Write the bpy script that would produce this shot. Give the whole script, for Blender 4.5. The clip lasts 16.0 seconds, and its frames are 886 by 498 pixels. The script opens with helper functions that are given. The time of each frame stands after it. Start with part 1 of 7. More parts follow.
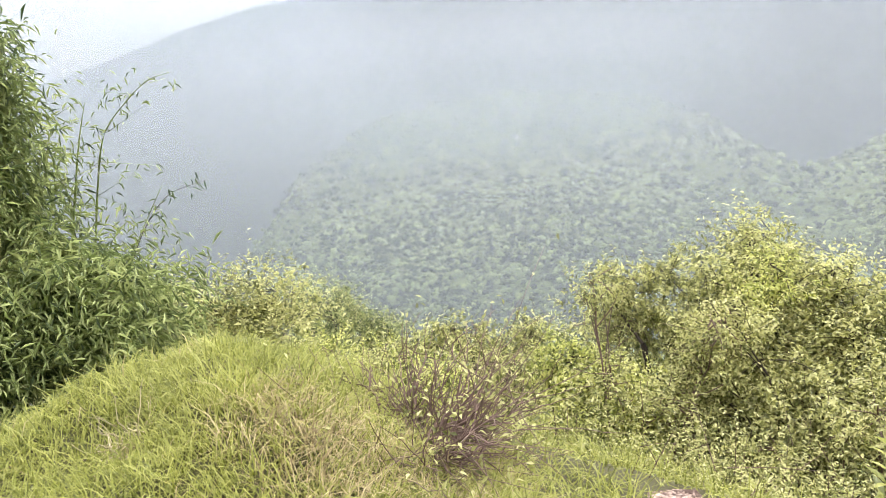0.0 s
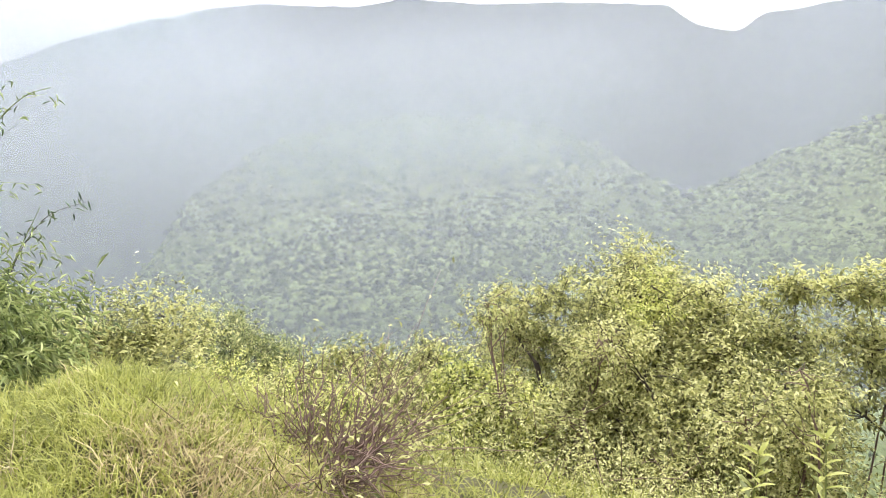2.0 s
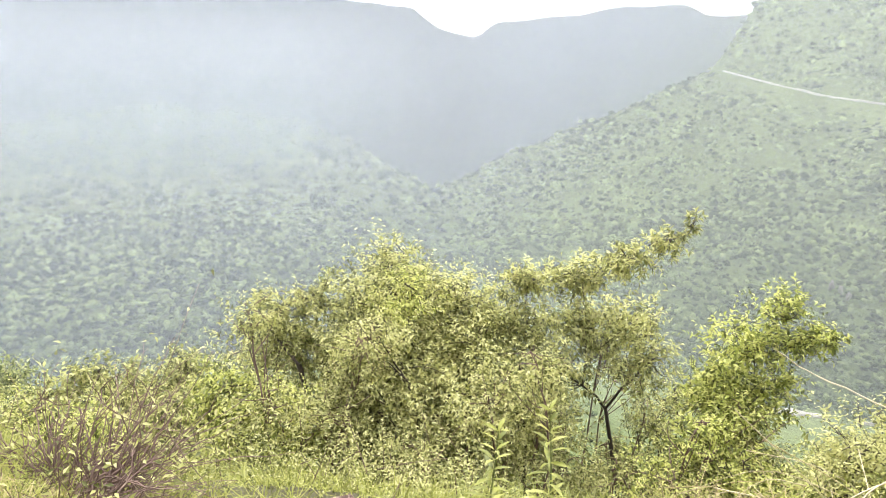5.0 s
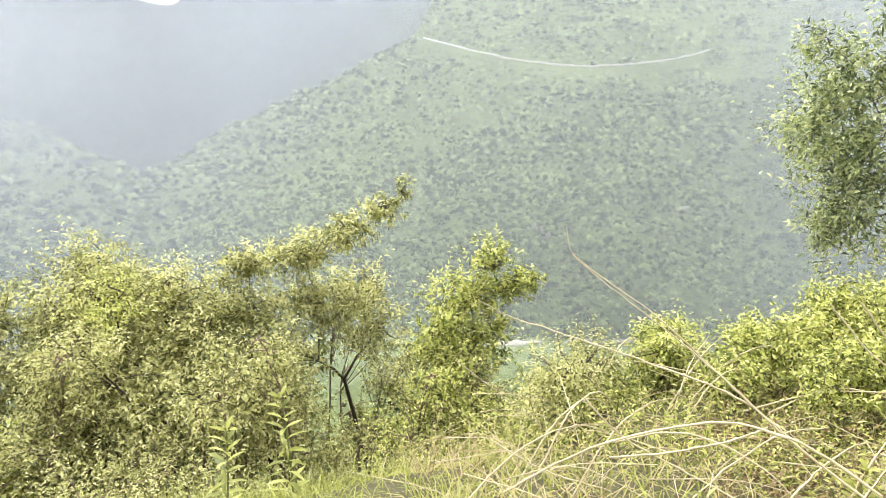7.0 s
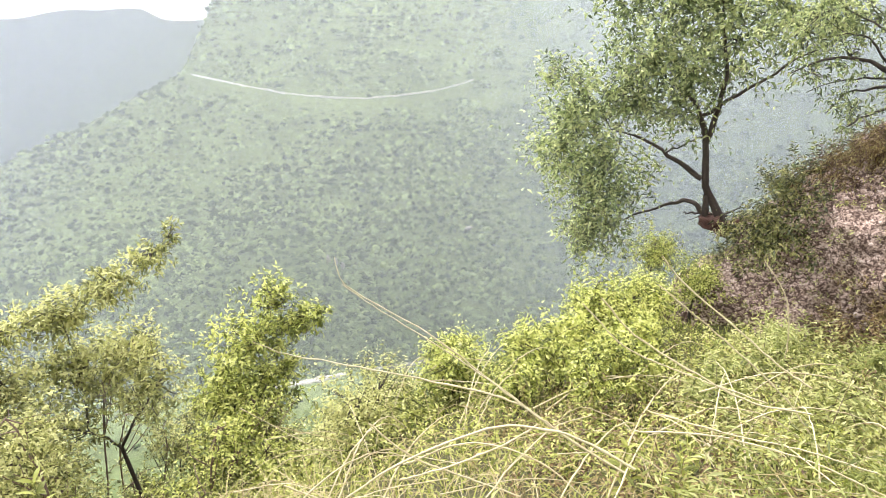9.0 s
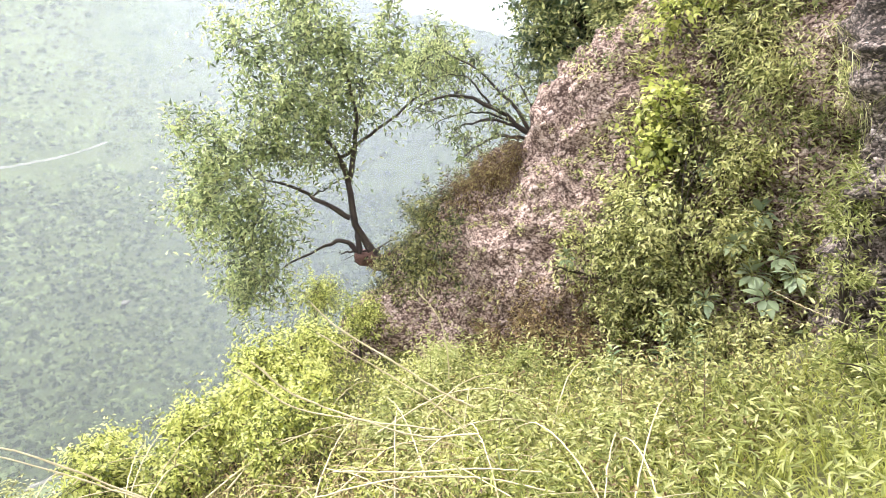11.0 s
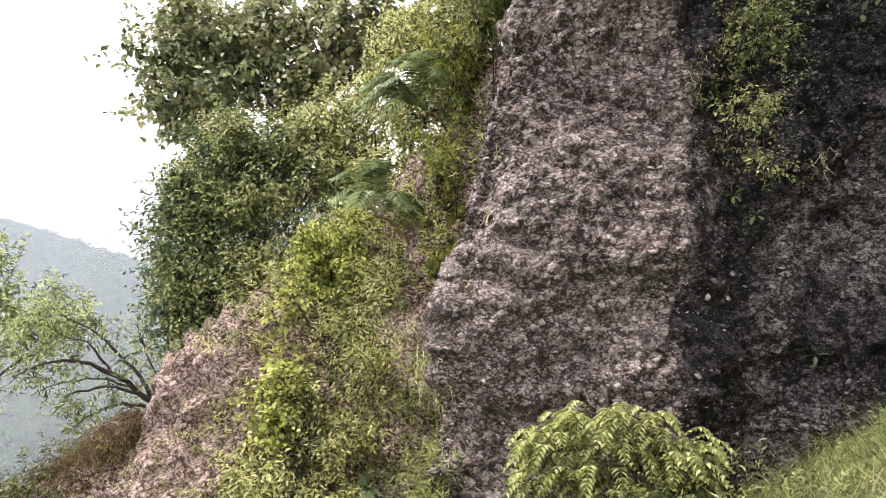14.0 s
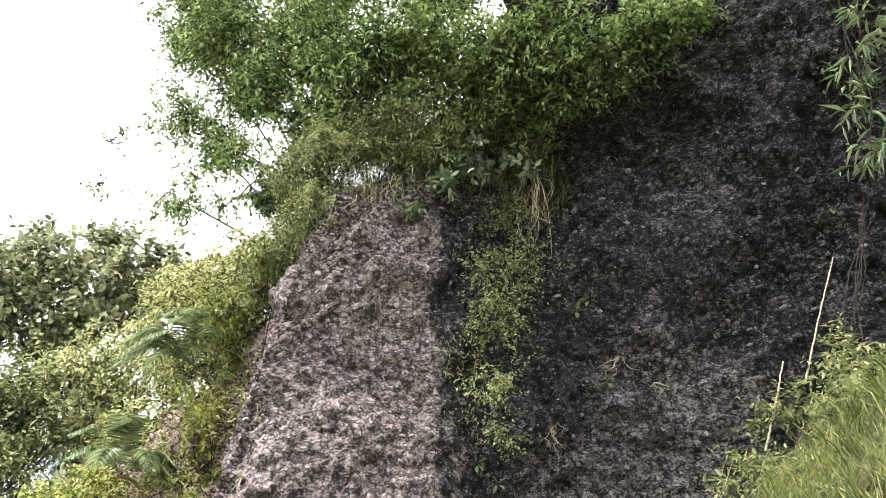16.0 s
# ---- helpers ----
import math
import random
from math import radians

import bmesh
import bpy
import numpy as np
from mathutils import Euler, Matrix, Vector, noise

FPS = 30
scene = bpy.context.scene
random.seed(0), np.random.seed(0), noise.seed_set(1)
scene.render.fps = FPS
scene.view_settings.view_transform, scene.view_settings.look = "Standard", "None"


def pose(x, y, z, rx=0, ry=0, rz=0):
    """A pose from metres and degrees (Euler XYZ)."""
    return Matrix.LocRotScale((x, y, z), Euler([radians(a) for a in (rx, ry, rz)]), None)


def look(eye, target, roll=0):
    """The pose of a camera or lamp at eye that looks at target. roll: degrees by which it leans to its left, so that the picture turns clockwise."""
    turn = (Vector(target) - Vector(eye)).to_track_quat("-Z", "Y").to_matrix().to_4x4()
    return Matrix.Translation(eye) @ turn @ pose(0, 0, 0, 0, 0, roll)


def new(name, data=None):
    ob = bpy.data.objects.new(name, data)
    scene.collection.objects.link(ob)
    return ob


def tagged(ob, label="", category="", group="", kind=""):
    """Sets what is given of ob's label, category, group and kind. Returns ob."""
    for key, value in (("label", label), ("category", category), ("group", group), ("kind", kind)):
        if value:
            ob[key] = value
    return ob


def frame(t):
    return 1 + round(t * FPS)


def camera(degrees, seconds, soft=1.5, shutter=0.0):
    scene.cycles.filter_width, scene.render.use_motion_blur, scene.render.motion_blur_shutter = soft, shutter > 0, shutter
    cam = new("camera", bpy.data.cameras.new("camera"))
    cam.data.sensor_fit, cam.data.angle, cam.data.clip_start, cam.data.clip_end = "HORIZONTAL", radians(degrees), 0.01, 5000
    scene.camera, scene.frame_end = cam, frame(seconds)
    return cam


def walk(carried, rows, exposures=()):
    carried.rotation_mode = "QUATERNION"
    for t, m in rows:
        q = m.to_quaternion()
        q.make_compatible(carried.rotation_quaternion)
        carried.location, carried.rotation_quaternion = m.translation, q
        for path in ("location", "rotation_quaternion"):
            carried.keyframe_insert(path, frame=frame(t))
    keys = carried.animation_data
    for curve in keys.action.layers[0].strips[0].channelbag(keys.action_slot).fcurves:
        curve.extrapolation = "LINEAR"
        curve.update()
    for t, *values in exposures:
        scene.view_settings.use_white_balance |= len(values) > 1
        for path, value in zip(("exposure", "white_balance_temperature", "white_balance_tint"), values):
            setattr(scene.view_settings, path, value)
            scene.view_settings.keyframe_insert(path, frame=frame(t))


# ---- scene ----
# ---- camera ----
cam = camera(64.77, 16.0, soft=0.6)
PATH = [
    (0, (-0.022, -0.265, 1.883), (-0.198, 9.287, -1.071), -4.68),
    (0.5, (-0.021, -0.280, 1.887), (-0.019, 9.304, -0.968), -3.77),
    (1, (-0.023, -0.290, 1.890), (0.464, 9.303, -0.892), -3.20),
    (1.5, (-0.017, -0.301, 1.896), (0.804, 9.269, -0.888), -2.87),
    (2, (-0.011, -0.325, 1.905), (1.260, 9.213, -0.819), -2.22),
    (2.5, (-0.019, -0.350, 1.921), (1.703, 9.114, -0.813), -2.08),
    (3, (-0.018, -0.360, 1.928), (2.057, 9.004, -0.904), -1.74),
    (3.2, (-0.025, -0.363, 1.936), (2.298, 8.943, -0.897), -1.92),
    (5.3, (-0.075, -0.492, 2.043), (4.964, 7.639, -0.872), 1.39),
    (5.5, (-0.060, -0.494, 2.048), (5.359, 7.351, -0.968), 1.03),
    (6, (-0.002, -0.487, 2.052), (6.367, 6.619, -0.937), 0.93),
    (6.5, (0.047, -0.484, 2.054), (7.125, 5.892, -0.986), 1.20),
    (7, (0.091, -0.465, 2.044), (7.460, 5.537, -1.066), 1.21),
    (7.5, (0.129, -0.488, 2.041), (7.778, 5.181, -1.017), 1.03),
    (8, (0.140, -0.545, 2.040), (8.236, 4.567, -0.843), 0.51),
    (8.5, (0.127, -0.569, 2.046), (8.750, 3.769, -0.566), 0.55),
    (8.7, (0.131, -0.569, 2.047), (8.887, 3.480, -0.586), 0.49),
    (10.8, (0.557, -0.642, 1.953), (10.327, -1.117, -0.127), -2.35),
    (11, (0.559, -0.660, 1.956), (10.302, -1.633, -0.075), -2.51),
    (11.5, (0.490, -0.812, 2.008), (10.137, -2.861, 0.354), -3.25),
    (12, (0.399, -0.910, 2.102), (9.927, -3.774, 1.095), -4.05),
    (12.5, (0.333, -1.001, 2.203), (9.570, -4.777, 1.554), -2.62),
    (13, (0.259, -0.995, 2.273), (9.252, -5.369, 2.206), -1.07),
    (13.5, (0.179, -1.031, 2.353), (8.798, -6.089, 2.725), 0.01),
    (14, (0.095, -1.014, 2.407), (8.435, -6.400, 3.601), -0.18),
    (14.5, (0.015, -0.996, 2.477), (8.171, -6.490, 4.292), 0.67),
    (15, (-0.114, -1.019, 2.479), (7.214, -7.281, 5.140), 1.04),
    (15.2, (-0.185, -1.012, 2.475), (6.789, -7.437, 5.651), 0.62),
    (15.5, (-0.323, -0.994, 2.462), (6.114, -7.615, 6.301), -0.15),
    (16, (-0.389, -1.007, 2.415), (5.262, -7.885, 6.971), -1.94),
]
walk(cam, [(t, look(eye, target, roll)) for t, eye, target, roll in PATH],
     exposures=[(0.0, 1.43, 6500, 14), (3.2, 1.46, 6500, 14), (5.5, 1.58, 6500, 13), (8.7, 1.58, 6500, 13), (11.0, 1.84, 6350, 15), (12.0, 1.84, 6450, 16), (13.0, 1.40, 6450, 17), (14.5, 1.38, 6450, 17), (15.4, 1.92, 6350, 16), (16.0, 1.84, 6200, 15)])

# ---- sky and sun: a bright overcast day ----
SUN_AZ, SUN_EL = 35.0, 58.0            # degrees clockwise from +y, and above the horizon
world = bpy.data.worlds.new("overcast_sky")
scene.world = world
world.use_nodes = True
wn, wl = world.node_tree.nodes, world.node_tree.links
wn.clear()
sky = wn.new("ShaderNodeTexSky")
sky.sky_type = "NISHITA"
sky.sun_disc = False
sky.sun_elevation = radians(SUN_EL)
sky.sun_rotation = radians(SUN_AZ)
sky.dust_density, sky.air_density = 6.0, 1.0
sky_grey = wn.new("ShaderNodeHueSaturation")
sky_grey.inputs["Saturation"].default_value = 0.12
sky_mix = wn.new("ShaderNodeMix")
sky_mix.data_type = "RGBA"
sky_mix.inputs["Factor"].default_value = 0.75
sky_mix.inputs["B"].default_value = (9.6, 9.8, 10.0, 1)
sky_out = wn.new("ShaderNodeBackground")
sky_out.inputs["Strength"].default_value = 0.142
world_out = wn.new("ShaderNodeOutputWorld")
wl.new(sky.outputs["Color"], sky_grey.inputs["Color"])
wl.new(sky_grey.outputs["Color"], sky_mix.inputs["A"])
wl.new(sky_mix.outputs["Result"], sky_out.inputs["Color"])
wl.new(sky_out.outputs["Background"], world_out.inputs["Surface"])

sun = new("sun", bpy.data.lights.new("sun", "SUN"))
sun.data.energy, sun.data.angle, sun.data.color = 1.5, radians(12), (1.0, 0.97, 0.9)
sun_dir = Vector((math.sin(radians(SUN_AZ)) * math.cos(radians(SUN_EL)),
                  math.cos(radians(SUN_AZ)) * math.cos(radians(SUN_EL)), math.sin(radians(SUN_EL))))
sun.matrix_world = look(sun_dir * 200, (0, 0, 0))

# ---- mesh tools ----
RNG = np.random.default_rng(7)


def smooth(a, b, x):
    k = np.clip((np.asarray(x, float) - a) / (b - a), 0, 1)
    return k * k * (3 - 2 * k)


def hash01(i, j, seed):
    v = np.sin(i * 127.1 + j * 311.7 + seed * 74.7) * 43758.5453
    return v - np.floor(v)


def vnoise(x, y, seed=0):
    """Smooth value noise in -1..1 with cells of size 1."""
    x, y = np.asarray(x, float), np.asarray(y, float)
    i, j = np.floor(x), np.floor(y)
    u, v = x - i, y - j
    u, v = u * u * (3 - 2 * u), v * v * (3 - 2 * v)
    a, b = hash01(i, j, seed), hash01(i + 1, j, seed)
    c, d = hash01(i, j + 1, seed), hash01(i + 1, j + 1, seed)
    return 2 * (a + (b - a) * u + (c - a) * v + (a - b - c + d) * u * v) - 1


def fbm(x, y, octaves=4, seed=0):
    out, amp = 0, 1.0
    for k in range(octaves):
        out = out + amp * vnoise(np.asarray(x) * 2**k, np.asarray(y) * 2**k, seed + 3 * k)
        amp *= 0.5
    return out


def mesh_from(name, verts, faces, material, smooth_shade=False):
    """A mesh from arrays: verts (n, 3), faces (m, 3 or 4)."""
    verts, faces = np.asarray(verts, np.float32), np.asarray(faces, np.int32)
    me = bpy.data.meshes.new(name)
    count, corners = faces.shape
    me.vertices.add(len(verts))
    me.vertices.foreach_set("co", verts.ravel())
    me.loops.add(count * corners)
    me.loops.foreach_set("vertex_index", faces.ravel())
    me.polygons.add(count)
    me.polygons.foreach_set("loop_start", np.arange(0, count * corners, corners, dtype=np.int32))
    me.polygons.foreach_set("loop_total", np.full(count, corners, np.int32))
    if smooth_shade:
        me.polygons.foreach_set("use_smooth", np.ones(count, bool))
    me.update(calc_edges=True)
    me.materials.append(material)
    return me


def place(name, me, parent=None, label="", category="", group="", kind=""):
    ob = new(name, me)
    if parent is not None:
        ob.parent = parent
        ob.matrix_parent_inverse = parent.matrix_world.inverted()
    return tagged(ob, label, category, group, kind)


def thing(name, at, label, category, group="", kind=""):
    """An empty at a thing's base, to carry its parts."""
    ob = new(name)
    ob.location = at
    ob.matrix_world = Matrix.Translation(at)
    ob.empty_display_size = 0.2
    return tagged(ob, label, category, group, kind)


class Soup:
    """Collects triangles or quads and makes one mesh of them."""

    def __init__(self, corners):
        self.v, self.f, self.n, self.corners = [], [], 0, corners

    def add(self, verts, faces):
        self.v.append(np.asarray(verts, float))
        self.f.append(np.asarray(faces, int) + self.n)
        self.n += len(verts)

    def mesh(self, name, material, smooth_shade=False):
        if not self.v:
            return None
        return mesh_from(name, np.concatenate(self.v), np.concatenate(self.f), material, smooth_shade)


def unit(v):
    v = np.asarray(v, float)
    return v / np.maximum(np.linalg.norm(v, axis=-1, keepdims=True), 1e-9)


def curve_points(points, n):
    """A smooth line (Catmull-Rom) through the points, n places along it."""
    p = np.asarray(points, float)
    if len(p) == 2:
        return p[0] + np.linspace(0, 1, n)[:, None] * (p[1] - p[0])
    q = np.concatenate([[2 * p[0] - p[1]], p, [2 * p[-1] - p[-2]]])
    s = np.linspace(0, len(p) - 1, n)
    i = np.minimum(s.astype(int), len(p) - 2)
    t = (s - i)[:, None]
    a, b, c, d = q[i], q[i + 1], q[i + 2], q[i + 3]
    return 0.5 * (2 * b + (c - a) * t + (2 * a - 5 * b + 4 * c - d) * t**2 + (3 * b - a - 3 * c + d) * t**3)


def tube(soup, pts, radii, sides=5):
    """A tapering tube of quads along a line of points."""
    pts = np.asarray(pts, float)
    n = len(pts)
    radii = np.broadcast_to(np.asarray(radii, float), (n,)) if np.ndim(radii) else np.full(n, radii)
    ahead = unit(np.gradient(pts, axis=0))
    ref = np.where(np.abs(ahead[:, 2:3]) > 0.9, [[1.0, 0, 0]], [[0, 0, 1.0]])
    a = unit(np.cross(ahead, ref))
    b = np.cross(ahead, a)
    ang = np.linspace(0, 2 * np.pi, sides, endpoint=False)
    ring = a[:, None] * np.cos(ang)[None, :, None] + b[:, None] * np.sin(ang)[None, :, None]
    v = (pts[:, None] + ring * radii[:, None, None]).reshape(-1, 3)
    i, k = np.meshgrid(np.arange(n - 1), np.arange(sides), indexing="ij")
    k2 = (k + 1) % sides
    f = np.stack([i * sides + k, i * sides + k2, (i + 1) * sides + k2, (i + 1) * sides + k], -1).reshape(-1, 4)
    soup.add(v, f)


def leaves(soup, at, along, length, width, curl=0.25, broad=0.42, flat=0.45):
    """Leaves folded along the rib, with a drooping tip: two triangles each. at, along: (n, 3)."""
    at, along = np.asarray(at, float), unit(along)
    n = len(at)
    if not n:
        return
    length = np.broadcast_to(length, (n,))[:, None]
    width = np.broadcast_to(width, (n,))[:, None]
    up = unit(RNG.normal(0, flat, (n, 3)) + [0, 0, 1.0])
    side = unit(np.cross(along, up))
    face = np.cross(side, along)
    tip = at + along * length - face * length * curl
    left = at + along * length * broad + side * width * 0.5 + face * width * 0.15
    right = at + along * length * broad - side * width * 0.5 + face * width * 0.15
    v = np.stack([at, left, tip, right], 1).reshape(-1, 3)
    base = np.arange(n)[:, None, None] * 4
    f = (base + np.array([[0, 2, 1], [0, 3, 2]])[None]).reshape(-1, 3)
    soup.add(v, f)


def broad_leaves(soup, at, along, length, width, curl=0.2, flat=0.35):
    """Larger leaves with a rounded outline and a sunken rib: eight triangles each."""
    at, along = np.asarray(at, float), unit(along)
    n = len(at)
    if not n:
        return
    length = np.broadcast_to(length, (n,))[:, None]
    width = np.broadcast_to(width, (n,))[:, None]
    up = unit(RNG.normal(0, flat, (n, 3)) + [0, 0, 1.0])
    side = unit(np.cross(along, up))
    face = np.cross(side, along)
    rows = [at]
    for s, w in ((0.3, 0.85), (0.62, 1.0)):
        mid = at + along * length * s - face * length * curl * s * s
        rows += [mid + side * width * 0.5 * w + face * width * 0.12, mid, mid - side * width * 0.5 * w + face * width * 0.12]
    rows.append(at + along * length - face * length * curl)
    v = np.stack(rows, 1).reshape(-1, 3)
    base = np.arange(n)[:, None, None] * 8
    tri = np.array([[0, 2, 1], [0, 3, 2], [1, 2, 5], [1, 5, 4], [2, 3, 6], [2, 6, 5], [4, 5, 7], [5, 6, 7]])
    soup.add(v, (base + tri[None]).reshape(-1, 3))


def blades(soup, at, lean, length, width, bend=0.6, segments=3):
    """Grass blades: strips that start upright, lean over and narrow to a point. lean: (n, 2) way of leaning."""
    at = np.asarray(at, float)
    n = len(at)
    if not n:
        return
    length = np.broadcast_to(length, (n,))
    width = np.broadcast_to(width, (n,))
    bend = np.broadcast_to(bend, (n,))
    way = np.concatenate([np.asarray(lean, float), np.zeros((n, 1))], 1)
    side = unit(np.stack([-way[:, 1], way[:, 0], np.zeros(n)], 1))
    rows = []
    for k in range(segments + 1):
        s = k / segments
        angle = bend * s * 1.6 + 0.15
        out = way * (np.sin(angle) * s * length)[:, None]
        rise = np.zeros((n, 3))
        rise[:, 2] = np.cos(angle * 0.9) * s * length
        half = side * (width * 0.5 * (1 - s) ** 0.7)[:, None]
        mid = at + out + rise
        rows += [mid - half, mid + half]
    v = np.stack(rows, 1).reshape(-1, 3)
    per = 2 * (segments + 1)
    base = np.arange(n)[:, None, None] * per
    quads = np.array([[2 * k, 2 * k + 1, 2 * k + 3, 2 * k + 2] for k in range(segments)])
    soup.add(v, (base + quads[None]).reshape(-1, 4))

# ---- materials ----
def material(name):
    m = bpy.data.materials.new(name)
    m.use_nodes = True
    m.node_tree.nodes.clear()
    return m, m.node_tree.nodes, m.node_tree.links


def ramp(nodes, stops):
    r = nodes.new("ShaderNodeValToRGB")
    while len(r.color_ramp.elements) < len(stops):
        r.color_ramp.elements.new(0.5)
    for e, (p, c) in zip(r.color_ramp.elements, stops):
        e.position, e.color = p, (*c, 1)
    return r


def noise_tex(nodes, links, scale, detail=4.0, rough=0.55, coords=None):
    t = nodes.new("ShaderNodeTexNoise")
    t.inputs["Scale"].default_value = scale
    t.inputs["Detail"].default_value = detail
    t.inputs["Roughness"].default_value = rough
    if coords is not None:
        links.new(coords, t.inputs["Vector"])
    return t


def leaf_material(name, dark, mid, light, glow_through=0.45, rough=0.5, spread=0.8, patch=0.8):
    """Leaves: colour by the single leaf and by larger patches, half let through by the blade."""
    m, n, l = material(name)
    geo = n.new("ShaderNodeNewGeometry")
    patchy = noise_tex(n, l, patch, 3.0, 0.6, geo.outputs["Position"])
    mixv = n.new("ShaderNodeMath")
    mixv.operation = "MULTIPLY_ADD"
    mixv.inputs[1].default_value = spread
    add = n.new("ShaderNodeMath")
    add.operation = "SUBTRACT"
    add.inputs[1].default_value = 0.5 * spread
    l.new(geo.outputs["Random Per Island"], mixv.inputs[0])
    l.new(patchy.outputs["Fac"], mixv.inputs[2])
    l.new(mixv.outputs[0], add.inputs[0])
    cr = ramp(n, [(0.1, dark), (0.5, mid), (0.9, light)])
    l.new(add.outputs[0], cr.inputs["Fac"])
    p = n.new("ShaderNodeBsdfPrincipled")
    p.inputs["Roughness"].default_value = rough
    p.inputs["Specular IOR Level"].default_value = 0.35
    l.new(cr.outputs["Color"], p.inputs["Base Color"])
    t = n.new("ShaderNodeBsdfTranslucent")
    l.new(cr.outputs["Color"], t.inputs["Color"])
    mx = n.new("ShaderNodeMixShader")
    mx.inputs["Fac"].default_value = glow_through
    l.new(p.outputs["BSDF"], mx.inputs[1])
    l.new(t.outputs["BSDF"], mx.inputs[2])
    out = n.new("ShaderNodeOutputMaterial")
    l.new(mx.outputs["Shader"], out.inputs["Surface"])
    return m


def rough_material(name, stops, scale, fine, bump=0.4, bump_dist=0.02, rough=0.9, spec=0.25, island=0.0):
    """Earth, rock, bark: two sizes of noise for the colour, and relief."""
    m, n, l = material(name)
    geo = n.new("ShaderNodeNewGeometry")
    big = noise_tex(n, l, scale, 5.0, 0.6, geo.outputs["Position"])
    small = noise_tex(n, l, fine, 6.0, 0.65, geo.outputs["Position"])
    mx = n.new("ShaderNodeMath")
    mx.operation = "MULTIPLY_ADD"
    mx.inputs[1].default_value = 0.6
    half = n.new("ShaderNodeMath")
    half.operation = "MULTIPLY"
    half.inputs[1].default_value = 0.4
    l.new(small.outputs["Fac"], half.inputs[0])
    l.new(big.outputs["Fac"], mx.inputs[0])
    l.new(half.outputs[0], mx.inputs[2])
    last = mx.outputs[0]
    if island:
        isl = n.new("ShaderNodeMath")
        isl.operation = "MULTIPLY_ADD"
        isl.inputs[1].default_value = island
        l.new(geo.outputs["Random Per Island"], isl.inputs[0])
        l.new(last, isl.inputs[2])
        off = n.new("ShaderNodeMath")
        off.operation = "SUBTRACT"
        off.inputs[1].default_value = island / 2
        l.new(isl.outputs[0], off.inputs[0])
        last = off.outputs[0]
    cr = ramp(n, stops)
    l.new(last, cr.inputs["Fac"])
    p = n.new("ShaderNodeBsdfPrincipled")
    p.inputs["Roughness"].default_value = rough
    p.inputs["Specular IOR Level"].default_value = spec
    l.new(cr.outputs["Color"], p.inputs["Base Color"])
    b = n.new("ShaderNodeBump")
    b.inputs["Strength"].default_value = bump
    b.inputs["Distance"].default_value = bump_dist
    l.new(small.outputs["Fac"], b.inputs["Height"])
    l.new(b.outputs["Normal"], p.inputs["Normal"])
    out = n.new("ShaderNodeOutputMaterial")
    l.new(p.outputs["BSDF"], out.inputs["Surface"])
    return m


M_SHRUB = leaf_material("olive_shrub_leaf", (0.12, 0.13, 0.04), (0.42, 0.425, 0.15), (0.66, 0.645, 0.31), 0.5, 0.45, 1.0)
M_YELLOW = leaf_material("yellow_green_leaf", (0.10, 0.12, 0.024), (0.40, 0.44, 0.10), (0.68, 0.68, 0.24), 0.45, 0.45, 1.1)
M_GREEN = leaf_material("mid_green_leaf", (0.06, 0.08, 0.028), (0.235, 0.27, 0.10), (0.47, 0.475, 0.21))
M_DARK = leaf_material("dark_green_leaf", (0.025, 0.05, 0.02), (0.075, 0.115, 0.05), (0.19, 0.235, 0.11), 0.25, 0.4)
M_BAMBOO = leaf_material("bamboo_leaf", (0.055, 0.085, 0.028), (0.27, 0.33, 0.11), (0.52, 0.57, 0.25), 0.4)
M_WILLOW = leaf_material("ridge_tree_leaf", (0.08, 0.105, 0.045), (0.32, 0.385, 0.155), (0.62, 0.65, 0.32), 0.45, 0.45, 1.1)
M_FERN = leaf_material("fern_leaf", (0.12, 0.14, 0.035), (0.33, 0.36, 0.11), (0.53, 0.54, 0.24), 0.4, 0.45)
M_PALM = leaf_material("palm_leaf", (0.08, 0.12, 0.05), (0.21, 0.275, 0.12), (0.40, 0.455, 0.23), 0.3, 0.4)
M_GRASS = leaf_material("fresh_grass", (0.10, 0.118, 0.018), (0.30, 0.32, 0.064), (0.47, 0.475, 0.145), 0.45, 0.5, 0.7, 1.2)
# Darker copy of the fresh grass: shade by the cliff put into its colour.
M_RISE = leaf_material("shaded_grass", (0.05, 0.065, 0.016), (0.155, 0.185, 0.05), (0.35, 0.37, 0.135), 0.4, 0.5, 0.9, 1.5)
M_HILL = leaf_material("hillside_leaf", (0.09, 0.10, 0.032), (0.40, 0.42, 0.155), (0.70, 0.68, 0.33), 0.45, 0.45, 1.1)
M_BROAD = leaf_material("broad_tree_leaf", (0.05, 0.062, 0.027), (0.24, 0.265, 0.125), (0.52, 0.51, 0.29), 0.3, 0.35)
M_CREEPER = leaf_material("dark_creeper_leaf", (0.04, 0.045, 0.016), (0.16, 0.175, 0.06), (0.40, 0.38, 0.15), 0.3, 0.45, 1.1)
M_TOP = leaf_material("overhang_leaf", (0.028, 0.05, 0.015), (0.135, 0.195, 0.053), (0.34, 0.41, 0.14), 0.45)
M_BIGLEAF = leaf_material("large_grey_green_leaf", (0.10, 0.14, 0.075), (0.23, 0.29, 0.16), (0.44, 0.50, 0.31), 0.25, 0.35)
M_RUST = leaf_material("rusty_leaf", (0.07, 0.04, 0.022), (0.22, 0.145, 0.07), (0.42, 0.36, 0.15), 0.3, 0.6)
M_STRAW = leaf_material("dry_straw", (0.18, 0.135, 0.06), (0.36, 0.29, 0.135), (0.54, 0.455, 0.25), 0.25, 0.6)
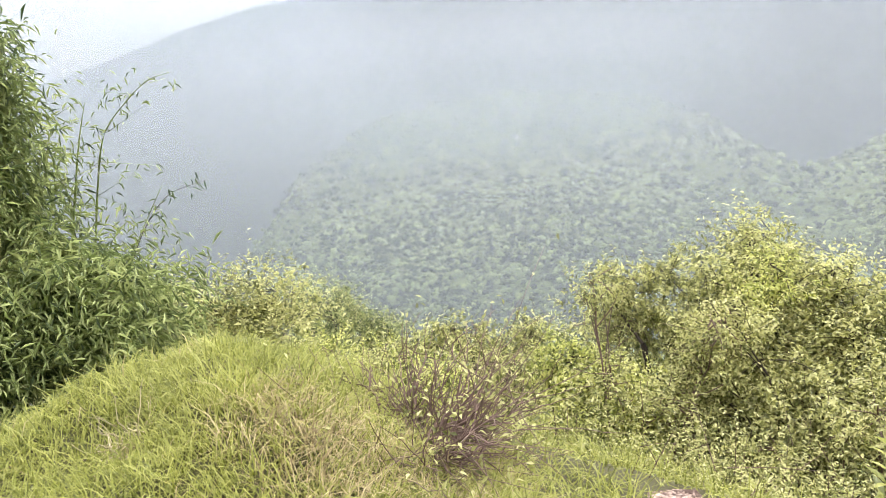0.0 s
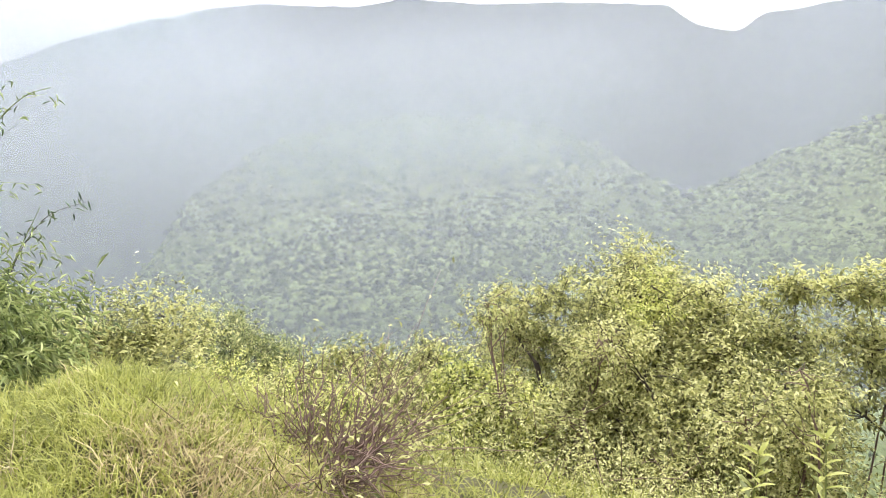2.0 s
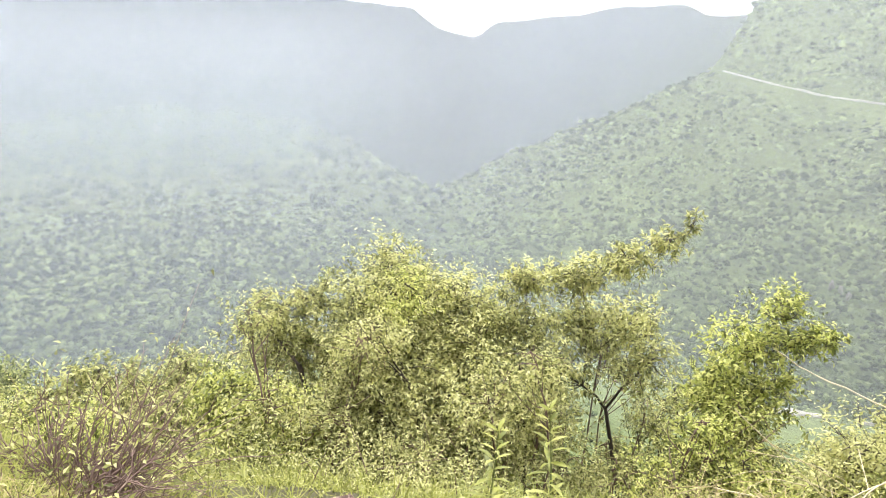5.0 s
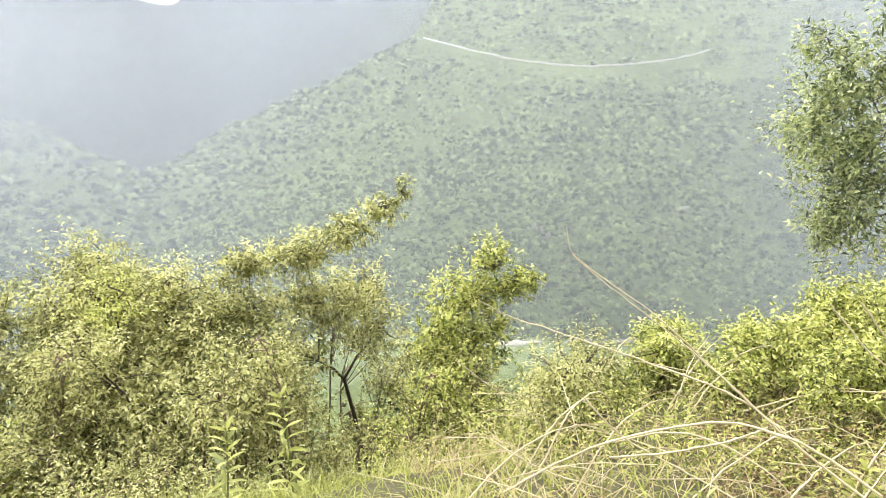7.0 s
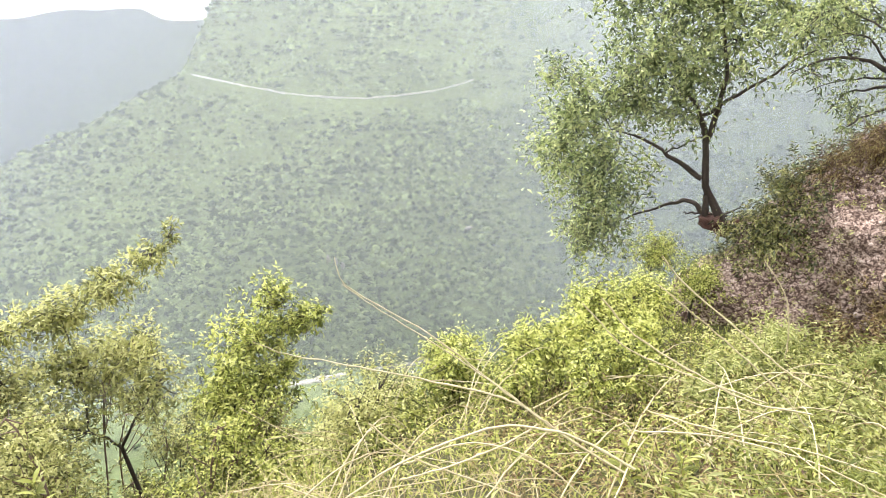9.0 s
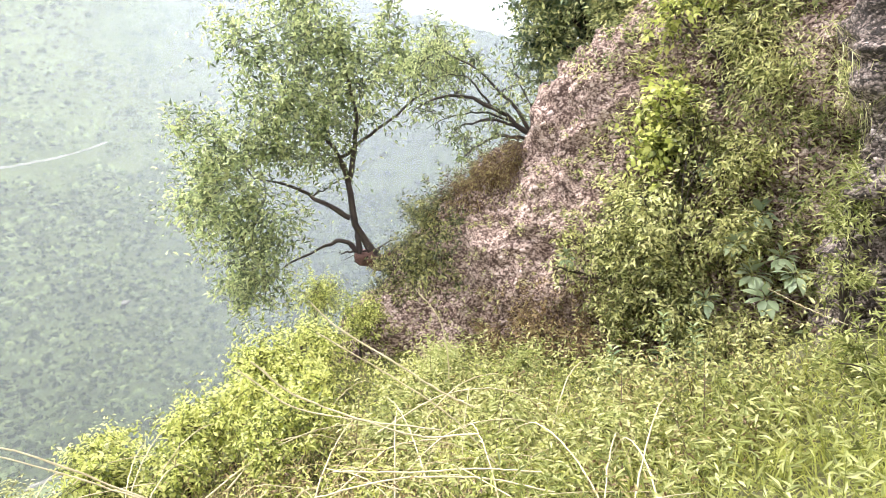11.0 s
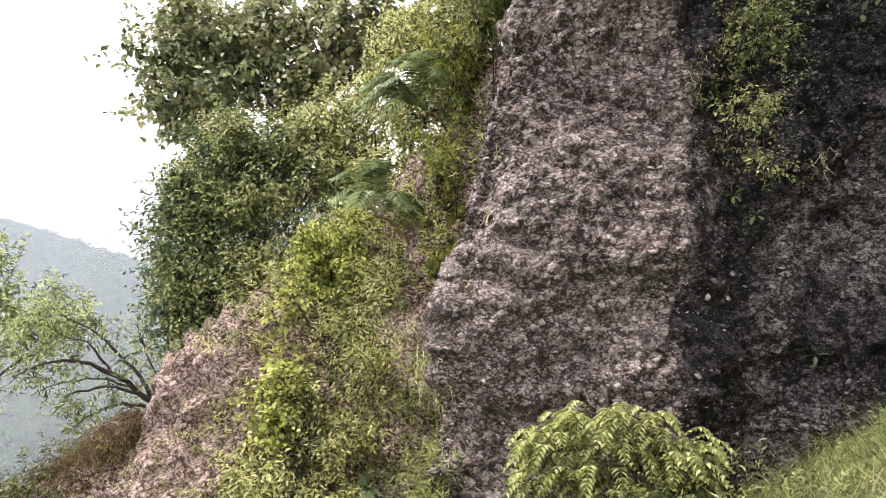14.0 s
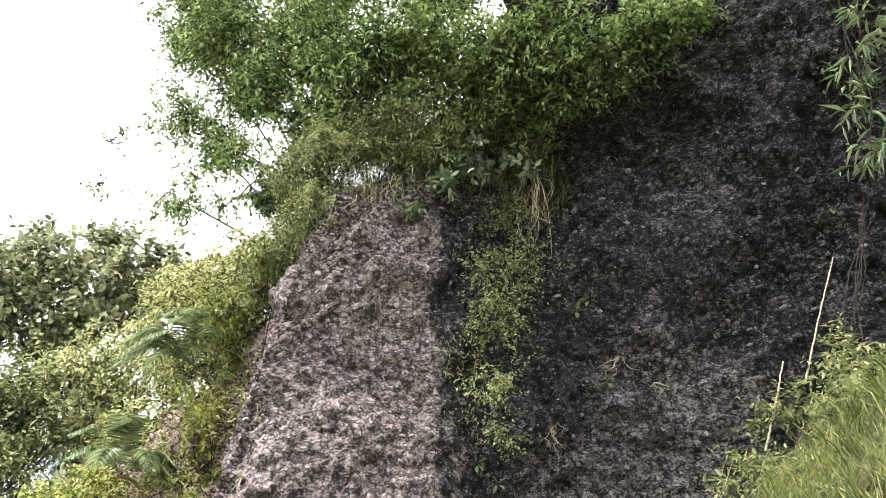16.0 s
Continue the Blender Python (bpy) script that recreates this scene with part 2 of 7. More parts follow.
M_BARK = rough_material("grey_brown_bark", [(0.25, (0.022, 0.017, 0.014)), (0.6, (0.06, 0.047, 0.038)), (0.85, (0.13, 0.11, 0.09))], 6, 40, 0.5, 0.01)
M_REDTWIG = rough_material("reddish_twig", [(0.25, (0.09, 0.05, 0.04)), (0.6, (0.20, 0.14, 0.115)), (0.85, (0.42, 0.31, 0.26))], 8, 50, 0.4, 0.005)
M_RUSTEARTH = rough_material("red_brown_earth", [(0.25, (0.05, 0.025, 0.02)), (0.6, (0.13, 0.07, 0.055)), (0.85, (0.24, 0.15, 0.12))], 5, 30, 0.8, 0.03)
M_STALK = rough_material("straw_stalk", [(0.25, (0.34, 0.28, 0.16)), (0.6, (0.54, 0.47, 0.30)), (0.85, (0.72, 0.65, 0.46))], 3, 40, 0.2, 0.003, 0.6)
M_STONE = rough_material("embedded_stone", [(0.2, (0.06, 0.046, 0.042)), (0.5, (0.25, 0.195, 0.175)), (0.85, (0.52, 0.45, 0.41))], 2.5, 30, 0.8, 0.015, 0.85, 0.3, 0.6)
M_GRAVEL = rough_material("gravel_stone", [(0.2, (0.18, 0.12, 0.10)), (0.5, (0.42, 0.32, 0.28)), (0.85, (0.68, 0.58, 0.53))], 2.5, 40, 0.4, 0.006, 0.9, 0.25, 0.5)
M_ROAD = rough_material("pale_dirt_road", [(0.2, (0.32, 0.30, 0.26)), (0.8, (0.50, 0.47, 0.42))], 0.2, 2, 0.2, 0.05)


def pebbly_material(name, dark, mid, light, big, small, relief=0.05, rough=0.85, spec=0.3, stain=1.1, joints=0.35, twist=0.05, flat=1.3, recess_tones=()):
    """Conglomerate: pebbles of two sizes packed in a matrix, each with its own tone, dark joints between, broad stains.
    Last argument: further tones of the same stone with shade and damp put in, each with the mesh attribute that says
    where."""
    m, n, l = material(name)
    geo = n.new("ShaderNodeNewGeometry")
    warp = noise_tex(n, l, 4.0, 6.0, 0.65, geo.outputs["Position"])
    bend = n.new("ShaderNodeVectorMath")
    bend.operation = "MULTIPLY_ADD"
    bend.inputs[1].default_value = (twist, twist, twist)
    l.new(warp.outputs["Color"], bend.inputs[0])
    l.new(geo.outputs["Position"], bend.inputs[2])
    squash = n.new("ShaderNodeVectorMath")
    squash.operation = "MULTIPLY"
    squash.inputs[1].default_value = (1.0, 1.0, flat)
    l.new(bend.outputs["Vector"], squash.inputs[0])
    tones, depths = [], []
    for scale in (big, small):
        v = n.new("ShaderNodeTexVoronoi")
        v.inputs["Scale"].default_value = scale
        l.new(squash.outputs["Vector"], v.inputs["Vector"])
        grey = n.new("ShaderNodeSeparateColor")
        l.new(v.outputs["Color"], grey.inputs["Color"])
        tones.append(grey.outputs["Red"])
        depths.append(v.outputs["Distance"])
    broad = noise_tex(n, l, stain, 5.0, 0.6, geo.outputs["Position"])

    def mixed(a, b, k):
        q = n.new("ShaderNodeMix")
        q.inputs["Factor"].default_value = k
        l.new(a, q.inputs["A"])
        l.new(b, q.inputs["B"])
        return q.outputs["Result"]

    tone = mixed(mixed(tones[0], tones[1], 0.55), broad.outputs["Fac"], 0.32)
    depth = mixed(depths[0], depths[1], 0.5)
    joint = n.new("ShaderNodeMath")
    joint.operation = "MULTIPLY_ADD"
    joint.inputs[1].default_value = -joints
    l.new(depth, joint.inputs[0])
    l.new(tone, joint.inputs[2])
    p = n.new("ShaderNodeBsdfPrincipled")
    p.inputs["Roughness"].default_value = rough
    p.inputs["Specular IOR Level"].default_value = spec
    colour = None
    for attribute, (c0, c1, c2) in (("", (dark, mid, light)), *recess_tones):
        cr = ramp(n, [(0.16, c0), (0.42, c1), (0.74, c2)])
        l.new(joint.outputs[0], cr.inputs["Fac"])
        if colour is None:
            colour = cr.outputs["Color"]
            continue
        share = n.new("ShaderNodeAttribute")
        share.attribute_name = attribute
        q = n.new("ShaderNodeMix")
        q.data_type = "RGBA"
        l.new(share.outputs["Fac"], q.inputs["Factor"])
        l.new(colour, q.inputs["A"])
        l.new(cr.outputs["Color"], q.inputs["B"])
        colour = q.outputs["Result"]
    l.new(colour, p.inputs["Base Color"])
    b = n.new("ShaderNodeBump")
    b.invert = True
    b.inputs["Strength"].default_value = 1.0
    b.inputs["Distance"].default_value = relief
    grain = noise_tex(n, l, 55.0, 6.0, 0.75, geo.outputs["Position"])
    l.new(mixed(depth, grain.outputs["Fac"], 0.5), b.inputs["Height"])
    l.new(b.outputs["Normal"], p.inputs["Normal"])
    out = n.new("ShaderNodeOutputMaterial")
    l.new(p.outputs["BSDF"], out.inputs["Surface"])
    return m


# Dark recess tones carry shade as well as damp; the paler ones less.
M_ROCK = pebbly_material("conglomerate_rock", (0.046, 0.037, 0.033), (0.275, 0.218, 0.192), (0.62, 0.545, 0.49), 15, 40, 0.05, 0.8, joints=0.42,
                         recess_tones=(("shade_damp", ((0.012, 0.011, 0.012), (0.070, 0.060, 0.059), (0.30, 0.265, 0.245))),
                              ("paler_recess", ((0.035, 0.030, 0.030), (0.27, 0.233, 0.218), (0.62, 0.56, 0.52)))))
# Darker version of the embedded stone: recess shade and damp in its colour.
M_SHADE_STONE = rough_material("shaded_damp_stone", [(0.2, (0.04, 0.035, 0.034)), (0.55, (0.15, 0.13, 0.12)), (0.86, (0.50, 0.45, 0.41))], 2.5, 30, 0.5, 0.01, 0.5, 0.5, 0.5)
M_EARTH = pebbly_material("reddish_gravel_earth", (0.085, 0.052, 0.043), (0.40, 0.295, 0.245), (0.66, 0.56, 0.49), 19, 44, 0.035, 0.9, 0.25, joints=0.4, flat=1.2)
M_FACE = rough_material("grey_rock_face", [(0.2, (0.16, 0.14, 0.13)), (0.8, (0.40, 0.36, 0.34))], 0.05, 0.4, 0.6, 0.6)
M_PALE = rough_material("pale_rock", [(0.2, (0.45, 0.43, 0.41)), (0.8, (0.80, 0.79, 0.77))], 0.05, 0.4, 0.6, 0.6)
# Wide range of crown tones: contrast of shaded tree sides put into the colour.
M_FOREST = rough_material("forest_crown", [(0.1, (0.008, 0.014, 0.006)), (0.5, (0.08, 0.11, 0.042)), (0.9, (0.24, 0.29, 0.12))], 0.012, 0.35, 1.0, 1.2, 0.95, 0.1, 1.1)
M_WOODLAND = rough_material("grassy_far_slope", [(0.25, (0.06, 0.08, 0.032)), (0.5, (0.132, 0.163, 0.068)), (0.8, (0.215, 0.252, 0.107))], 0.018, 0.25, 0.8, 1.0, 0.95, 0.1)
# Dark brown: shade between the plants is put into the ground's colour.
M_SLOPE = rough_material("shadowed_ground", [(0.2, (0.028, 0.026, 0.014)), (0.5, (0.07, 0.066, 0.032)), (0.8, (0.13, 0.125, 0.06))], 0.02, 1.5, 0.6, 0.1)


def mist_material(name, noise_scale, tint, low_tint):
    """See-through mist sheet that scatters light both ways; the haze's tone is put into its colour."""
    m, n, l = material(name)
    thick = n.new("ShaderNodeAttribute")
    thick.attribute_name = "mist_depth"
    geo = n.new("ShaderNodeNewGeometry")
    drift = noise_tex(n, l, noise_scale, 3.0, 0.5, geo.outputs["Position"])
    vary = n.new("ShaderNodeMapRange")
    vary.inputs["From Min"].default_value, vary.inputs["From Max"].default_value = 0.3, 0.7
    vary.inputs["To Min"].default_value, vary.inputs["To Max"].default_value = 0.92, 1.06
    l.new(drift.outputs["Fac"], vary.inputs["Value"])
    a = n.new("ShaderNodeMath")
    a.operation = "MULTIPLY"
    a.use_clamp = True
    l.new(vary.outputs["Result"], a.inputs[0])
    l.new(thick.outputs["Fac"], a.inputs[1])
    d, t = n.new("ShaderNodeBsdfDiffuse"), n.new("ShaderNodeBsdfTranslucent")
    hue_share = n.new("ShaderNodeAttribute")
    hue_share.attribute_name = "view_hue"
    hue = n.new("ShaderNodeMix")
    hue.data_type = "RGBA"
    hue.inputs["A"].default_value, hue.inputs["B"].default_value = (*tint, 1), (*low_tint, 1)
    l.new(hue_share.outputs["Fac"], hue.inputs["Factor"])
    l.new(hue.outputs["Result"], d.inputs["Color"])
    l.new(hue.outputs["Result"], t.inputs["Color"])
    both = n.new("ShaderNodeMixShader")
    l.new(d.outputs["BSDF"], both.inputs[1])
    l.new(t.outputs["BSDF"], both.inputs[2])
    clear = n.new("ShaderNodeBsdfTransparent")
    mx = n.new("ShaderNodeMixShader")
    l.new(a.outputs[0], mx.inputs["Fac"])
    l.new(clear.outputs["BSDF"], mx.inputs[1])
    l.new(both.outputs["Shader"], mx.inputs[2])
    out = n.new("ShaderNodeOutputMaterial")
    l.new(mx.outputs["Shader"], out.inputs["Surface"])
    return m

# ---- the land: ledge, slope, valley and far mountains, one sheet ----
EDGE_AZ = [-180, -100, -70, -50, -35, -20, -8, 5, 20, 40, 58, 70, 80, 90, 100, 112, 120, 180]
EDGE_R = [40, 20, 6, 4.3, 4.2, 5.0, 4.5, 3.7, 3.4, 3.3, 3.9, 5.6, 7.6, 9.6, 9.8, 9.8, 9.8, 9.8]
LEDGE_AZ = [-180, -150, -110, -60, -22, -3, 20, 40, 62, 75, 95, 112, 125, 140, 150, 162, 172, 180]
LEDGE_Z = [2.6, 1.0, 0.25, -0.2, -0.30, -0.80, -0.92, -0.98, -1.0, -0.8, -0.58, -0.48, -0.25, 0.25, 0.65, 1.5, 2.2, 2.6]
FLOOR_R, FLOOR_Z = 556.0, -251.0
A_AZ, A_EL = [-180, -60.0, -40.0, -27.4, -20.2, -13.7, -9.3, 5.4, 18.3, 25.3, 26.4, 27.5, 29.0, 30.4, 31.2, 32.2, 35, 38.3, 41, 45.9, 47.4, 49, 55, 90, 180], \
             [-30, -9.6, -4.2, -0.6, 1.3, 3.0, 3.9, 3.8, 3.0, 2.7, 1.9, 1.2, 0.9, 0.7, 1.5, 2.1, 2.3, 2.6, 3.2, 3.4, 2.6, 2.5, 3.5, 4, -10]
B_AZ, B_EL = [-180, -24, -20.8, -17.0, -12.5, -5.3, 0.6, 6.9, 15.9, 20.4, 23.8, 28.7, 33.5, 180], \
             [-40, -30, -20.4, -16.1, -10.8, -6.4, -4.9, -4.6, -6.2, -7.8, -9.5, -12.2, -17.4, -40]
C_AZ, C_EL = [-180, 5, 14, 22.2, 35.2, 48.2, 50.9, 56, 65, 75, 81.4, 89.6, 99.8, 112, 125, 180], \
             [-40, -30, -18, -13.9, -7.9, -1.0, 4.3, 8.0, 10.5, 11, 10.3, 8.6, 5.1, 2.0, -2, -10]


def far_ridge(az, r, az_list, el_list, crest_r, seed, foot_r=FLOOR_R * 0.96, foot_z=FLOOR_Z):
    el = np.interp(az, az_list, el_list)
    crest = 1.9 + crest_r * np.tan(np.radians(el))
    k = np.clip((r - foot_r) / (crest_r - foot_r), 0, None)
    rise = foot_z + (crest - foot_z) * np.minimum(k, 1) ** 0.9
    x, y = r * np.sin(np.radians(az)), r * np.cos(np.radians(az))
    rough = fbm(x / 140, y / 140, 4, seed) * 14 * np.clip(k * 3, 0, 1) * np.clip((1.25 - k) * 2, 0.15, 1)
    return rise + rough - np.maximum(r - crest_r, 0) * 0.55


def height(x, y):
    x, y = np.asarray(x, float), np.asarray(y, float)
    r, az = np.hypot(x, y), np.degrees(np.arctan2(x, y))
    edge = np.interp(az, EDGE_AZ, EDGE_R)
    ledge = np.interp(az, LEDGE_AZ, LEDGE_Z) * np.clip((r - 0.8) / 3.4, 0, np.interp(az, [-180, 60, 85, 118, 130, 180], [1.35, 1.35, 2.4, 2.4, 1.35, 1.35]))
    ledge = ledge + 0.05 * fbm(x * 0.9, y * 0.9, 3, 5) * smooth(0.8, 2.5, r)
    hummock = 0.38 * np.exp(-(((x + 1.53) / 1.25) ** 2 + ((y - 3.5) / 0.95) ** 2))
    hummock = hummock + 0.12 * np.exp(-(((x + 1.0) / 0.5) ** 2 + ((y - 2.65) / 0.5) ** 2))
    hummock = hummock + 0.06 * fbm(x * 1.7, y * 1.7, 3, 51) * np.exp(-(((x + 1.4) / 1.9) ** 2 + ((y - 3.0) / 1.5) ** 2))
    s = np.maximum(r - edge, 0)
    drop = np.interp(s, [0, 0.8, 2.5, 6, 40, 150, 330, FLOOR_R - 4], [0, 0.35, 1.9, 4.6, 31, 108, 196, -FLOOR_Z - 1])
    drop = drop + smooth(5, 80, s) * fbm(x / 40, y / 40, 3, 11) * 5 * (r < 560)
    rise = np.interp(s, [0, 1.0, 3, 10, 60, 500, 3000], [0, 0.4, 1.8, 4.5, 16, 120, 420])
    uphill = np.interp(az, [-180, -125, -95, 100, 113, 180], [1, 1, 0, 0, 1, 1])
    z = ledge + hummock - (1 - uphill) * drop + uphill * rise
    far = np.maximum(far_ridge(az, r, A_AZ, A_EL, 1500, 21, 1090.0, -440.0), far_ridge(az, r, B_AZ, B_EL, 930, 33))
    far = np.maximum(far, far_ridge(az, r, C_AZ, C_EL, 1000, 44))
    return np.where((r > FLOOR_R * 0.96) & (uphill < 0.5), np.maximum(far, FLOOR_Z - 0.34 * np.clip(r - FLOOR_R, 0, 540)), z)


def build_ground():
    az = np.concatenate([np.linspace(-180, -62, 60, endpoint=False), np.linspace(-62, 118, 270, endpoint=False),
                         np.linspace(118, 180, 60, endpoint=False)])
    r = np.concatenate([np.geomspace(0.35, 14, 90, endpoint=False), np.geomspace(14, 500, 60, endpoint=False),
                        np.linspace(500, 1600, 90, endpoint=False), np.geomspace(1600, 4600, 8)])
    a, rr = np.meshgrid(np.radians(az), r, indexing="ij")
    x, y = rr * np.sin(a), rr * np.cos(a)
    z = height(x, y)
    n, m = len(az), len(r)
    v = np.concatenate([np.stack([x, y, z], -1).reshape(-1, 3), [[0, 0, float(height(0, 0.01))]]])
    i, k = np.meshgrid(np.arange(n), np.arange(m - 1), indexing="ij")
    j = (i + 1) % n
    f = np.stack([i * m + k, i * m + k + 1, j * m + k + 1, j * m + k], -1).reshape(-1, 4)
    me = mesh_from("ground", v, f, M_SLOPE, True)
    me.materials.append(M_WOODLAND)
    me.polygons.foreach_set("material_index", (np.tile((r[:-1] > 70).astype(np.int32), n)))
    bm = bmesh.new()
    bm.from_mesh(me)
    bm.verts.ensure_lookup_table()
    for q in range(n):
        bm.faces.new((bm.verts[len(v) - 1], bm.verts[q * m], bm.verts[((q + 1) % n) * m]))
    bm.to_mesh(me)
    bm.free()
    place("ground", me, label="grassy ledge falling away to a forested valley", category="ground", kind="structure")


build_ground()


def sight(az_deg, el_deg, r0=500.0, r1=1490.0):
    """Where, on the far slopes, a line of sight from the ledge first meets the land."""
    r = np.linspace(r0, r1, 1200)
    a = np.radians(az_deg)
    z = height(r * np.sin(a), r * np.cos(a))
    el = np.degrees(np.arctan2(z - 1.9, r))
    k = int(np.argmax(el >= el_deg)) if (el >= el_deg).any() else int(np.argmax(el))
    return Vector((r[k] * np.sin(a), r[k] * np.cos(a), z[k]))


def ball(sub):
    bm = bmesh.new()
    bmesh.ops.create_icosphere(bm, subdivisions=sub, radius=1)
    v = np.array([x.co[:] for x in bm.verts])
    f = np.array([[x.index for x in g.verts] for g in bm.faces])
    bm.free()
    return v, f


BALL1, BALL2 = ball(1), ball(2)


def build_forest():
    """Tree crowns that cover the far slopes, standing in rows along the terraces of the right-hand mountain."""
    count = 52000
    az = RNG.uniform(-62, 116, count)
    r = np.where(RNG.random(count) < 0.10, np.exp(RNG.uniform(np.log(14), np.log(520), count)), np.where(RNG.random(count) < 0.4, RNG.uniform(515, 720, count), RNG.uniform(520, 1250, count)))
    a = np.radians(az)
    x, y = r * np.sin(a), r * np.cos(a)
    z = height(x, y)
    el = np.degrees(np.arctan2(z - 1.9, r))
    # only what stands in sight of the ledge
    grid_r = np.geomspace(12, 1500, 600)
    grid_a = np.radians(np.arange(-62, 117, 1.0))
    gz = height(grid_r[None] * np.sin(grid_a)[:, None], grid_r[None] * np.cos(grid_a)[:, None])
    top = np.maximum.accumulate(np.degrees(np.arctan2(gz - 1.9, grid_r[None])), 1)
    ia = np.clip(np.round(az + 62).astype(int), 0, len(grid_a) - 1)
    ir = np.clip(np.searchsorted(grid_r, r) - 1, 0, len(grid_r) - 1)
    seen = el > top[ia, ir] - np.where(r < 200, 4.0, 0.7)
    on_c = smooth(24, 36, az)
    terrace = fbm(az / 2.6, z / 5.5, 3, 8) + 0.5 * vnoise(az / 0.8, z / 3.0, 9)
    keep = seen & (RNG.random(count) < np.where(r < 300, 0.5, 1)) & (terrace < 1.6 - on_c * 0.95) & (RNG.random(count) < np.where(r > 1080, 0.2, 1))
    road_line = np.interp(az, [49.0, 57.0, 61.9, 66.0, 70.7], [-1.3, -2.9, -3.15, -2.8, -1.7])
    keep &= ~((az > 48.5) & (az < 71) & (el < road_line + 0.16) & (el > road_line - 1.0) & (r > 640))
    track_line = np.interp(az, [51.0, 55.8, 58.7, 62.7, 66.5, 68.5], [-25.9, -25.8, -25.4, -24.95, -24.5, -24.1])
    keep &= ~((az > 51) & (az < 69) & (el < track_line + 0.25) & (el > track_line - 0.9) & (r > 380))
    x, y, z, r, on_c = x[keep], y[keep], z[keep], r[keep], on_c[keep]
    size = RNG.uniform(2.25, 4.9, len(x)) * (1 - 0.12 * on_c) * np.clip(r / 700, 0.03, 1.35) ** 0.75
    x, y, z, size = (np.repeat(q, 2) for q in (x, y, z, size))
    n = len(x)
    x, y = x + RNG.normal(0, 0.62, n) * size, y + RNG.normal(0, 0.62, n) * size
    z, size = z + RNG.uniform(-0.15, 0.55, n) * size, size * RNG.uniform(0.5, 0.9, n)
    v0, f0 = BALL1
    f0 = f0[v0[f0].mean(1)[:, 2] > -0.45]
    v = v0[None] * (1 + 0.36 * RNG.normal(0, 1, (n, len(v0), 1)).clip(-1.5, 1.5)) * size[:, None, None] * [1.1, 1.1, 0.85]
    v = v + np.stack([x, y, z + 0.2 * size], 1)[:, None]
    f = f0[None] + (np.arange(n) * len(v0))[:, None, None]
    # low scrub in close rows along the terraces
    m = 330000
    baz, br = RNG.uniform(-30, 112, m), RNG.uniform(500, 1050, m)
    bx, by = br * np.sin(np.radians(baz)), br * np.cos(np.radians(baz))
    bz = height(bx, by)
    bel = np.degrees(np.arctan2(bz - 1.9, br))
    ba, bi = np.clip(np.round(baz + 62).astype(int), 0, len(grid_a) - 1), np.clip(np.searchsorted(grid_r, br) - 1, 0, len(grid_r) - 1)
    level = (bz + 5.0 * vnoise(baz / 3.0, bz / 25.0, 21)) / 5.6
    b_keep = (bel > top[ba, bi] - 0.3) & (level % 1.0 < 0.30 + 0.25 * vnoise(baz / 1.1, np.floor(level) * 3.7, 22)) & (RNG.random(m) < 0.6 + 0.4 * smooth(24, 38, baz))
    b_road = np.interp(baz, [49.0, 57.0, 61.9, 66.0, 70.7], [-1.3, -2.9, -3.15, -2.8, -1.7])
    b_keep &= ~((baz > 48.5) & (baz < 71) & (np.abs(bel - b_road + 0.2) < 0.35))
    b_track = np.interp(baz, [51.0, 55.8, 58.7, 62.7, 66.5, 68.5], [-25.9, -25.8, -25.4, -24.95, -24.5, -24.1])
    b_keep &= ~((baz > 51) & (baz < 69) & (np.abs(bel - b_track + 0.35) < 0.6))
    bx, by, bz = bx[b_keep], by[b_keep], bz[b_keep]
    k = len(bx)
    dome = np.array([(1, 0, -0.4), (0, 1, -0.4), (-1, 0, -0.4), (0, -1, -0.4), (0.25, 0.2, 0.75), (-0.25, -0.2, 0.7)])
    dome_f = np.array([(0, 1, 4), (1, 5, 4), (1, 2, 5), (2, 3, 5), (3, 4, 5), (3, 0, 4)])
    bv = dome[None] * (1 + 0.3 * RNG.normal(0, 1, (k, 6, 1)).clip(-1.5, 1.5)) * RNG.uniform(0.9, 2.1, (k, 1, 1)) * [1.25, 1.25, 1.0]
    bv = bv + np.stack([bx, by, bz + 0.4], 1)[:, None]
    bf = dome_f[None] + (np.arange(k) * 6)[:, None, None] + n * len(v0)
    v, f = np.concatenate([v.reshape(-1, 3), bv.reshape(-1, 3)]), np.concatenate([f.reshape(-1, 3), bf.reshape(-1, 3)])
    me = mesh_from("far_forest", v.reshape(-1, 3), f.reshape(-1, 3), M_FOREST)
    place("far_forest", me, label="dense green forest covering the misty far slopes", category="forest", kind="stuff")


build_forest()


def strip(name, pts, width, material_, lift, label):
    """A road or track on the slope: a ribbon with a thickness of its own."""
    p = np.array(pts)
    p[:, 2] += RNG.normal(0, 0.25, len(p))
    width = width * RNG.uniform(0.7, 1.3, (len(p), 1))
    side = unit(np.cross(np.gradient(p, axis=0), [0, 0, 1.0])) * width / 2
    up = np.array([0, 0, lift])
    rows = [p - side - up * 2, p - side + up, p + side + up, p + side - up * 2]
    v = np.stack(rows, 1).reshape(-1, 3)
    i, k = np.meshgrid(np.arange(len(p) - 1), np.arange(3), indexing="ij")
    f = np.stack([i * 4 + k, i * 4 + k + 1, (i + 1) * 4 + k + 1, (i + 1) * 4 + k], -1).reshape(-1, 4)
    place(name, mesh_from(name, v, f, material_), label=label, category="road", kind="structure")


road_el = curve_points([(49.0, -1.3), (52.5, -2.1), (57.0, -2.9), (61.9, -3.15), (66.0, -2.8), (69.0, -2.2), (70.7, -1.7)], 46)
strip("road", [sight(a, e) for a, e in road_el], 2.2, M_ROAD, 0.7, "pale dirt road cut across the green mountainside")

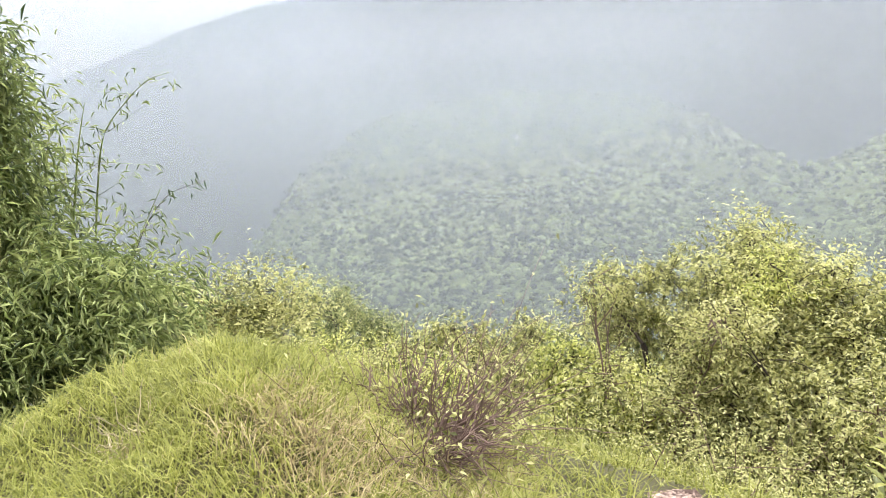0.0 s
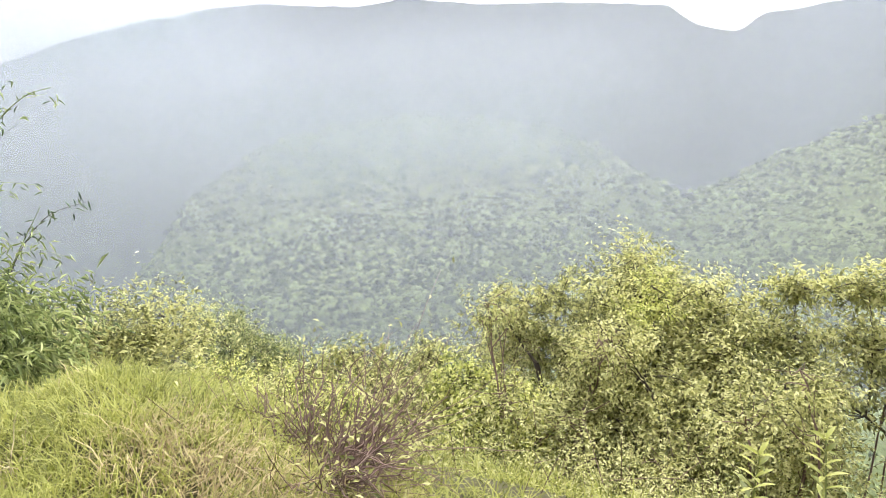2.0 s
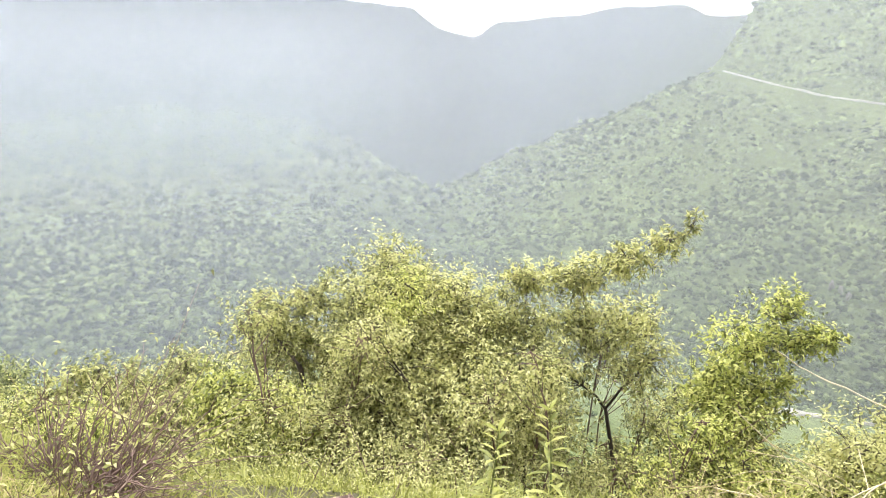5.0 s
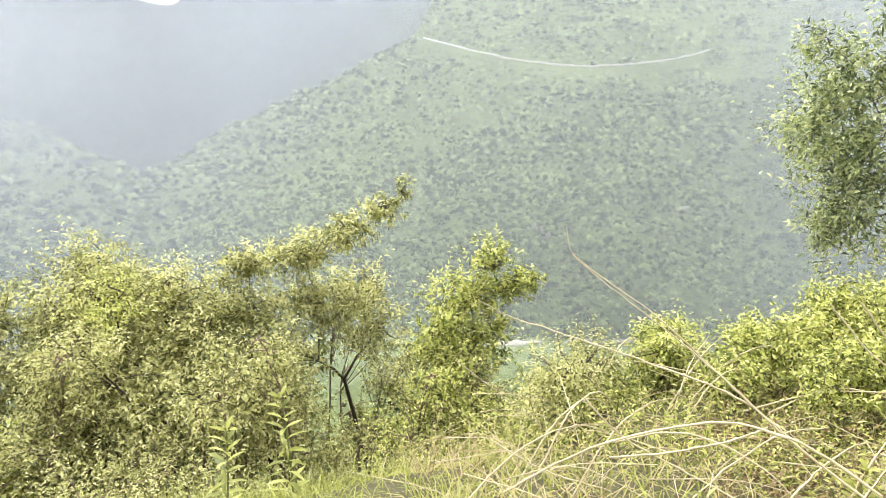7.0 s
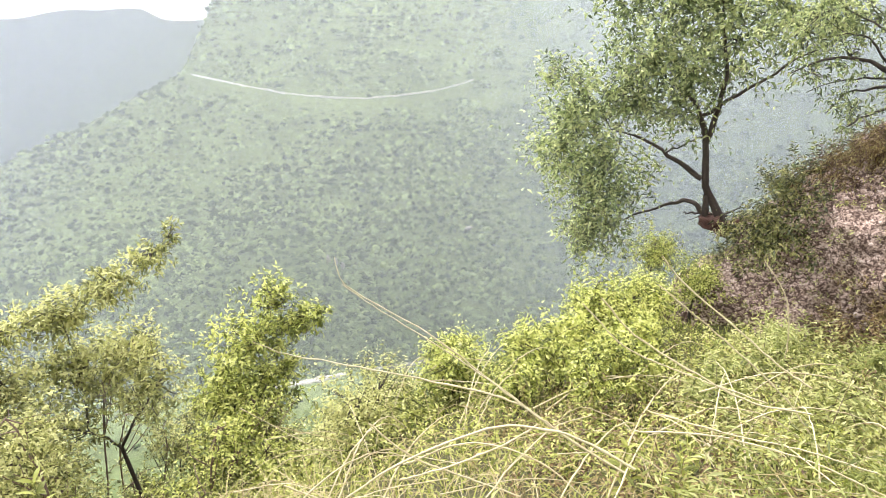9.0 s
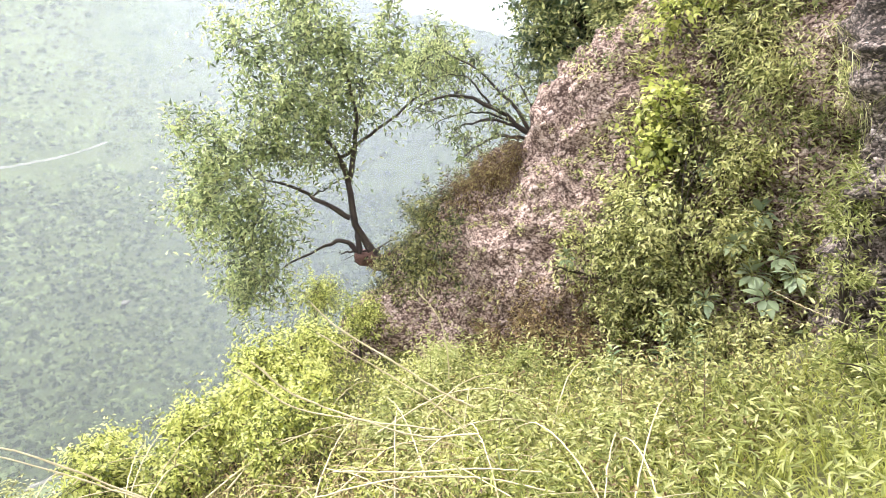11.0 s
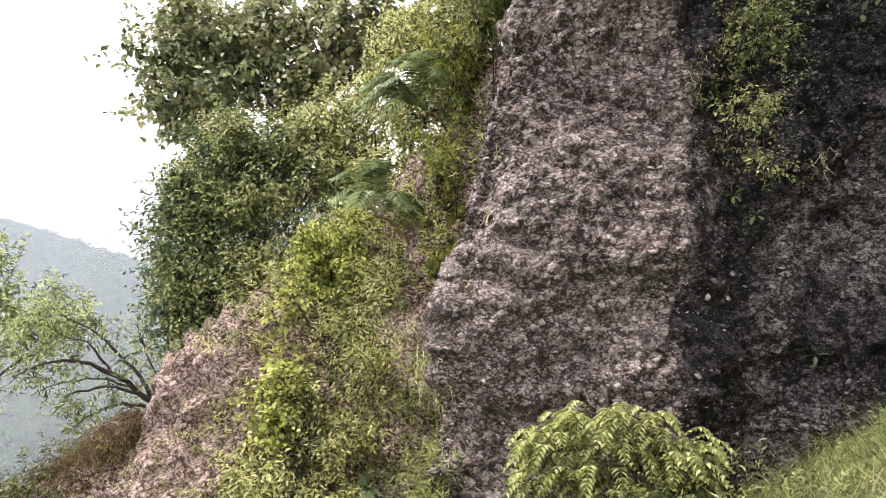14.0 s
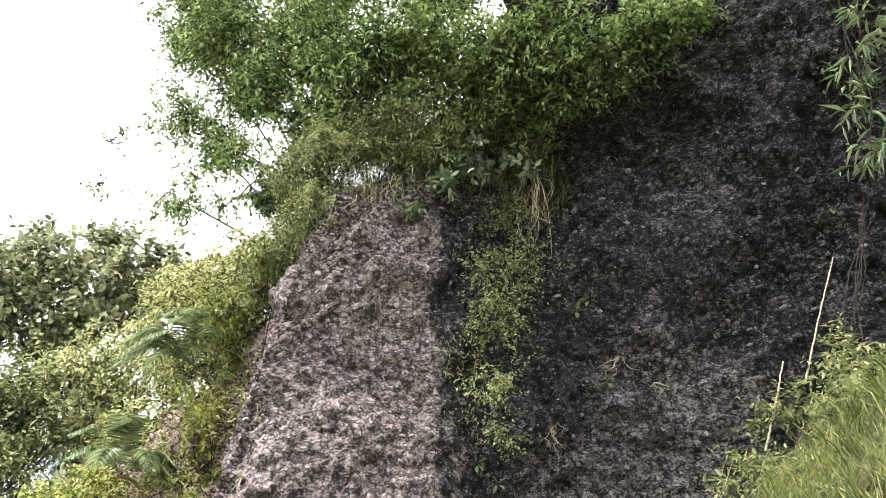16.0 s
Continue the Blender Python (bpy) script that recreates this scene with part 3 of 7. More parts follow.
track_el = curve_points([(51.0, -25.9), (55.8, -25.8), (58.7, -25.4), (62.7, -24.95), (66.5, -24.5), (68.5, -24.1)], 30)
strip("track", [sight(a, e, 380.0) for a, e in track_el], 9.0, M_ROAD, 0.6, "pale dirt track on the valley floor")


def outcrop(az, el, wide, tall, mat, label):
    """A bare rock that shows between the trees: a cluster of split, angular faces."""
    c = np.array(sight(az, el, 420.0))
    v0, f0 = BALL2
    v = v0 * (1 + 0.35 * RNG.normal(0, 1, (len(v0), 1)).clip(-1.2, 1.2)) * [wide / 2, wide / 2.6, tall / 2]
    out = -unit(c * [1, 1, 0])
    place("outcrop", mesh_from("outcrop", v + c + out * 3 + [0, 0, tall * 0.35], f0, mat), label=label, category="rock", group="bare outcrops")


for az, el, wide, tall in ((-21.7, -2.5, 16, 7), (-13.2, -1.6, 12, 3), (-12.6, 0.7, 9, 3), (5.7, 0.8, 14, 4), (6.6, -6, 8, 5), (5.6, -6.8, 7, 9), (15.3, 0.5, 12, 3), (21.3, 0, 9, 3), (-13.3, -1.5, 10, 4), (58.6, -16.2, 5, 8), (59.2, -16.4, 4, 7), (59.8, -16.7, 4, 6), (70.5, -13.7, 9, 3), (15.3, 0.2, 14, 5), (38.7, 0.2, 16, 6), (5.8, -8.8, 4, 8)):
    near = az > 50
    outcrop(az, el, wide, tall, M_FACE if near else M_PALE, "grey rock face between the trees" if near else "pale bare rock outcrop on the forested mountain")

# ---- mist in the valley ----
# Sheet tints carry the bluish and greenish tone of the haze.
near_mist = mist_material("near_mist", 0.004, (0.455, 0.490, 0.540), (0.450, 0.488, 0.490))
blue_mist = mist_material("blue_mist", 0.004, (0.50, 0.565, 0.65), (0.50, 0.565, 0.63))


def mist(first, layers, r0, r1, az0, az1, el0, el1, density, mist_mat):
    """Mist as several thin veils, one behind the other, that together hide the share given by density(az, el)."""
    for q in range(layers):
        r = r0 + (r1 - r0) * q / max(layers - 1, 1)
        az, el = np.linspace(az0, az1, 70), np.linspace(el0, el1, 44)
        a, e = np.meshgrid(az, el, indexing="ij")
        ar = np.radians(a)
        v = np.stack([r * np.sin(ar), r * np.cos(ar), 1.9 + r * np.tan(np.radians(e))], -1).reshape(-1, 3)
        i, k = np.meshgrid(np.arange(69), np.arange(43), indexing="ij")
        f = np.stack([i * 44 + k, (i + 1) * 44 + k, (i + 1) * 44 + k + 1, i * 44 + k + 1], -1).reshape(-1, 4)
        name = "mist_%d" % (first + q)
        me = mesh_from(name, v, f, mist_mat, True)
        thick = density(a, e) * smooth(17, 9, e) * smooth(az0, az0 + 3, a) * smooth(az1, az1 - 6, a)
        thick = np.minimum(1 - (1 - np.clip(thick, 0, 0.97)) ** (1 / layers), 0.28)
        # Haze hue chosen by direction from the ledge, to fit the camera's view.
        by_view = smooth(30, 46, a - 0.8 * (e + 10)) * smooth(86, 72, a)
        me.attributes.new("view_hue", "FLOAT", "POINT").data.foreach_set("value", by_view.ravel().astype(np.float32))
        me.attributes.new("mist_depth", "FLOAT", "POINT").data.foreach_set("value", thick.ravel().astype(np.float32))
        place(name, me, label="thin sheet of valley mist, pale haze tone in its colour", category="mist", kind="structure")


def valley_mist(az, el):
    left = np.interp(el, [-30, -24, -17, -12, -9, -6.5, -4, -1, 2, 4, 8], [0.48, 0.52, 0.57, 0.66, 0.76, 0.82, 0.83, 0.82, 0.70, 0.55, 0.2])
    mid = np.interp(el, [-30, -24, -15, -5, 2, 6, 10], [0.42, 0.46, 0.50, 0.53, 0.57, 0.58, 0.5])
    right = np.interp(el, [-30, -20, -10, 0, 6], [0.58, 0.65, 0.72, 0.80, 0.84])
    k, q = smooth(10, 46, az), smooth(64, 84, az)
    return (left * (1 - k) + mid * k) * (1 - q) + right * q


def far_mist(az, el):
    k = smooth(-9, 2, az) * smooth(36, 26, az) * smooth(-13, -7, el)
    # Thicker to the left so the far ridge fades out in the view.
    ridge_fade = smooth(0, -16, az) * smooth(-9, -1, el) * 0.36
    return (np.interp(el, [-30, -14, -6, 2, 8], [0.42, 0.42, 0.42, 0.41, 0.40]) + ridge_fade) * (1 - 0.8 * k)


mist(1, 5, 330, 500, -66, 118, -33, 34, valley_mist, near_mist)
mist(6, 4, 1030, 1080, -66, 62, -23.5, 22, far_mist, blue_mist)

# ---- cliff and bank ----
def loft(curves, rows, cols):
    """A grid of points through several lines, smooth both ways: (rows, cols, 3)."""
    lines = np.stack([curve_points(c, cols) for c in curves])
    return np.stack([curve_points(lines[:, k], rows) for k in range(cols)], 1)


def grid_faces(rows, cols):
    i, k = np.meshgrid(np.arange(rows - 1), np.arange(cols - 1), indexing="ij")
    return np.stack([i * cols + k, i * cols + k + 1, (i + 1) * cols + k + 1, (i + 1) * cols + k], -1).reshape(-1, 4)


def grid_normals(g):
    return unit(np.cross(np.gradient(g, axis=1), np.gradient(g, axis=0)))


def cobbles(x, y, cell, share, seed):
    """Low domes, one in each cell that has a stone, of different heights: 0..1."""
    x, y = x / cell, y / cell
    i0, j0 = np.floor(x), np.floor(y)
    out = np.zeros_like(x)
    for di in (-1, 0, 1):
        for dj in (-1, 0, 1):
            i, j = i0 + di, j0 + dj
            cx, cy = i + 0.2 + 0.6 * hash01(i, j, seed), j + 0.2 + 0.6 * hash01(i, j, seed + 1)
            size = 0.35 + 0.4 * hash01(i, j, seed + 2)
            d2 = ((x - cx) ** 2 + (y - cy) ** 2) / size**2
            dome = np.sqrt(np.clip(1 - d2, 0, 1)) * size * (hash01(i, j, seed + 3) < share)
            out = np.maximum(out, dome)
    return out


def roughen(g, amounts, stones, seed, flat=1.5):
    """Pushes a lofted grid in and out along its normals by noise of several sizes, and by cobbles bedded flat in it."""
    nrm = grid_normals(g)
    s = np.cumsum(np.linalg.norm(np.diff(g, axis=1, prepend=g[:, :1]), axis=-1), 1)
    s = np.repeat(s[len(s) // 3:len(s) // 3 + 1], len(s), 0)
    h = g[..., 2] + 0.05 * vnoise(s / 0.5, g[..., 2] / 0.5, seed + 20)
    s = s + 0.05 * vnoise(s / 0.4, h / 0.4, seed + 21)
    out = 0
    for k, (size, amount) in enumerate(amounts):
        out = out + amount * vnoise(s / size, h / size * flat, seed + k)
    for k, (cell, amount, share) in enumerate(stones):
        out = out + amount * cobbles(s, h * flat, cell, share, seed + 40 + 7 * k)
    if np.mean(np.sum(nrm * (np.array([0, 0, 2.0]) - g), -1)) < 0:
        nrm = -nrm
    return g + nrm * out[..., None]


CLIFF_FOOT = [(9.0, -6.8, -0.6), (6.55, -4.95, -0.4), (6.0, -5.0, -0.3), (5.2, -5.75, -0.2), (4.62, -6.25, 0.0), (4.45, -7.2, 0.2),
              (3.5, -8.7, 0.4), (1.8, -9.7, 0.6), (-0.2, -10.0, 0.8), (-1.4, -9.0, 1.0), (-2.2, -7.4, 1.0), (-6.0, -6.5, 1.0)]
CLIFF_MID = [(9.0, -7.2, 3.4), (6.3, -5.25, 3.4), (5.85, -5.2, 3.4), (5.05, -5.85, 3.4), (4.35, -6.5, 3.4), (4.3, -7.4, 3.4),
             (3.4, -8.8, 3.5), (1.6, -9.8, 3.7), (-0.3, -10.0, 3.8), (-1.4, -8.8, 3.8), (-2.3, -7.2, 3.8), (-6.0, -6.3, 3.8)]
CLIFF_HIGH = [(8.5, -7.6, 6.4), (5.75, -5.9, 6.3), (5.2, -5.7, 6.4), (4.75, -6.1, 6.8), (4.2, -6.6, 7.2), (3.75, -7.0, 7.4),
              (2.8, -7.4, 7.6), (1.3, -7.9, 7.9), (-0.4, -8.2, 8.0), (-1.5, -7.4, 8.0), (-2.4, -6.9, 8.4), (-6.0, -6.0, 8.4)]
CLIFF_TOP = [(8.5, -9.0, 7.6), (6.0, -7.4, 7.5), (5.4, -7.2, 7.6), (4.9, -7.4, 8.0), (4.2, -7.6, 9.0), (3.6, -7.7, 10.0),
             (2.4, -6.3, 10.4), (1.1, -6.6, 10.8), (-0.5, -6.8, 11.0), (-1.7, -6.4, 11.2), (-2.5, -6.6, 12.0), (-6.0, -5.8, 12.0)]
C_ROWS, C_COLS = 270, 560
cliff_grid = roughen(loft([CLIFF_FOOT, CLIFF_MID, CLIFF_HIGH, CLIFF_TOP], C_ROWS, C_COLS),
                     [(1.6, 0.19), (0.7, 0.13), (0.3, 0.085), (0.13, 0.055), (0.065, 0.03)],
                     [(0.42, 0.06, 0.25), (0.2, 0.06, 0.4), (0.11, 0.05, 0.5)], 61, 1.35)
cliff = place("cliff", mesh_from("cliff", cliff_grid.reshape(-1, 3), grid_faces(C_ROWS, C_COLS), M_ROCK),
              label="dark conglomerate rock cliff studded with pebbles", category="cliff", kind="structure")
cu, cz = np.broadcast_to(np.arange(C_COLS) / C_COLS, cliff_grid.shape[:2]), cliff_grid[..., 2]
# Recess shade, together with damp, put into the colour past the corner.
shade_damp = smooth(-0.012, 0.012, cu + 0.042 * fbm(cz * 0.8, cu * 30, 5, 17) - 0.366)
# Deeper in the colour is lighter: paler grey rock, less shade put in.
paler_recess = smooth(0.40, 0.45, cu) * smooth(0.5, -0.9, cz - np.interp(cu, [0.45, 0.56, 0.63, 0.70], [4.2, 5.0, 6.6, 5.2]) - 0.8 * fbm(cu * 18, cz * 0.5, 3, 37)) * smooth(-0.5, 0.7, fbm(cu * 30, cz * 0.9, 5, 29))
for word, amount in (("shade_damp", shade_damp), ("paler_recess", paler_recess)):
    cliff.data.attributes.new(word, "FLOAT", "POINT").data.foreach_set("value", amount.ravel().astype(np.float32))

BANK_FOOT = [(12.6, 0.6, -3.2), (10.2, 0.3, -2.0), (8.7, -2.6, -1.5), (7.6, -4.2, -0.7), (6.1, -5.15, -0.4)]
BANK_LOW = [(12.3, 0.0, -1.9), (10.6, -0.7, -1.0), (9.0, -3.0, 0.2), (8.0, -4.4, 0.7), (6.1, -5.4, 0.9)]
BANK_CREST = [(12.1, -0.6, -1.2), (11.1, -1.1, -0.35), (9.55, -3.4, 2.35), (8.3, -4.75, 2.9), (5.95, -5.75, 3.6)]
BANK_HILL = [(13.4, -2.2, -2.6), (12.4, -2.8, -0.6), (10.6, -4.6, 2.9), (9.0, -5.9, 4.6), (5.5, -6.4, 6.3)]
BANK_BACK = [(15.5, -4.0, -5.0), (14.5, -4.6, -1.0), (12.4, -6.6, 3.6), (10.0, -7.6, 5.2), (5.6, -7.9, 7.4)]
bank_full = roughen(loft([BANK_FOOT, BANK_LOW, BANK_CREST, BANK_HILL, BANK_BACK], 220, 300),
                    [(1.3, 0.22), (0.5, 0.17), (0.2, 0.09), (0.09, 0.05)], [(0.3, 0.06, 0.25), (0.13, 0.04, 0.45)], 81, 1.2)
bank_grid = bank_full[::2, ::2]
bank = place("bank", mesh_from("bank", bank_full.reshape(-1, 3), grid_faces(220, 300), M_EARTH),
             label="steep bank of reddish gravelly earth", category="bank", kind="structure")


def embed_stones(owner, grid, rows, cols, count, singles, size, mat, joined_label, u_range, v_range, near, flatten=0.45):
    """Pebbles and cobbles set into a rock face: the ones nearest to a place are parts by themselves, the rest is joined."""
    nrm = grid_normals(grid)
    fu, fv = RNG.uniform(*u_range, count), RNG.uniform(*v_range, count)
    ci, ri = (fu * (cols - 1)).astype(int), (fv * (rows - 1)).astype(int)
    at, n = grid[ri, ci], nrm[ri, ci]
    if np.mean(np.sum(n * (np.array([0, 0, 2.0]) - at), -1)) < 0:
        n = -n
    big = size[0] + (size[1] - size[0]) * RNG.random(count) ** 4.5
    order = np.argsort(np.linalg.norm(at - np.array(near), axis=1) - big * 14)
    v0, f0 = BALL1
    shapes = []
    for k in range(10):
        v = v0 * (1 + 0.32 * RNG.normal(0, 1, (len(v0), 1)).clip(-1.3, 1.3)) * [1.15, RNG.uniform(0.6, 1.0), flatten]
        shapes.append(v)
    meshes = [mesh_from("stone", s, f0, mat) for s in shapes]
    soup = Soup(3)
    for k, q in enumerate(order):
        up = Vector(n[q])
        side = up.cross(Vector((RNG.normal(0, 0.3), RNG.normal(0, 0.3), 1.0))).normalized()
        third = up.cross(side)
        rot = Matrix((side, third, up)).transposed()
        if k < singles:
            ob = new("stone", meshes[k % 10])
            ob.parent = owner
            ob.matrix_basis = Matrix.LocRotScale(Vector(at[q]), rot.to_quaternion(), Vector((big[q],) * 3))
        else:
            soup.add((shapes[k % 10] * big[q]) @ np.array(rot).T + at[q], f0)
    place("pebbles", soup.mesh("pebbles", mat), owner, joined_label, kind="stuff")


def ground_point(x, y, sink=0.04):
    return (x, y, float(height(x, y)) - sink)


ROCK_POINTS = np.concatenate([cliff_grid.reshape(-1, 3), bank_grid.reshape(-1, 3)])


def on_rock(p):
    """The place on the cliff or bank nearest to p."""
    return tuple(ROCK_POINTS[np.argmin(np.linalg.norm(ROCK_POINTS - np.array(p), axis=1))])

# ---- plants: how each kind is made ----
def shoots(crown, wood, base, way, length, per, leaf, droop=0.2, curl=0.25, flat=0.45, broad=False, wood_every=4):
    """Leafy shoots: a thin bowed twig each, with leaves set spirally along it."""
    n = len(base)
    way = unit(way)
    side = unit(np.cross(way, RNG.normal(0, 1, (n, 3))))
    third = np.cross(way, side)
    s = 0.1 + 0.9 * (np.arange(per)[None] + RNG.uniform(0, 1, (n, per))) / per
    sag = np.zeros((n, per, 3))
    sag[..., 2] = -(0.3 * droop + 0.06) * length[:, None] * s**2
    p = base[:, None] + way[:, None] * (length[:, None] * s)[..., None] + sag
    a = np.arange(per)[None] * 2.4 + RNG.uniform(0, 6.28, (n, 1)) + RNG.normal(0, 0.3, (n, per))
    out = side[:, None] * np.cos(a)[..., None] + third[:, None] * np.sin(a)[..., None]
    d = way[:, None] * 0.6 + out * 0.8 + RNG.normal(0, 0.2, p.shape) - np.array([0, 0, droop])
    size = (1.15 - 0.45 * s) * RNG.uniform(0.75, 1.25, s.shape)
    make = broad_leaves if broad else leaves
    make(crown, p.reshape(-1, 3), d.reshape(-1, 3), leaf[0] * size.ravel(), leaf[1] * size.ravel(), curl, flat=flat)
    if wood is not None:
        q = np.linspace(0, 0.95, 3)[:, None]
        for k in range(0, n, wood_every):
            line = base[k] + way[k] * length[k] * q - np.array([0, 0, 1.0]) * (0.3 * droop + 0.06) * length[k] * q**2
            tube(wood, line, np.linspace(0.0042, 0.0015, 3), 3)


def leafy(name, label, category, lobes, leaf=(0.10, 0.035), leaf_mat=None, bark=None, trunk_r=0.045, at=None, fork=None,
          droop=0.25, per_twig=11, curl=0.25, group="", spread=0.4, broad=False, flat=0.45, upright=0.0, limbs=()):
    """A shrub or tree: a trunk, a branch to each lobe, twigs that fill the lobe and leaves along the twigs.
    lobes: (centre, radii, layers of leaves)."""
    leaf_mat, bark = leaf_mat or M_SHRUB, bark or M_BARK
    auto = at is None
    if auto:
        low = min(lobes, key=lambda q: q[0][2])
        mean = np.mean([q[0] for q in lobes], 0) * 0.5 + np.array(low[0]) * 0.5
        at = ground_point(mean[0], mean[1])
    at = np.array(at, float)
    root = thing(name, tuple(at), label, category, group)
    twigs_soup, crown = Soup(4), Soup(3)
    own_stems = auto and fork is None
    start = at - [0, 0, 0.12]
    if fork is not None:
        fork = np.array(fork, float)
        trunk = Soup(4)
        pts = curve_points([start, (start + fork) / 2 + RNG.normal(0, 0.05, 3), fork], 9)
        tube(trunk, pts, np.linspace(trunk_r, trunk_r * 0.8, 9) * (1 + 0.08 * RNG.normal(0, 1, 9)), 8)
        place("trunk", trunk.mesh("trunk", bark, True), root)
        start = fork
    nodes, reach = [start], [trunk_r * 0.62]
    if fork is not None:
        lobes = sorted(lobes, key=lambda q: np.linalg.norm(np.array(q[0]) - fork))
    for k, (line, r0, r1) in enumerate(limbs):
        pts = curve_points(line, 14)
        pts[1:-1] += RNG.normal(0, 0.012, (12, 3))
        wood = Soup(4)
        tube(wood, pts, np.linspace(r0, r1, 14) * (1 + 0.06 * RNG.normal(0, 1, 14)), 8)
        place("trunk" if k == 0 else "branch", wood.mesh("trunk", bark, True), root)
        nodes += list(pts[4:])
        reach += list(np.linspace(r0, r1, 14)[4:] * 0.6)
    for centre, radii, layers in lobes:
        centre, radii = np.array(centre, float), np.array(radii, float)
        thick = trunk_r * 0.5
        if fork is not None:
            cost = np.linalg.norm(np.array(nodes) - centre, axis=1) + 0.35 * np.linalg.norm(np.array(nodes) - fork, axis=1)
            pick = int(np.argmin(cost))
            start, thick = nodes[pick], reach[pick] * 0.9
        if limbs:
            pick = int(np.argmin(np.linalg.norm(np.array(nodes[1:]) - centre, axis=1))) + 1
            start, thick = nodes[pick], min(reach[pick], 0.03)
        elif own_stems:
            q = at + (centre - at) * 0.85
            start = np.array(ground_point(q[0], q[1], 0.12))
        span = np.linalg.norm(centre - start)
        mid = (start + centre) / 2 + RNG.normal(0, 0.06 * span, 3) + [0, 0, 0.06 * span]
        beyond = centre - mid
        beyond = beyond * min(0.3, 0.5 * radii.min() / max(np.linalg.norm(beyond), 1e-6))
        limb = curve_points([start, mid, centre, centre + beyond], 12)
        limb[2:-1] += RNG.normal(0, 0.012 * span, (9, 3))
        branch = Soup(4)
        tube(branch, limb, np.linspace(thick, max(thick * 0.3, 0.004), 12), 6)
        nodes += list(limb[2:9:2])
        reach += list(np.linspace(thick, thick * 0.3, 12)[2:9:2])
        place("branch", branch.mesh("branch", bark, True), root)
        mean_r = float(np.cbrt(np.prod(radii)))
        n = 1.35 * layers * math.pi * radii[0] * radii[2] / (0.5 * leaf[0] * leaf[1])
        count = max(8, int(1.5 * n / per_twig))
        d = unit(RNG.normal(0, 1, (count, 3)))
        ragged = 1 + 0.38 * vnoise(d[:, 0] * 2.1 + centre[0] * 3, d[:, 2] * 2.1 + d[:, 1] * 1.7 + centre[2] * 3, 33)
        spot = centre + d * radii * (RNG.uniform(0.02, 1.0, count) ** spread * RNG.uniform(0.8, 1.2, count) * ragged)[:, None]
        # clumps and gaps
        f = 3.4 / mean_r
        clump = vnoise(spot[:, 0] * f + spot[:, 2] * 0.4 * f, spot[:, 1] * f + spot[:, 2] * f, 31) + 0.5 * vnoise(spot[:, 0] * 2.7 * f, spot[:, 2] * 2.7 * f, 32)
        spot = spot[np.argsort(-clump + RNG.normal(0, 0.25, count))[:max(6, int(count * 0.67))]]
        count = len(spot)
        outward = (spot - centre) / radii * mean_r
        way = unit(outward) * 0.75 + RNG.normal(0, 0.5, (count, 3)) + [0, 0, 0.5 + upright - 0.5 * droop]
        long_ = np.clip(mean_r * 1.15, 1.8 * leaf[0], 8 * leaf[0]) * RNG.uniform(0.45, 1.25, count)
        far_ones = RNG.random(count) < 0.12
        long_ = np.where(far_ones, long_ * 2.0, long_)
        shoots(crown, twigs_soup, spot - unit(way) * long_[:, None] * 0.55, way, long_, per_twig, leaf, droop, curl, flat, broad, 11 if count < 500 else 20)
        inner = limb[RNG.integers(4, 11, 7)]
        goal = spot[RNG.integers(0, count, 7)]
        for a, b in zip(inner, goal):
            m = (a + b) / 2 + RNG.normal(0, 0.1 * mean_r, 3)
            tube(twigs_soup, curve_points([a, m, b], 7), np.linspace(max(thick * 0.3, 0.006), 0.003, 7), 4)
    place("twig_spray", twigs_soup.mesh("twig_spray", bark), root, kind="stuff")
    place("foliage", crown.mesh("foliage", leaf_mat), root, kind="stuff")
    return root


def bare_bush(name, at, label, category, radius, tall, stems, bark, lean=(0, 0), parts=10, leaf_mat=None, leaf_count=0):
    """A leafless bush: crooked stems that fork twice."""
    root = thing(name, at, label, category)
    fine = Soup(4)
    tips = []
    for k in range(stems):
        a = RNG.uniform(0, 2 * np.pi)
        way = np.array([math.cos(a) * radius + lean[0], math.sin(a) * radius + lean[1], tall * RNG.uniform(0.35, 1.0)])
        way = way * RNG.uniform(0.55, 1.0)
        p = np.array(at) + [0, 0, -0.08] + way * np.linspace(0, 1, 9)[:, None]
        p[1:] += np.cumsum(RNG.normal(0, 0.022, (8, 3)), 0)
        big = Soup(4) if k < parts else fine
        tube(big, p, np.linspace(0.016 if k < parts else 0.008, 0.003, 9), 5)
        if k < parts:
            place("stem", big.mesh("stem", bark, True), root)
        for _ in range(6):
            i = RNG.integers(3, 9)
            q = p[i] + (unit(way) * 0.8 + RNG.normal(0, 0.75, 3)) * np.linspace(0, RNG.uniform(0.12, 0.4) * min(1.0, tall / 0.45), 6)[:, None]
            q[1:] += np.cumsum(RNG.normal(0, 0.012, (5, 3)), 0)
            tube(fine, q, np.linspace(0.0045, 0.0015, 6), 3)
            tips.append(q[-1])
            tips.append(q[3])
    place("twig_spray", fine.mesh("twig_spray", bark), root, kind="stuff")
    if leaf_mat and leaf_count:
        crown = Soup(3)
        t = np.array(tips)[RNG.integers(0, len(tips), leaf_count)] + RNG.normal(0, 0.05, (leaf_count, 3))
        leaves(crown, t, RNG.normal(0, 1, t.shape), 0.05, 0.02)
        place("foliage", crown.mesh("foliage", leaf_mat), root, kind="stuff")
    return root


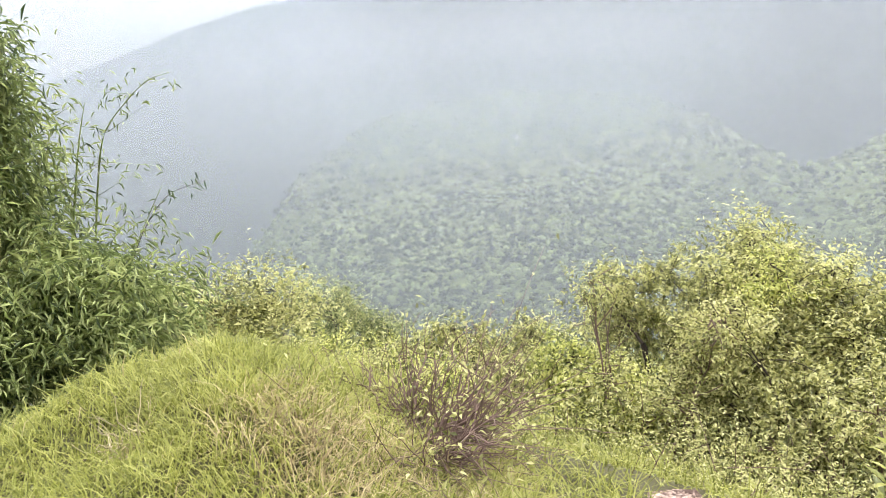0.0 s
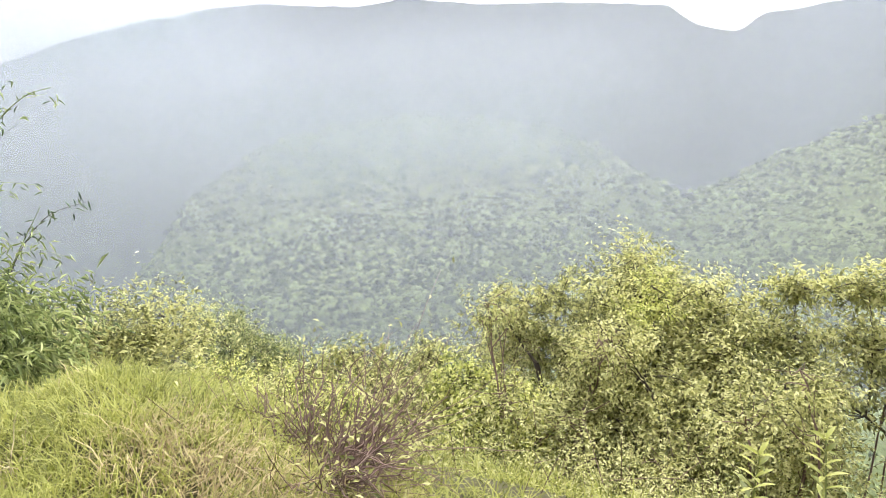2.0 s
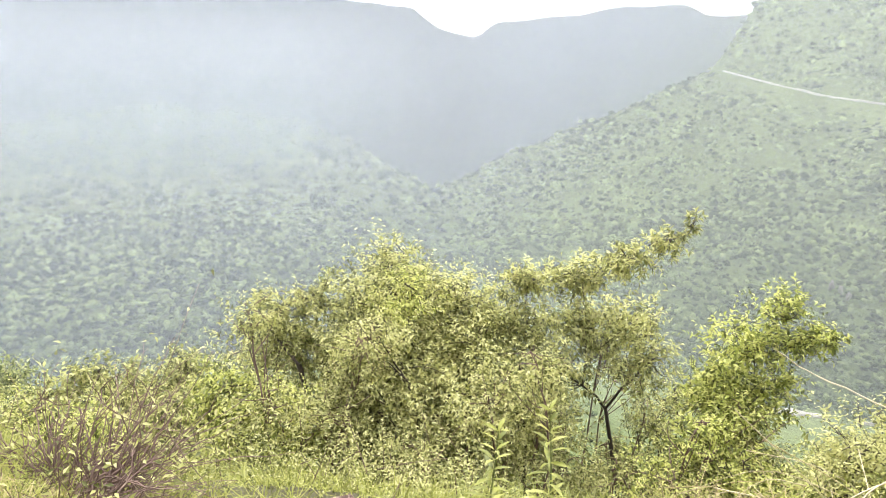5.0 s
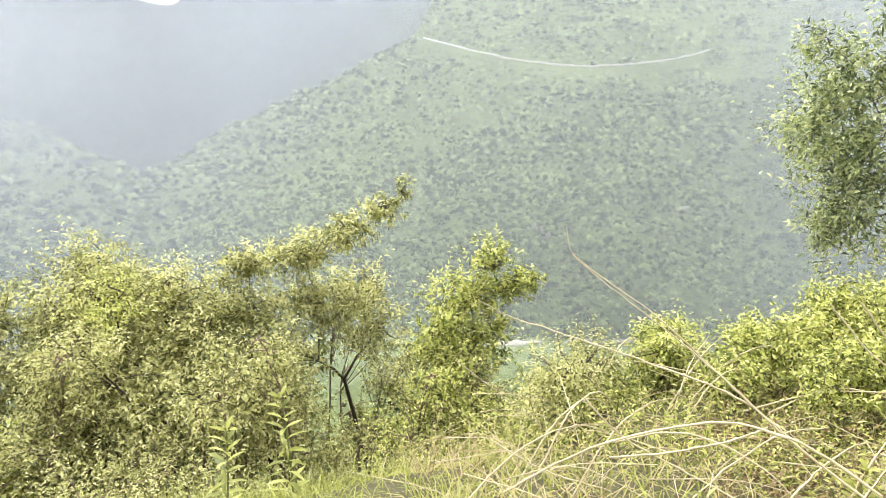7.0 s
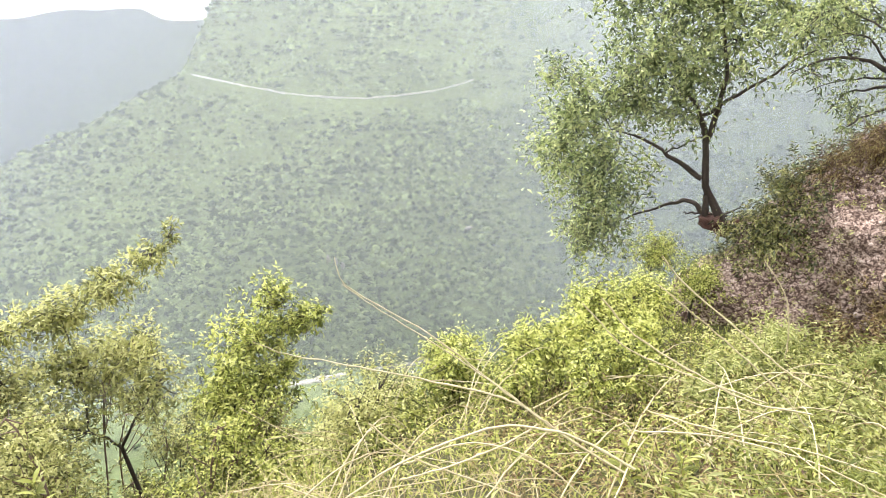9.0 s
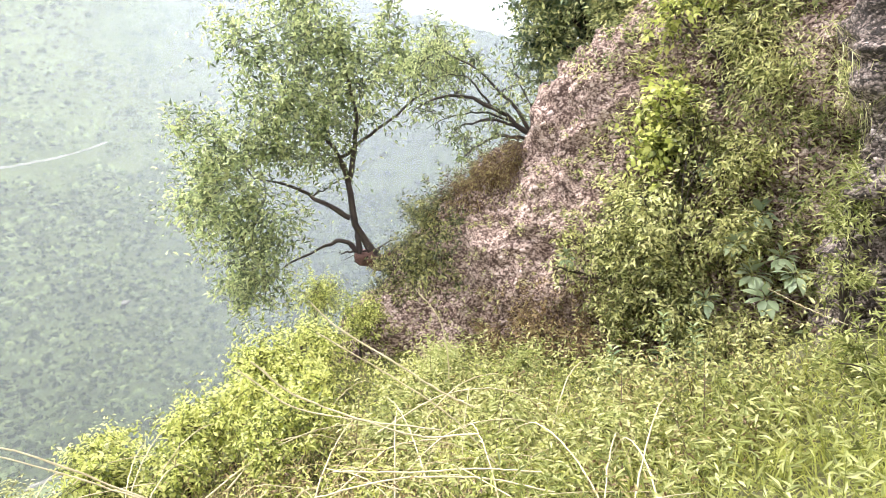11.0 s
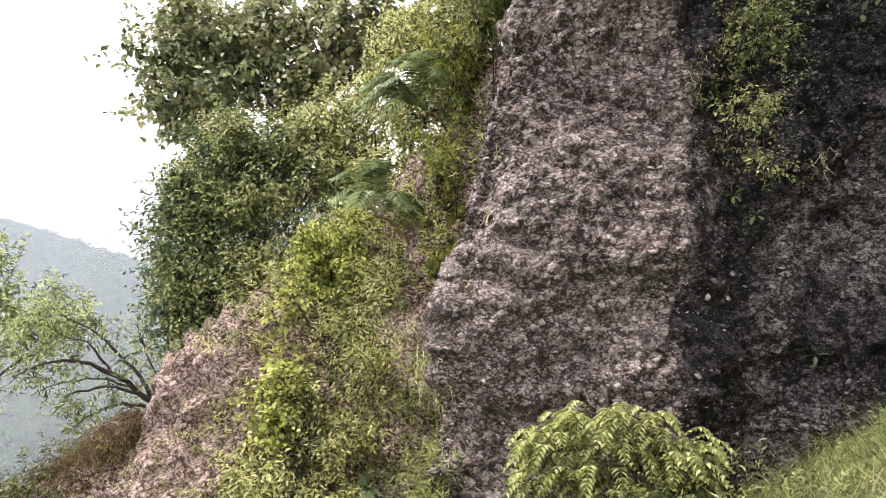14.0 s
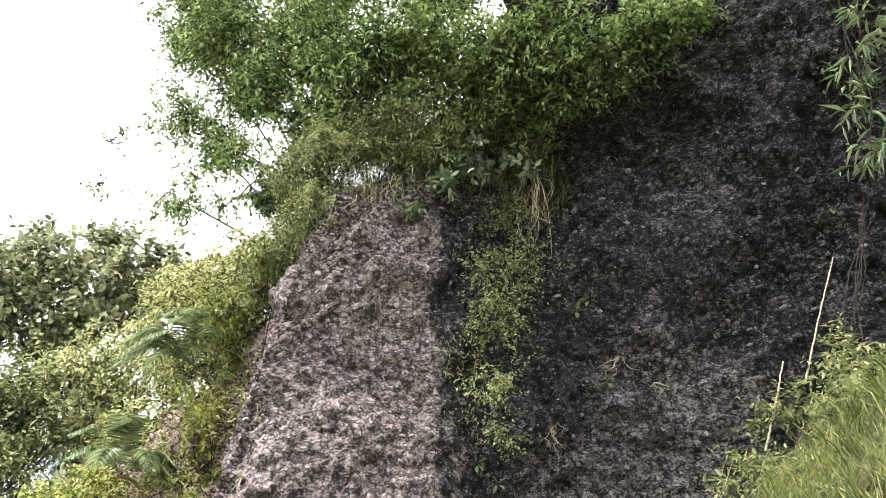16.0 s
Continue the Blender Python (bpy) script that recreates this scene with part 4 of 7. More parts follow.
def stalk(points, r0, r1, label="long dry straw-coloured stalk lying over the grass", name="dry_stalk", mat=None, group="dry stalks"):
    """One long arching stalk, thin tube with nodes."""
    p = curve_points(points, 26)
    p[1:-1] += RNG.normal(0, 0.002, (24, 3))
    s = Soup(4)
    r = np.linspace(r0, r1, 26) * np.where(np.arange(26) % 5 == 2, 1.3, 1.0)
    tube(s, p, r, 6)
    ob = place(name, s.mesh(name, mat or M_STALK, True), label=label, category="stalk", group=group)
    return ob


def weed(name, at, tall, leaf, label, mat, pairs=9, group="", lean=(0.0, 0.0), category="weed", whorl=3, stem_mat=None):
    """An upright herb: one stem with long narrow leaves in whorls, longest low down."""
    root = thing(name, at, label, category, group)
    st = Soup(4)
    way = np.array([lean[0], lean[1], 1.0]) * tall
    pts = np.array(at) + way * np.linspace(0, 1, 8)[:, None] + np.array([0.03, 0.02, 0]) * np.sin(np.linspace(0, 3, 8))[:, None]
    tube(st, pts, np.linspace(0.008, 0.003, 8), 5)
    place("stem", st.mesh("stem", stem_mat or M_GREEN, True), root)
    soup = Soup(3)
    for k in range(pairs):
        s = 0.2 + 0.8 * k / (pairs - 1)
        p = np.array(at) + way * s
        for q in range(whorl):
            a = k * 2.4 + q * 2 * np.pi / whorl + RNG.normal(0, 0.15)
            d = np.array([math.cos(a), math.sin(a), 0.25 + 0.75 * s**2])
            size = leaf[0] * (1.15 - 0.55 * s) * RNG.uniform(0.85, 1.15)
            broad_leaves(soup, [p], [d], size, leaf[1] * RNG.uniform(0.8, 1.2), 0.35, 0.15)
    place("foliage", soup.mesh("foliage", mat, True), root, kind="stuff")
    return root


def rosette(name, at, out, count, leaf, label, mat, group="", category="plant"):
    """Large leaves in a fan that springs from one point of a rock face, away from it."""
    root = thing(name, at, label, category, group)
    out = unit(np.array(out, float))
    for k in range(count):
        soup = Soup(3)
        a = 2 * np.pi * k / count + RNG.normal(0, 0.2)
        side = unit(np.cross(out, [0, 0, 1.0]))
        up = np.cross(side, out)
        d = out * RNG.uniform(0.4, 0.9) + side * math.cos(a) + up * math.sin(a) * 0.9
        p = np.array(at) + unit(d) * leaf[0] * 0.15 - out * 0.02
        broad_leaves(soup, [p], [d], leaf[0] * RNG.uniform(0.75, 1.2), leaf[1] * RNG.uniform(0.8, 1.1), 0.3, 0.2)
        place("leaf", soup.mesh("leaf", mat, True), root)
    return root


def frond(root, at, way, length, pinna, pairs, mat, droop=0.5, taper=True, name="frond", own_rib=True):
    """A fern or palm frond: an arching rib with leaflets in pairs."""
    way = np.array(way, float)
    way = way / np.linalg.norm(way) * length
    mid = np.array(at) + way * 0.55 + [0, 0, length * droop * 0.22]
    end = np.array(at) + way - [0, 0, length * droop * 0.25]
    rib = curve_points([at, mid, end], 14)
    wood = Soup(4)
    tube(wood, rib, np.linspace(0.007, 0.002, 14), 4)
    soup = Soup(3)
    s = np.linspace(0.15, 0.99, pairs)
    p = np.stack([np.interp(s, np.linspace(0, 1, 14), rib[:, q]) for q in range(3)], 1)
    ahead = unit(np.gradient(p, axis=0))
    side = unit(np.cross(ahead, [0, 0, 1.0]))
    size = pinna[0] * (np.sin(np.clip(s * 1.05, 0, 1) * np.pi) ** 0.6 * 0.8 + 0.2 if taper else np.ones(pairs))
    for sign in (-1, 1):
        leaves(soup, p, side * sign + ahead * 0.55 - [0, 0, 0.18], size, pinna[1], 0.2, flat=0.12)
    if not own_rib:
        quads = np.concatenate(wood.f)
        soup.add(np.concatenate(wood.v), np.concatenate([quads[:, [0, 1, 2]], quads[:, [0, 2, 3]]]))
    ob = place(name, soup.mesh(name, mat), root)
    if own_rib:
        place("rib", wood.mesh("rib", mat), ob)
    return ob


def scatter_ground(count, test, x0, x1, y0, y1):
    """Random places on the ledge where test(x, y) holds: (n, 3)."""
    x, y = RNG.uniform(x0, x1, count), RNG.uniform(y0, y1, count)
    ok = test(x, y)
    x, y = x[ok], y[ok]
    return np.stack([x, y, height(x, y) - 0.02], 1)


def grass(name, pts, length, width, mat, label, bend=0.7, lean_way=None, category="grass"):
    n = len(pts)
    a = RNG.uniform(0, 2 * np.pi, n)
    lean = np.stack([np.cos(a), np.sin(a)], 1)
    if lean_way is not None:
        lean = lean * 0.95 + np.array(lean_way)
        lean = lean / np.linalg.norm(lean, axis=1, keepdims=True)
    soup = Soup(4)
    blades(soup, pts, lean, length * RNG.uniform(0.5, 1.25, n), width * RNG.uniform(0.7, 1.3, n), bend * RNG.uniform(0.4, 1.4, n), 2)
    return place(name, soup.mesh(name, mat), label=label, category=category, kind="stuff")


def tufted(pts, tuft, share=0.7):
    """Draws scattered places together into tussocks."""
    c = pts[RNG.integers(0, len(pts), max(4, len(pts) // 45))]
    k = RNG.integers(0, len(c), len(pts))
    q = c[k] + RNG.normal(0, tuft, pts.shape) * [1, 1, 0]
    use = RNG.random(len(pts)) < share
    out = np.where(use[:, None], q, pts)
    out[:, 2] = height(out[:, 0], out[:, 1]) - 0.02
    return out

# ---- the hummock and the slope at the start ----
def on_hummock(x, y):
    return (((x + 1.5) / 2.6) ** 2 + ((y - 3.15) / 1.9) ** 2 < 1 + 0.2 * vnoise(x * 2, y * 2, 3)) & (x < 0.25) & (y > 1.2)


p = scatter_ground(56000, on_hummock, -4.4, 0.6, 1.4, 5.6)
grass("hummock_grass", tufted(p, 0.10, 0.8), 0.20, 0.0085, M_GRASS, "soft bright yellow-green grass covering a hummock", 0.8)
p = scatter_ground(800, on_hummock, -4.2, 0.6, 1.6, 5.4)
grass("dry_grass", tufted(p, 0.1), 0.26, 0.007, M_STRAW, "dry straw blades among the green grass", 0.9)
bare_bush("dry_tuft", ground_point(-1.75, 2.92), "small dry brown weed on the grassy hummock", "weed", 0.13, 0.16, 22, M_STALK, parts=6)
p = np.array(ground_point(-1.66, 2.90)) + RNG.normal(0, 0.1, (160, 3)) * [1, 1, 0]
grass("straw_patch", p, 0.16, 0.012, M_STRAW, "trampled straw-coloured grass patch", 1.5)
bare_bush("red_bush", ground_point(*(-0.36, 3.30)), "tangled leafless bush with reddish-purple twigs", "bush", 0.66, 0.44, 96, M_REDTWIG,
          parts=14, leaf_mat=M_SHRUB, leaf_count=1000)
p = scatter_ground(9000, lambda x, y: ((x + 0.4) / 0.85) ** 2 + ((y - 2.8) / 0.5) ** 2 < 1 + 0.4 * vnoise(x * 4, y * 4, 6), -1.6, 0.6, 2.0, 3.5)
grass("brown_grass", tufted(p, 0.07, 0.7), 0.26, 0.007, M_STRAW, "dry brown grass at the foot of the leafless bush", 1.3)
p = scatter_ground(900, lambda x, y: on_hummock(x, y) & (vnoise(x * 2.3, y * 2.3, 12) > 0.25), -3.6, 0.0, 1.8, 4.6)
p = np.repeat(p, 9, 0) + RNG.normal(0, 0.035, (9 * len(p), 3)) * [1, 1, 0]
grass("hummock_tussocks", p, 0.34, 0.006, M_GRASS, "long fine grass in tussocks on the hummock", 1.0)
stalk([(-1.41, 3.94, -0.10), (-1.26, 3.99, -0.26), (-0.97, 4.06, -0.40), (-0.68, 4.11, -0.50), (-0.46, 4.13, -0.72), (-0.32, 4.14, -1.00)], 0.004, 0.011, "long thorny dark trailing stem", "trailing_stem", M_BARK, "")

leafy("bamboo_clump", "dense green bamboo clump on the slope edge", "bamboo",
      [((-3.62, 5.43, 1.85), (0.26, 0.28, 0.90), 2.2), ((-3.66, 5.39, 0.94), (0.50, 0.55, 0.85), 2.3), ((-3.92, 5.20, 1.36), (0.46, 0.50, 1.80), 2.2),
       ((-3.29, 5.06, 0.21), (0.84, 0.62, 0.62), 2.6), ((-2.75, 5.14, -0.07), (0.54, 0.49, 0.49), 2.6), ((-3.50, 4.70, -0.30), (0.82, 0.49, 0.49), 2.6),
       ((-2.97, 4.80, -0.30), (0.58, 0.42, 0.42), 2.6), ((-3.91, 4.64, 0.14), (0.90, 0.90, 0.90), 2)],
      (0.125, 0.019), M_BAMBOO, M_BAMBOO, 0.04, droop=0.55, per_twig=7, spread=0.35, curl=0.3)
for line, r in (([(-3.30, 5.53, -0.29), (-3.16, 5.59, 0.32), (-3.04, 5.64, 0.86), (-2.91, 5.68, 1.28), (-2.70, 5.77, 1.54), (-2.52, 5.85, 1.69), (-2.35, 5.91, 1.74)], 0.010),
                ([(-3.57, 5.61, -0.30), (-3.34, 5.71, 0.62), (-3.20, 5.78, 1.19), (-3.08, 5.81, 1.55)], 0.014),
                ([(-3.14, 5.62, -0.34), (-2.88, 5.73, 0.25), (-2.58, 5.84, 0.78)], 0.009)):
    culm = thing("bamboo_culm", line[0], "single bamboo culm with sparse narrow leaves", "bamboo", "bamboo culms")
    wood, crown, path_ = Soup(4), Soup(3), curve_points(line, 30)
    tube(wood, path_, np.linspace(r, 0.002, 30) * np.where(np.arange(30) % 4 == 0, 1.35, 1.0), 6)
    for k in range(6, 27, 3):
        for _ in range(2):
            a = RNG.normal(0, 1, 3) * [1, 1, 0.4]
            q = path_[k] + unit(a) * np.linspace(0, RNG.uniform(0.15, 0.5), 5)[:, None] - [0, 0, 0.02]
            tube(wood, q, np.linspace(0.003, 0.001, 5), 3)
            tips = q[RNG.integers(2, 5, 7)] + RNG.normal(0, 0.05, (7, 3))
            leaves(crown, tips, unit(a) * 0.6 + RNG.normal(0, 0.5, (7, 3)) - [0, 0, 0.5], 0.085, 0.014, 0.25)
    place("culm", wood.mesh("culm", M_BAMBOO), culm)
    place("foliage", crown.mesh("foliage", M_BAMBOO), culm, kind="stuff")
twig = thing("bare_twig", (-3.18, 6.58, 0.08), "thin drooping twig with a few dark leaves", "twig")
wood, crown = Soup(4), Soup(3)
q = curve_points([(-3.31, 6.53, -0.08), (-3.13, 6.60, 0.25), (-2.88, 6.70, 0.53), (-2.50, 6.83, 0.63)], 16)
tube(wood, q, np.linspace(0.006, 0.002, 16), 4)
q2 = q[RNG.integers(6, 16, 26)] + RNG.normal(0, 0.06, (26, 3))
leaves(crown, q2, RNG.normal(0, 0.5, (26, 3)) - [0, 0, 0.6], 0.11, 0.02, 0.2)
place("stem", wood.mesh("stem", M_BARK), twig)
place("foliage", crown.mesh("foliage", M_DARK), twig, kind="stuff")

top_ = np.array((1.06, 2.94, -0.51))
base_ = np.array(ground_point(top_[0], top_[1], 0.06))
v0, f0 = BALL2
tall_ = max(top_[2] - base_[2], 0.12)
v = v0 * (1 + 0.2 * RNG.normal(0, 1, (len(v0), 1)).clip(-1.5, 1.5)) * [0.17, 0.13, tall_ / 2.4] + (top_ + base_) / 2 - [0, 0, 0.05]
place("boulder", mesh_from("boulder", v, f0, M_EARTH), label="brown-grey weathered stone half sunk in the grass", category="stone")

SLOPE = "shrubs on the slope"
leafy("shrub", "olive-green bush behind the grassy hummock", "shrub",
      [((-2.60, 6.73, -0.84), (0.60, 0.47, 0.47), 2.4), ((-2.14, 7.08, -0.89), (0.62, 0.45, 0.45), 2.4), ((-2.84, 6.21, -0.79), (0.44, 0.32, 0.32), 2.2), ((-2.21, 6.44, -1.14), (0.70, 0.38, 0.38), 2.2),
       ((-3.67, 6.92, -0.84), (0.65, 0.58, 0.58), 2)], (0.063, 0.026), M_SHRUB, group=SLOPE)
leafy("shrub", "grey-green bush lower on the slope", "shrub",
      [((-2.52, 12.55, -3.29), (0.94, 0.71, 0.71), 2.2), ((-1.82, 12.66, -3.90), (0.94, 0.65, 0.65), 2.2), ((-2.72, 11.49, -3.52), (0.65, 0.54, 0.54), 2)], (0.091, 0.038), M_GREEN, group=SLOPE)
leafy("shrub", "thin twiggy shrub with small pale leaves", "shrub",
      [((-0.83, 5.30, -0.93), (0.41, 0.30, 0.30), 1), ((-1.27, 5.02, -0.86), (0.29, 0.22, 0.22), 0.8)], (0.042, 0.019), M_SHRUB, M_REDTWIG, group=SLOPE)
leafy("shrub", "olive-green bush with a flat leafy top", "shrub",
      [((-0.07, 6.54, -1.20), (0.55, 0.22, 0.22), 2.6), ((0.21, 6.33, -1.41), (0.66, 0.36, 0.36), 2), ((0.72, 6.69, -1.36), (0.44, 0.29, 0.29), 2), ((0.10, 5.34, -1.36), (0.56, 0.36, 0.36), 1.6)],
      (0.059, 0.026), M_SHRUB, group=SLOPE)
leafy("shrub", "bright yellow-green bush on the slope", "shrub",
      [((0.93, 5.44, -1.09), (0.42, 0.32, 0.32), 2.8), ((1.14, 5.19, -1.20), (0.46, 0.36, 0.36), 2.8), ((0.83, 4.85, -1.36), (0.47, 0.38, 0.38), 2.4), ((1.27, 4.74, -1.32), (0.38, 0.33, 0.33), 2.2)],
      (0.059, 0.027), M_YELLOW, group=SLOPE)
leafy("slender_tree", "slender young tree with an open leafy crown", "tree",
      [((1.67, 6.09, -0.56), (0.48, 0.27, 0.27), 1.7), ((1.52, 6.12, -0.83), (0.36, 0.18, 0.18), 1.3), ((1.96, 6.00, -0.50), (0.24, 0.24, 0.24), 1.2)],
      (0.063, 0.024), M_SHRUB, fork=(1.68, 5.77, -1.07), trunk_r=0.03, at=ground_point(*(2.10, 5.52)), group=SLOPE)
leafy("shrub", "tall olive-green shrub with a ragged pointed top", "shrub",
      [((2.88, 6.29, -0.26), (0.46, 0.33, 0.33), 1.5), ((2.70, 6.35, -0.75), (0.59, 0.39, 0.39), 2.2), ((3.21, 6.12, -0.69), (0.59, 0.39, 0.39), 2.2), ((2.45, 6.23, -1.23), (0.70, 0.38, 0.38), 2.4),
       ((2.97, 6.00, -1.22), (0.76, 0.44, 0.44), 2.4), ((2.44, 5.58, -1.58), (0.70, 0.46, 0.46), 2.2)], (0.063, 0.026), M_SHRUB, fork=(2.78, 5.86, -1.89), group=SLOPE)
leafy("shrub", "spreading olive-green shrub on the slope", "shrub",
      [((3.37, 5.57, -0.83), (0.62, 0.37, 0.37), 2.2), ((3.05, 5.28, -1.23), (0.64, 0.41, 0.41), 2.3), ((3.33, 5.03, -0.92), (0.64, 0.41, 0.41), 2.2), ((2.71, 4.47, -1.10), (0.66, 0.36, 0.36), 1.8),
       ((3.35, 4.28, -0.99), (0.58, 0.42, 0.42), 2)], (0.059, 0.025), M_SHRUB, group=SLOPE)
leafy("leaning_tree", "young tree with a leafy branch slanting upwards", "tree",
      [((3.88, 5.05, -0.25), (0.40, 0.18, 0.18), 2.6), ((4.29, 4.73, -0.17), (0.43, 0.20, 0.20), 2.6), ((4.62, 4.44, 0.04), (0.31, 0.20, 0.20), 2.4), ((4.85, 4.21, 0.28), (0.25, 0.15, 0.15), 2.2),
       ((5.00, 4.04, 0.46), (0.14, 0.10, 0.10), 1.8), ((3.89, 5.04, -0.72), (0.43, 0.31, 0.31), 2.2), ((4.36, 4.68, -0.69), (0.49, 0.31, 0.31), 1.9), ((4.83, 4.51, -0.67), (0.38, 0.32, 0.32), 1.6),
       ((4.02, 4.70, -1.13), (0.66, 0.30, 0.30), 1.8), ((4.69, 4.09, -0.93), (0.36, 0.33, 0.33), 1.5)],
      (0.070, 0.026), M_SHRUB, fork=(4.50, 4.42, -1.53), trunk_r=0.026, at=ground_point(*(4.67, 4.11)), group=SLOPE, droop=0.15)
leafy("shrub", "dense olive shrub between two young trees", "shrub",
      [((2.72, 5.84, -0.57), (0.59, 0.39, 0.39), 2.2), ((3.26, 5.57, -0.56), (0.52, 0.33, 0.33), 2.2), ((2.73, 5.38, -0.94), (0.74, 0.37, 0.37), 2.2),
       ((3.36, 5.04, -0.92), (0.49, 0.37, 0.37), 2), ((2.73, 4.70, -1.23), (0.67, 0.34, 0.34), 2)], (0.063, 0.026), M_SHRUB, group=SLOPE)
leafy("young_tree", "young tree with a leafy yellow-green crown", "tree",
      [((5.36, 3.28, -0.14), (0.27, 0.23, 0.23), 1.8), ((5.16, 3.39, -0.53), (0.44, 0.29, 0.29), 2.6), ((5.49, 3.08, -0.41), (0.36, 0.21, 0.21), 2), ((5.61, 2.88, -0.34), (0.17, 0.12, 0.12), 1.8),
       ((4.94, 3.50, -0.94), (0.41, 0.29, 0.29), 2.4), ((5.19, 3.16, -0.92), (0.41, 0.29, 0.29), 2.2), ((4.79, 3.37, -1.44), (0.51, 0.31, 0.31), 2)],
      (0.063, 0.026), M_YELLOW, fork=(5.02, 3.40, -1.40), trunk_r=0.024, at=ground_point(*(5.03, 3.21)), group=SLOPE, droop=0.15)
leafy("undergrowth", "twiggy olive undergrowth with some pinkish stems", "undergrowth",
      [((1.54, 6.11, -1.07), (0.68, 0.37, 0.37), 1.8), ((1.86, 4.98, -1.25), (0.63, 0.32, 0.32), 1.6), ((2.24, 4.17, -1.29), (0.57, 0.24, 0.24), 1.4), ((3.30, 3.99, -1.33), (0.56, 0.30, 0.30), 1.2),
       ((3.85, 3.52, -1.56), (0.46, 0.25, 0.25), 0.9), ((4.26, 3.07, -1.64), (0.46, 0.25, 0.25), 1.2)], (0.052, 0.021), M_SHRUB, M_REDTWIG, group=SLOPE)
leafy("shrub", "yellow-green bush on the valley edge", "shrub",
      [((6.48, 1.87, -0.96), (0.46, 0.23, 0.23), 2.8), ((6.16, 1.56, -1.11), (0.52, 0.29, 0.29), 2.2), ((5.64, 1.82, -1.17), (0.38, 0.24, 0.24), 1.6)], (0.059, 0.025), M_YELLOW, group=SLOPE)
leafy("low_scrub", "low grey-green scrub in the dip below the ledge", "undergrowth",
      [((8.57, 3.82, -3.07), (1.03, 0.43, 0.43), 2), ((7.48, 3.74, -3.10), (0.92, 0.39, 0.39), 2), ((6.01, 2.22, -2.00), (0.82, 0.29, 0.29), 1.6), ((5.96, 1.53, -1.50), (0.62, 0.28, 0.28), 1.6),
       ((4.81, 2.54, -1.80), (0.66, 0.25, 0.25), 1.6)], (0.056, 0.023), M_SHRUB, group=SLOPE)

# bushes that close the band between the trees and the ledge's edge
FILL_AZ = [-14, -6, 4, 12, 20, 30, 42, 50, 58, 66, 72]
FILL_EL = [-23, -26, -26, -22, -18, -18, -18.5, -22, -24, -28, -28]
for k in range(46):
    a = -13 + 84 * (k + RNG.uniform(0, 1)) / 46
    if 33 < a < 46 and k % 3:
        continue
    r = RNG.uniform(4.9, 7.6)
    x, y = r * math.sin(radians(a)), r * math.cos(radians(a))
    foot = np.array(ground_point(x, y))
    top = 1.8 + r * math.tan(radians(np.interp(a, FILL_AZ, FILL_EL) - RNG.uniform(0, 3.5)))
    tall = float(np.clip(top - foot[2], 0.6, 3.4))
    lobes_ = []
    for q in range(5):
        s = 0.25 + 0.7 * (q + RNG.uniform(0, 0.8)) / 5
        wide = RNG.uniform(0.28, 0.52) * (1.15 - 0.4 * s)
        lobes_.append((tuple(foot + [RNG.normal(0, 0.28), RNG.normal(0, 0.28), s * tall]), (wide, wide, wide * 0.8), RNG.uniform(0.75, 1.3)))
    leafy("scrub_bush", ("twiggy olive bush with small leaves on the slope", "yellow-green bush with small leaves on the slope")[k % 4 == 0], "bush", lobes_,
          (0.047, 0.020), M_YELLOW if k % 4 == 0 else M_SHRUB, M_REDTWIG if k % 3 == 0 else M_BARK, 0.022, at=tuple(foot), group="scrub bushes", upright=0.2)

# ---- the ledge below the bank ----
LEDGE = "scrub along the ledge"
leafy("low_scrub", "yellow-green leafy scrub on the ledge edge", "undergrowth",
      [((7.05, 0.49, -0.44), (0.57, 0.29, 0.29), 2.6), ((6.41, 0.67, -0.66), (0.58, 0.29, 0.29), 2.6), ((7.49, 0.16, -0.53), (0.54, 0.34, 0.34), 2.2), ((6.10, -0.02, -0.45), (0.60, 0.27, 0.27), 2.2),
       ((5.54, 0.86, -0.68), (0.46, 0.20, 0.20), 2.2), ((5.92, 1.63, -0.85), (0.39, 0.20, 0.20), 2.4)], (0.063, 0.027), M_YELLOW, group=LEDGE)
leafy("low_scrub", "olive weeds and creepers by the gravel bank", "undergrowth",
      [((8.32, 0.08, -0.75), (0.78, 0.32, 0.32), 2.2), ((9.76, -0.43, -0.82), (0.58, 0.33, 0.33), 1.8), ((10.32, 0.20, -0.61), (0.62, 0.36, 0.36), 1.4), ((7.46, 0.54, -0.77), (0.57, 0.32, 0.32), 2.4),
       ((6.31, 1.04, -0.67), (0.60, 0.22, 0.22), 2.4), ((5.68, 0.23, -0.49), (0.57, 0.21, 0.21), 2.2)], (0.059, 0.023), M_YELLOW, group=LEDGE)
leafy("low_scrub", "pale yellow-green weeds below the bank", "undergrowth",
      [((7.73, -1.29, -0.92), (0.72, 0.26, 0.26), 2.2), ((7.59, -2.20, -0.94), (0.72, 0.26, 0.26), 2.2), ((6.97, -2.93, -0.88), (0.62, 0.28, 0.28), 2), ((5.96, -0.74, -0.67), (0.64, 0.24, 0.24), 1.8),
       ((5.67, -1.63, -0.61), (0.61, 0.24, 0.24), 2), ((5.07, -2.30, -0.52), (0.52, 0.22, 0.22), 2)], (0.084, 0.026), M_FERN, group=LEDGE, upright=0.5)
p = scatter_ground(40000, lambda x, y: (np.hypot(x, y) > 1.9) & (np.hypot(x, y) < 7.0) & (x > 1.2 - 0.2 * y) & (np.degrees(np.arctan2(x, y)) > 108) & (np.degrees(np.arctan2(x, y)) < 150), 0, 7.5, -7, 3.2)
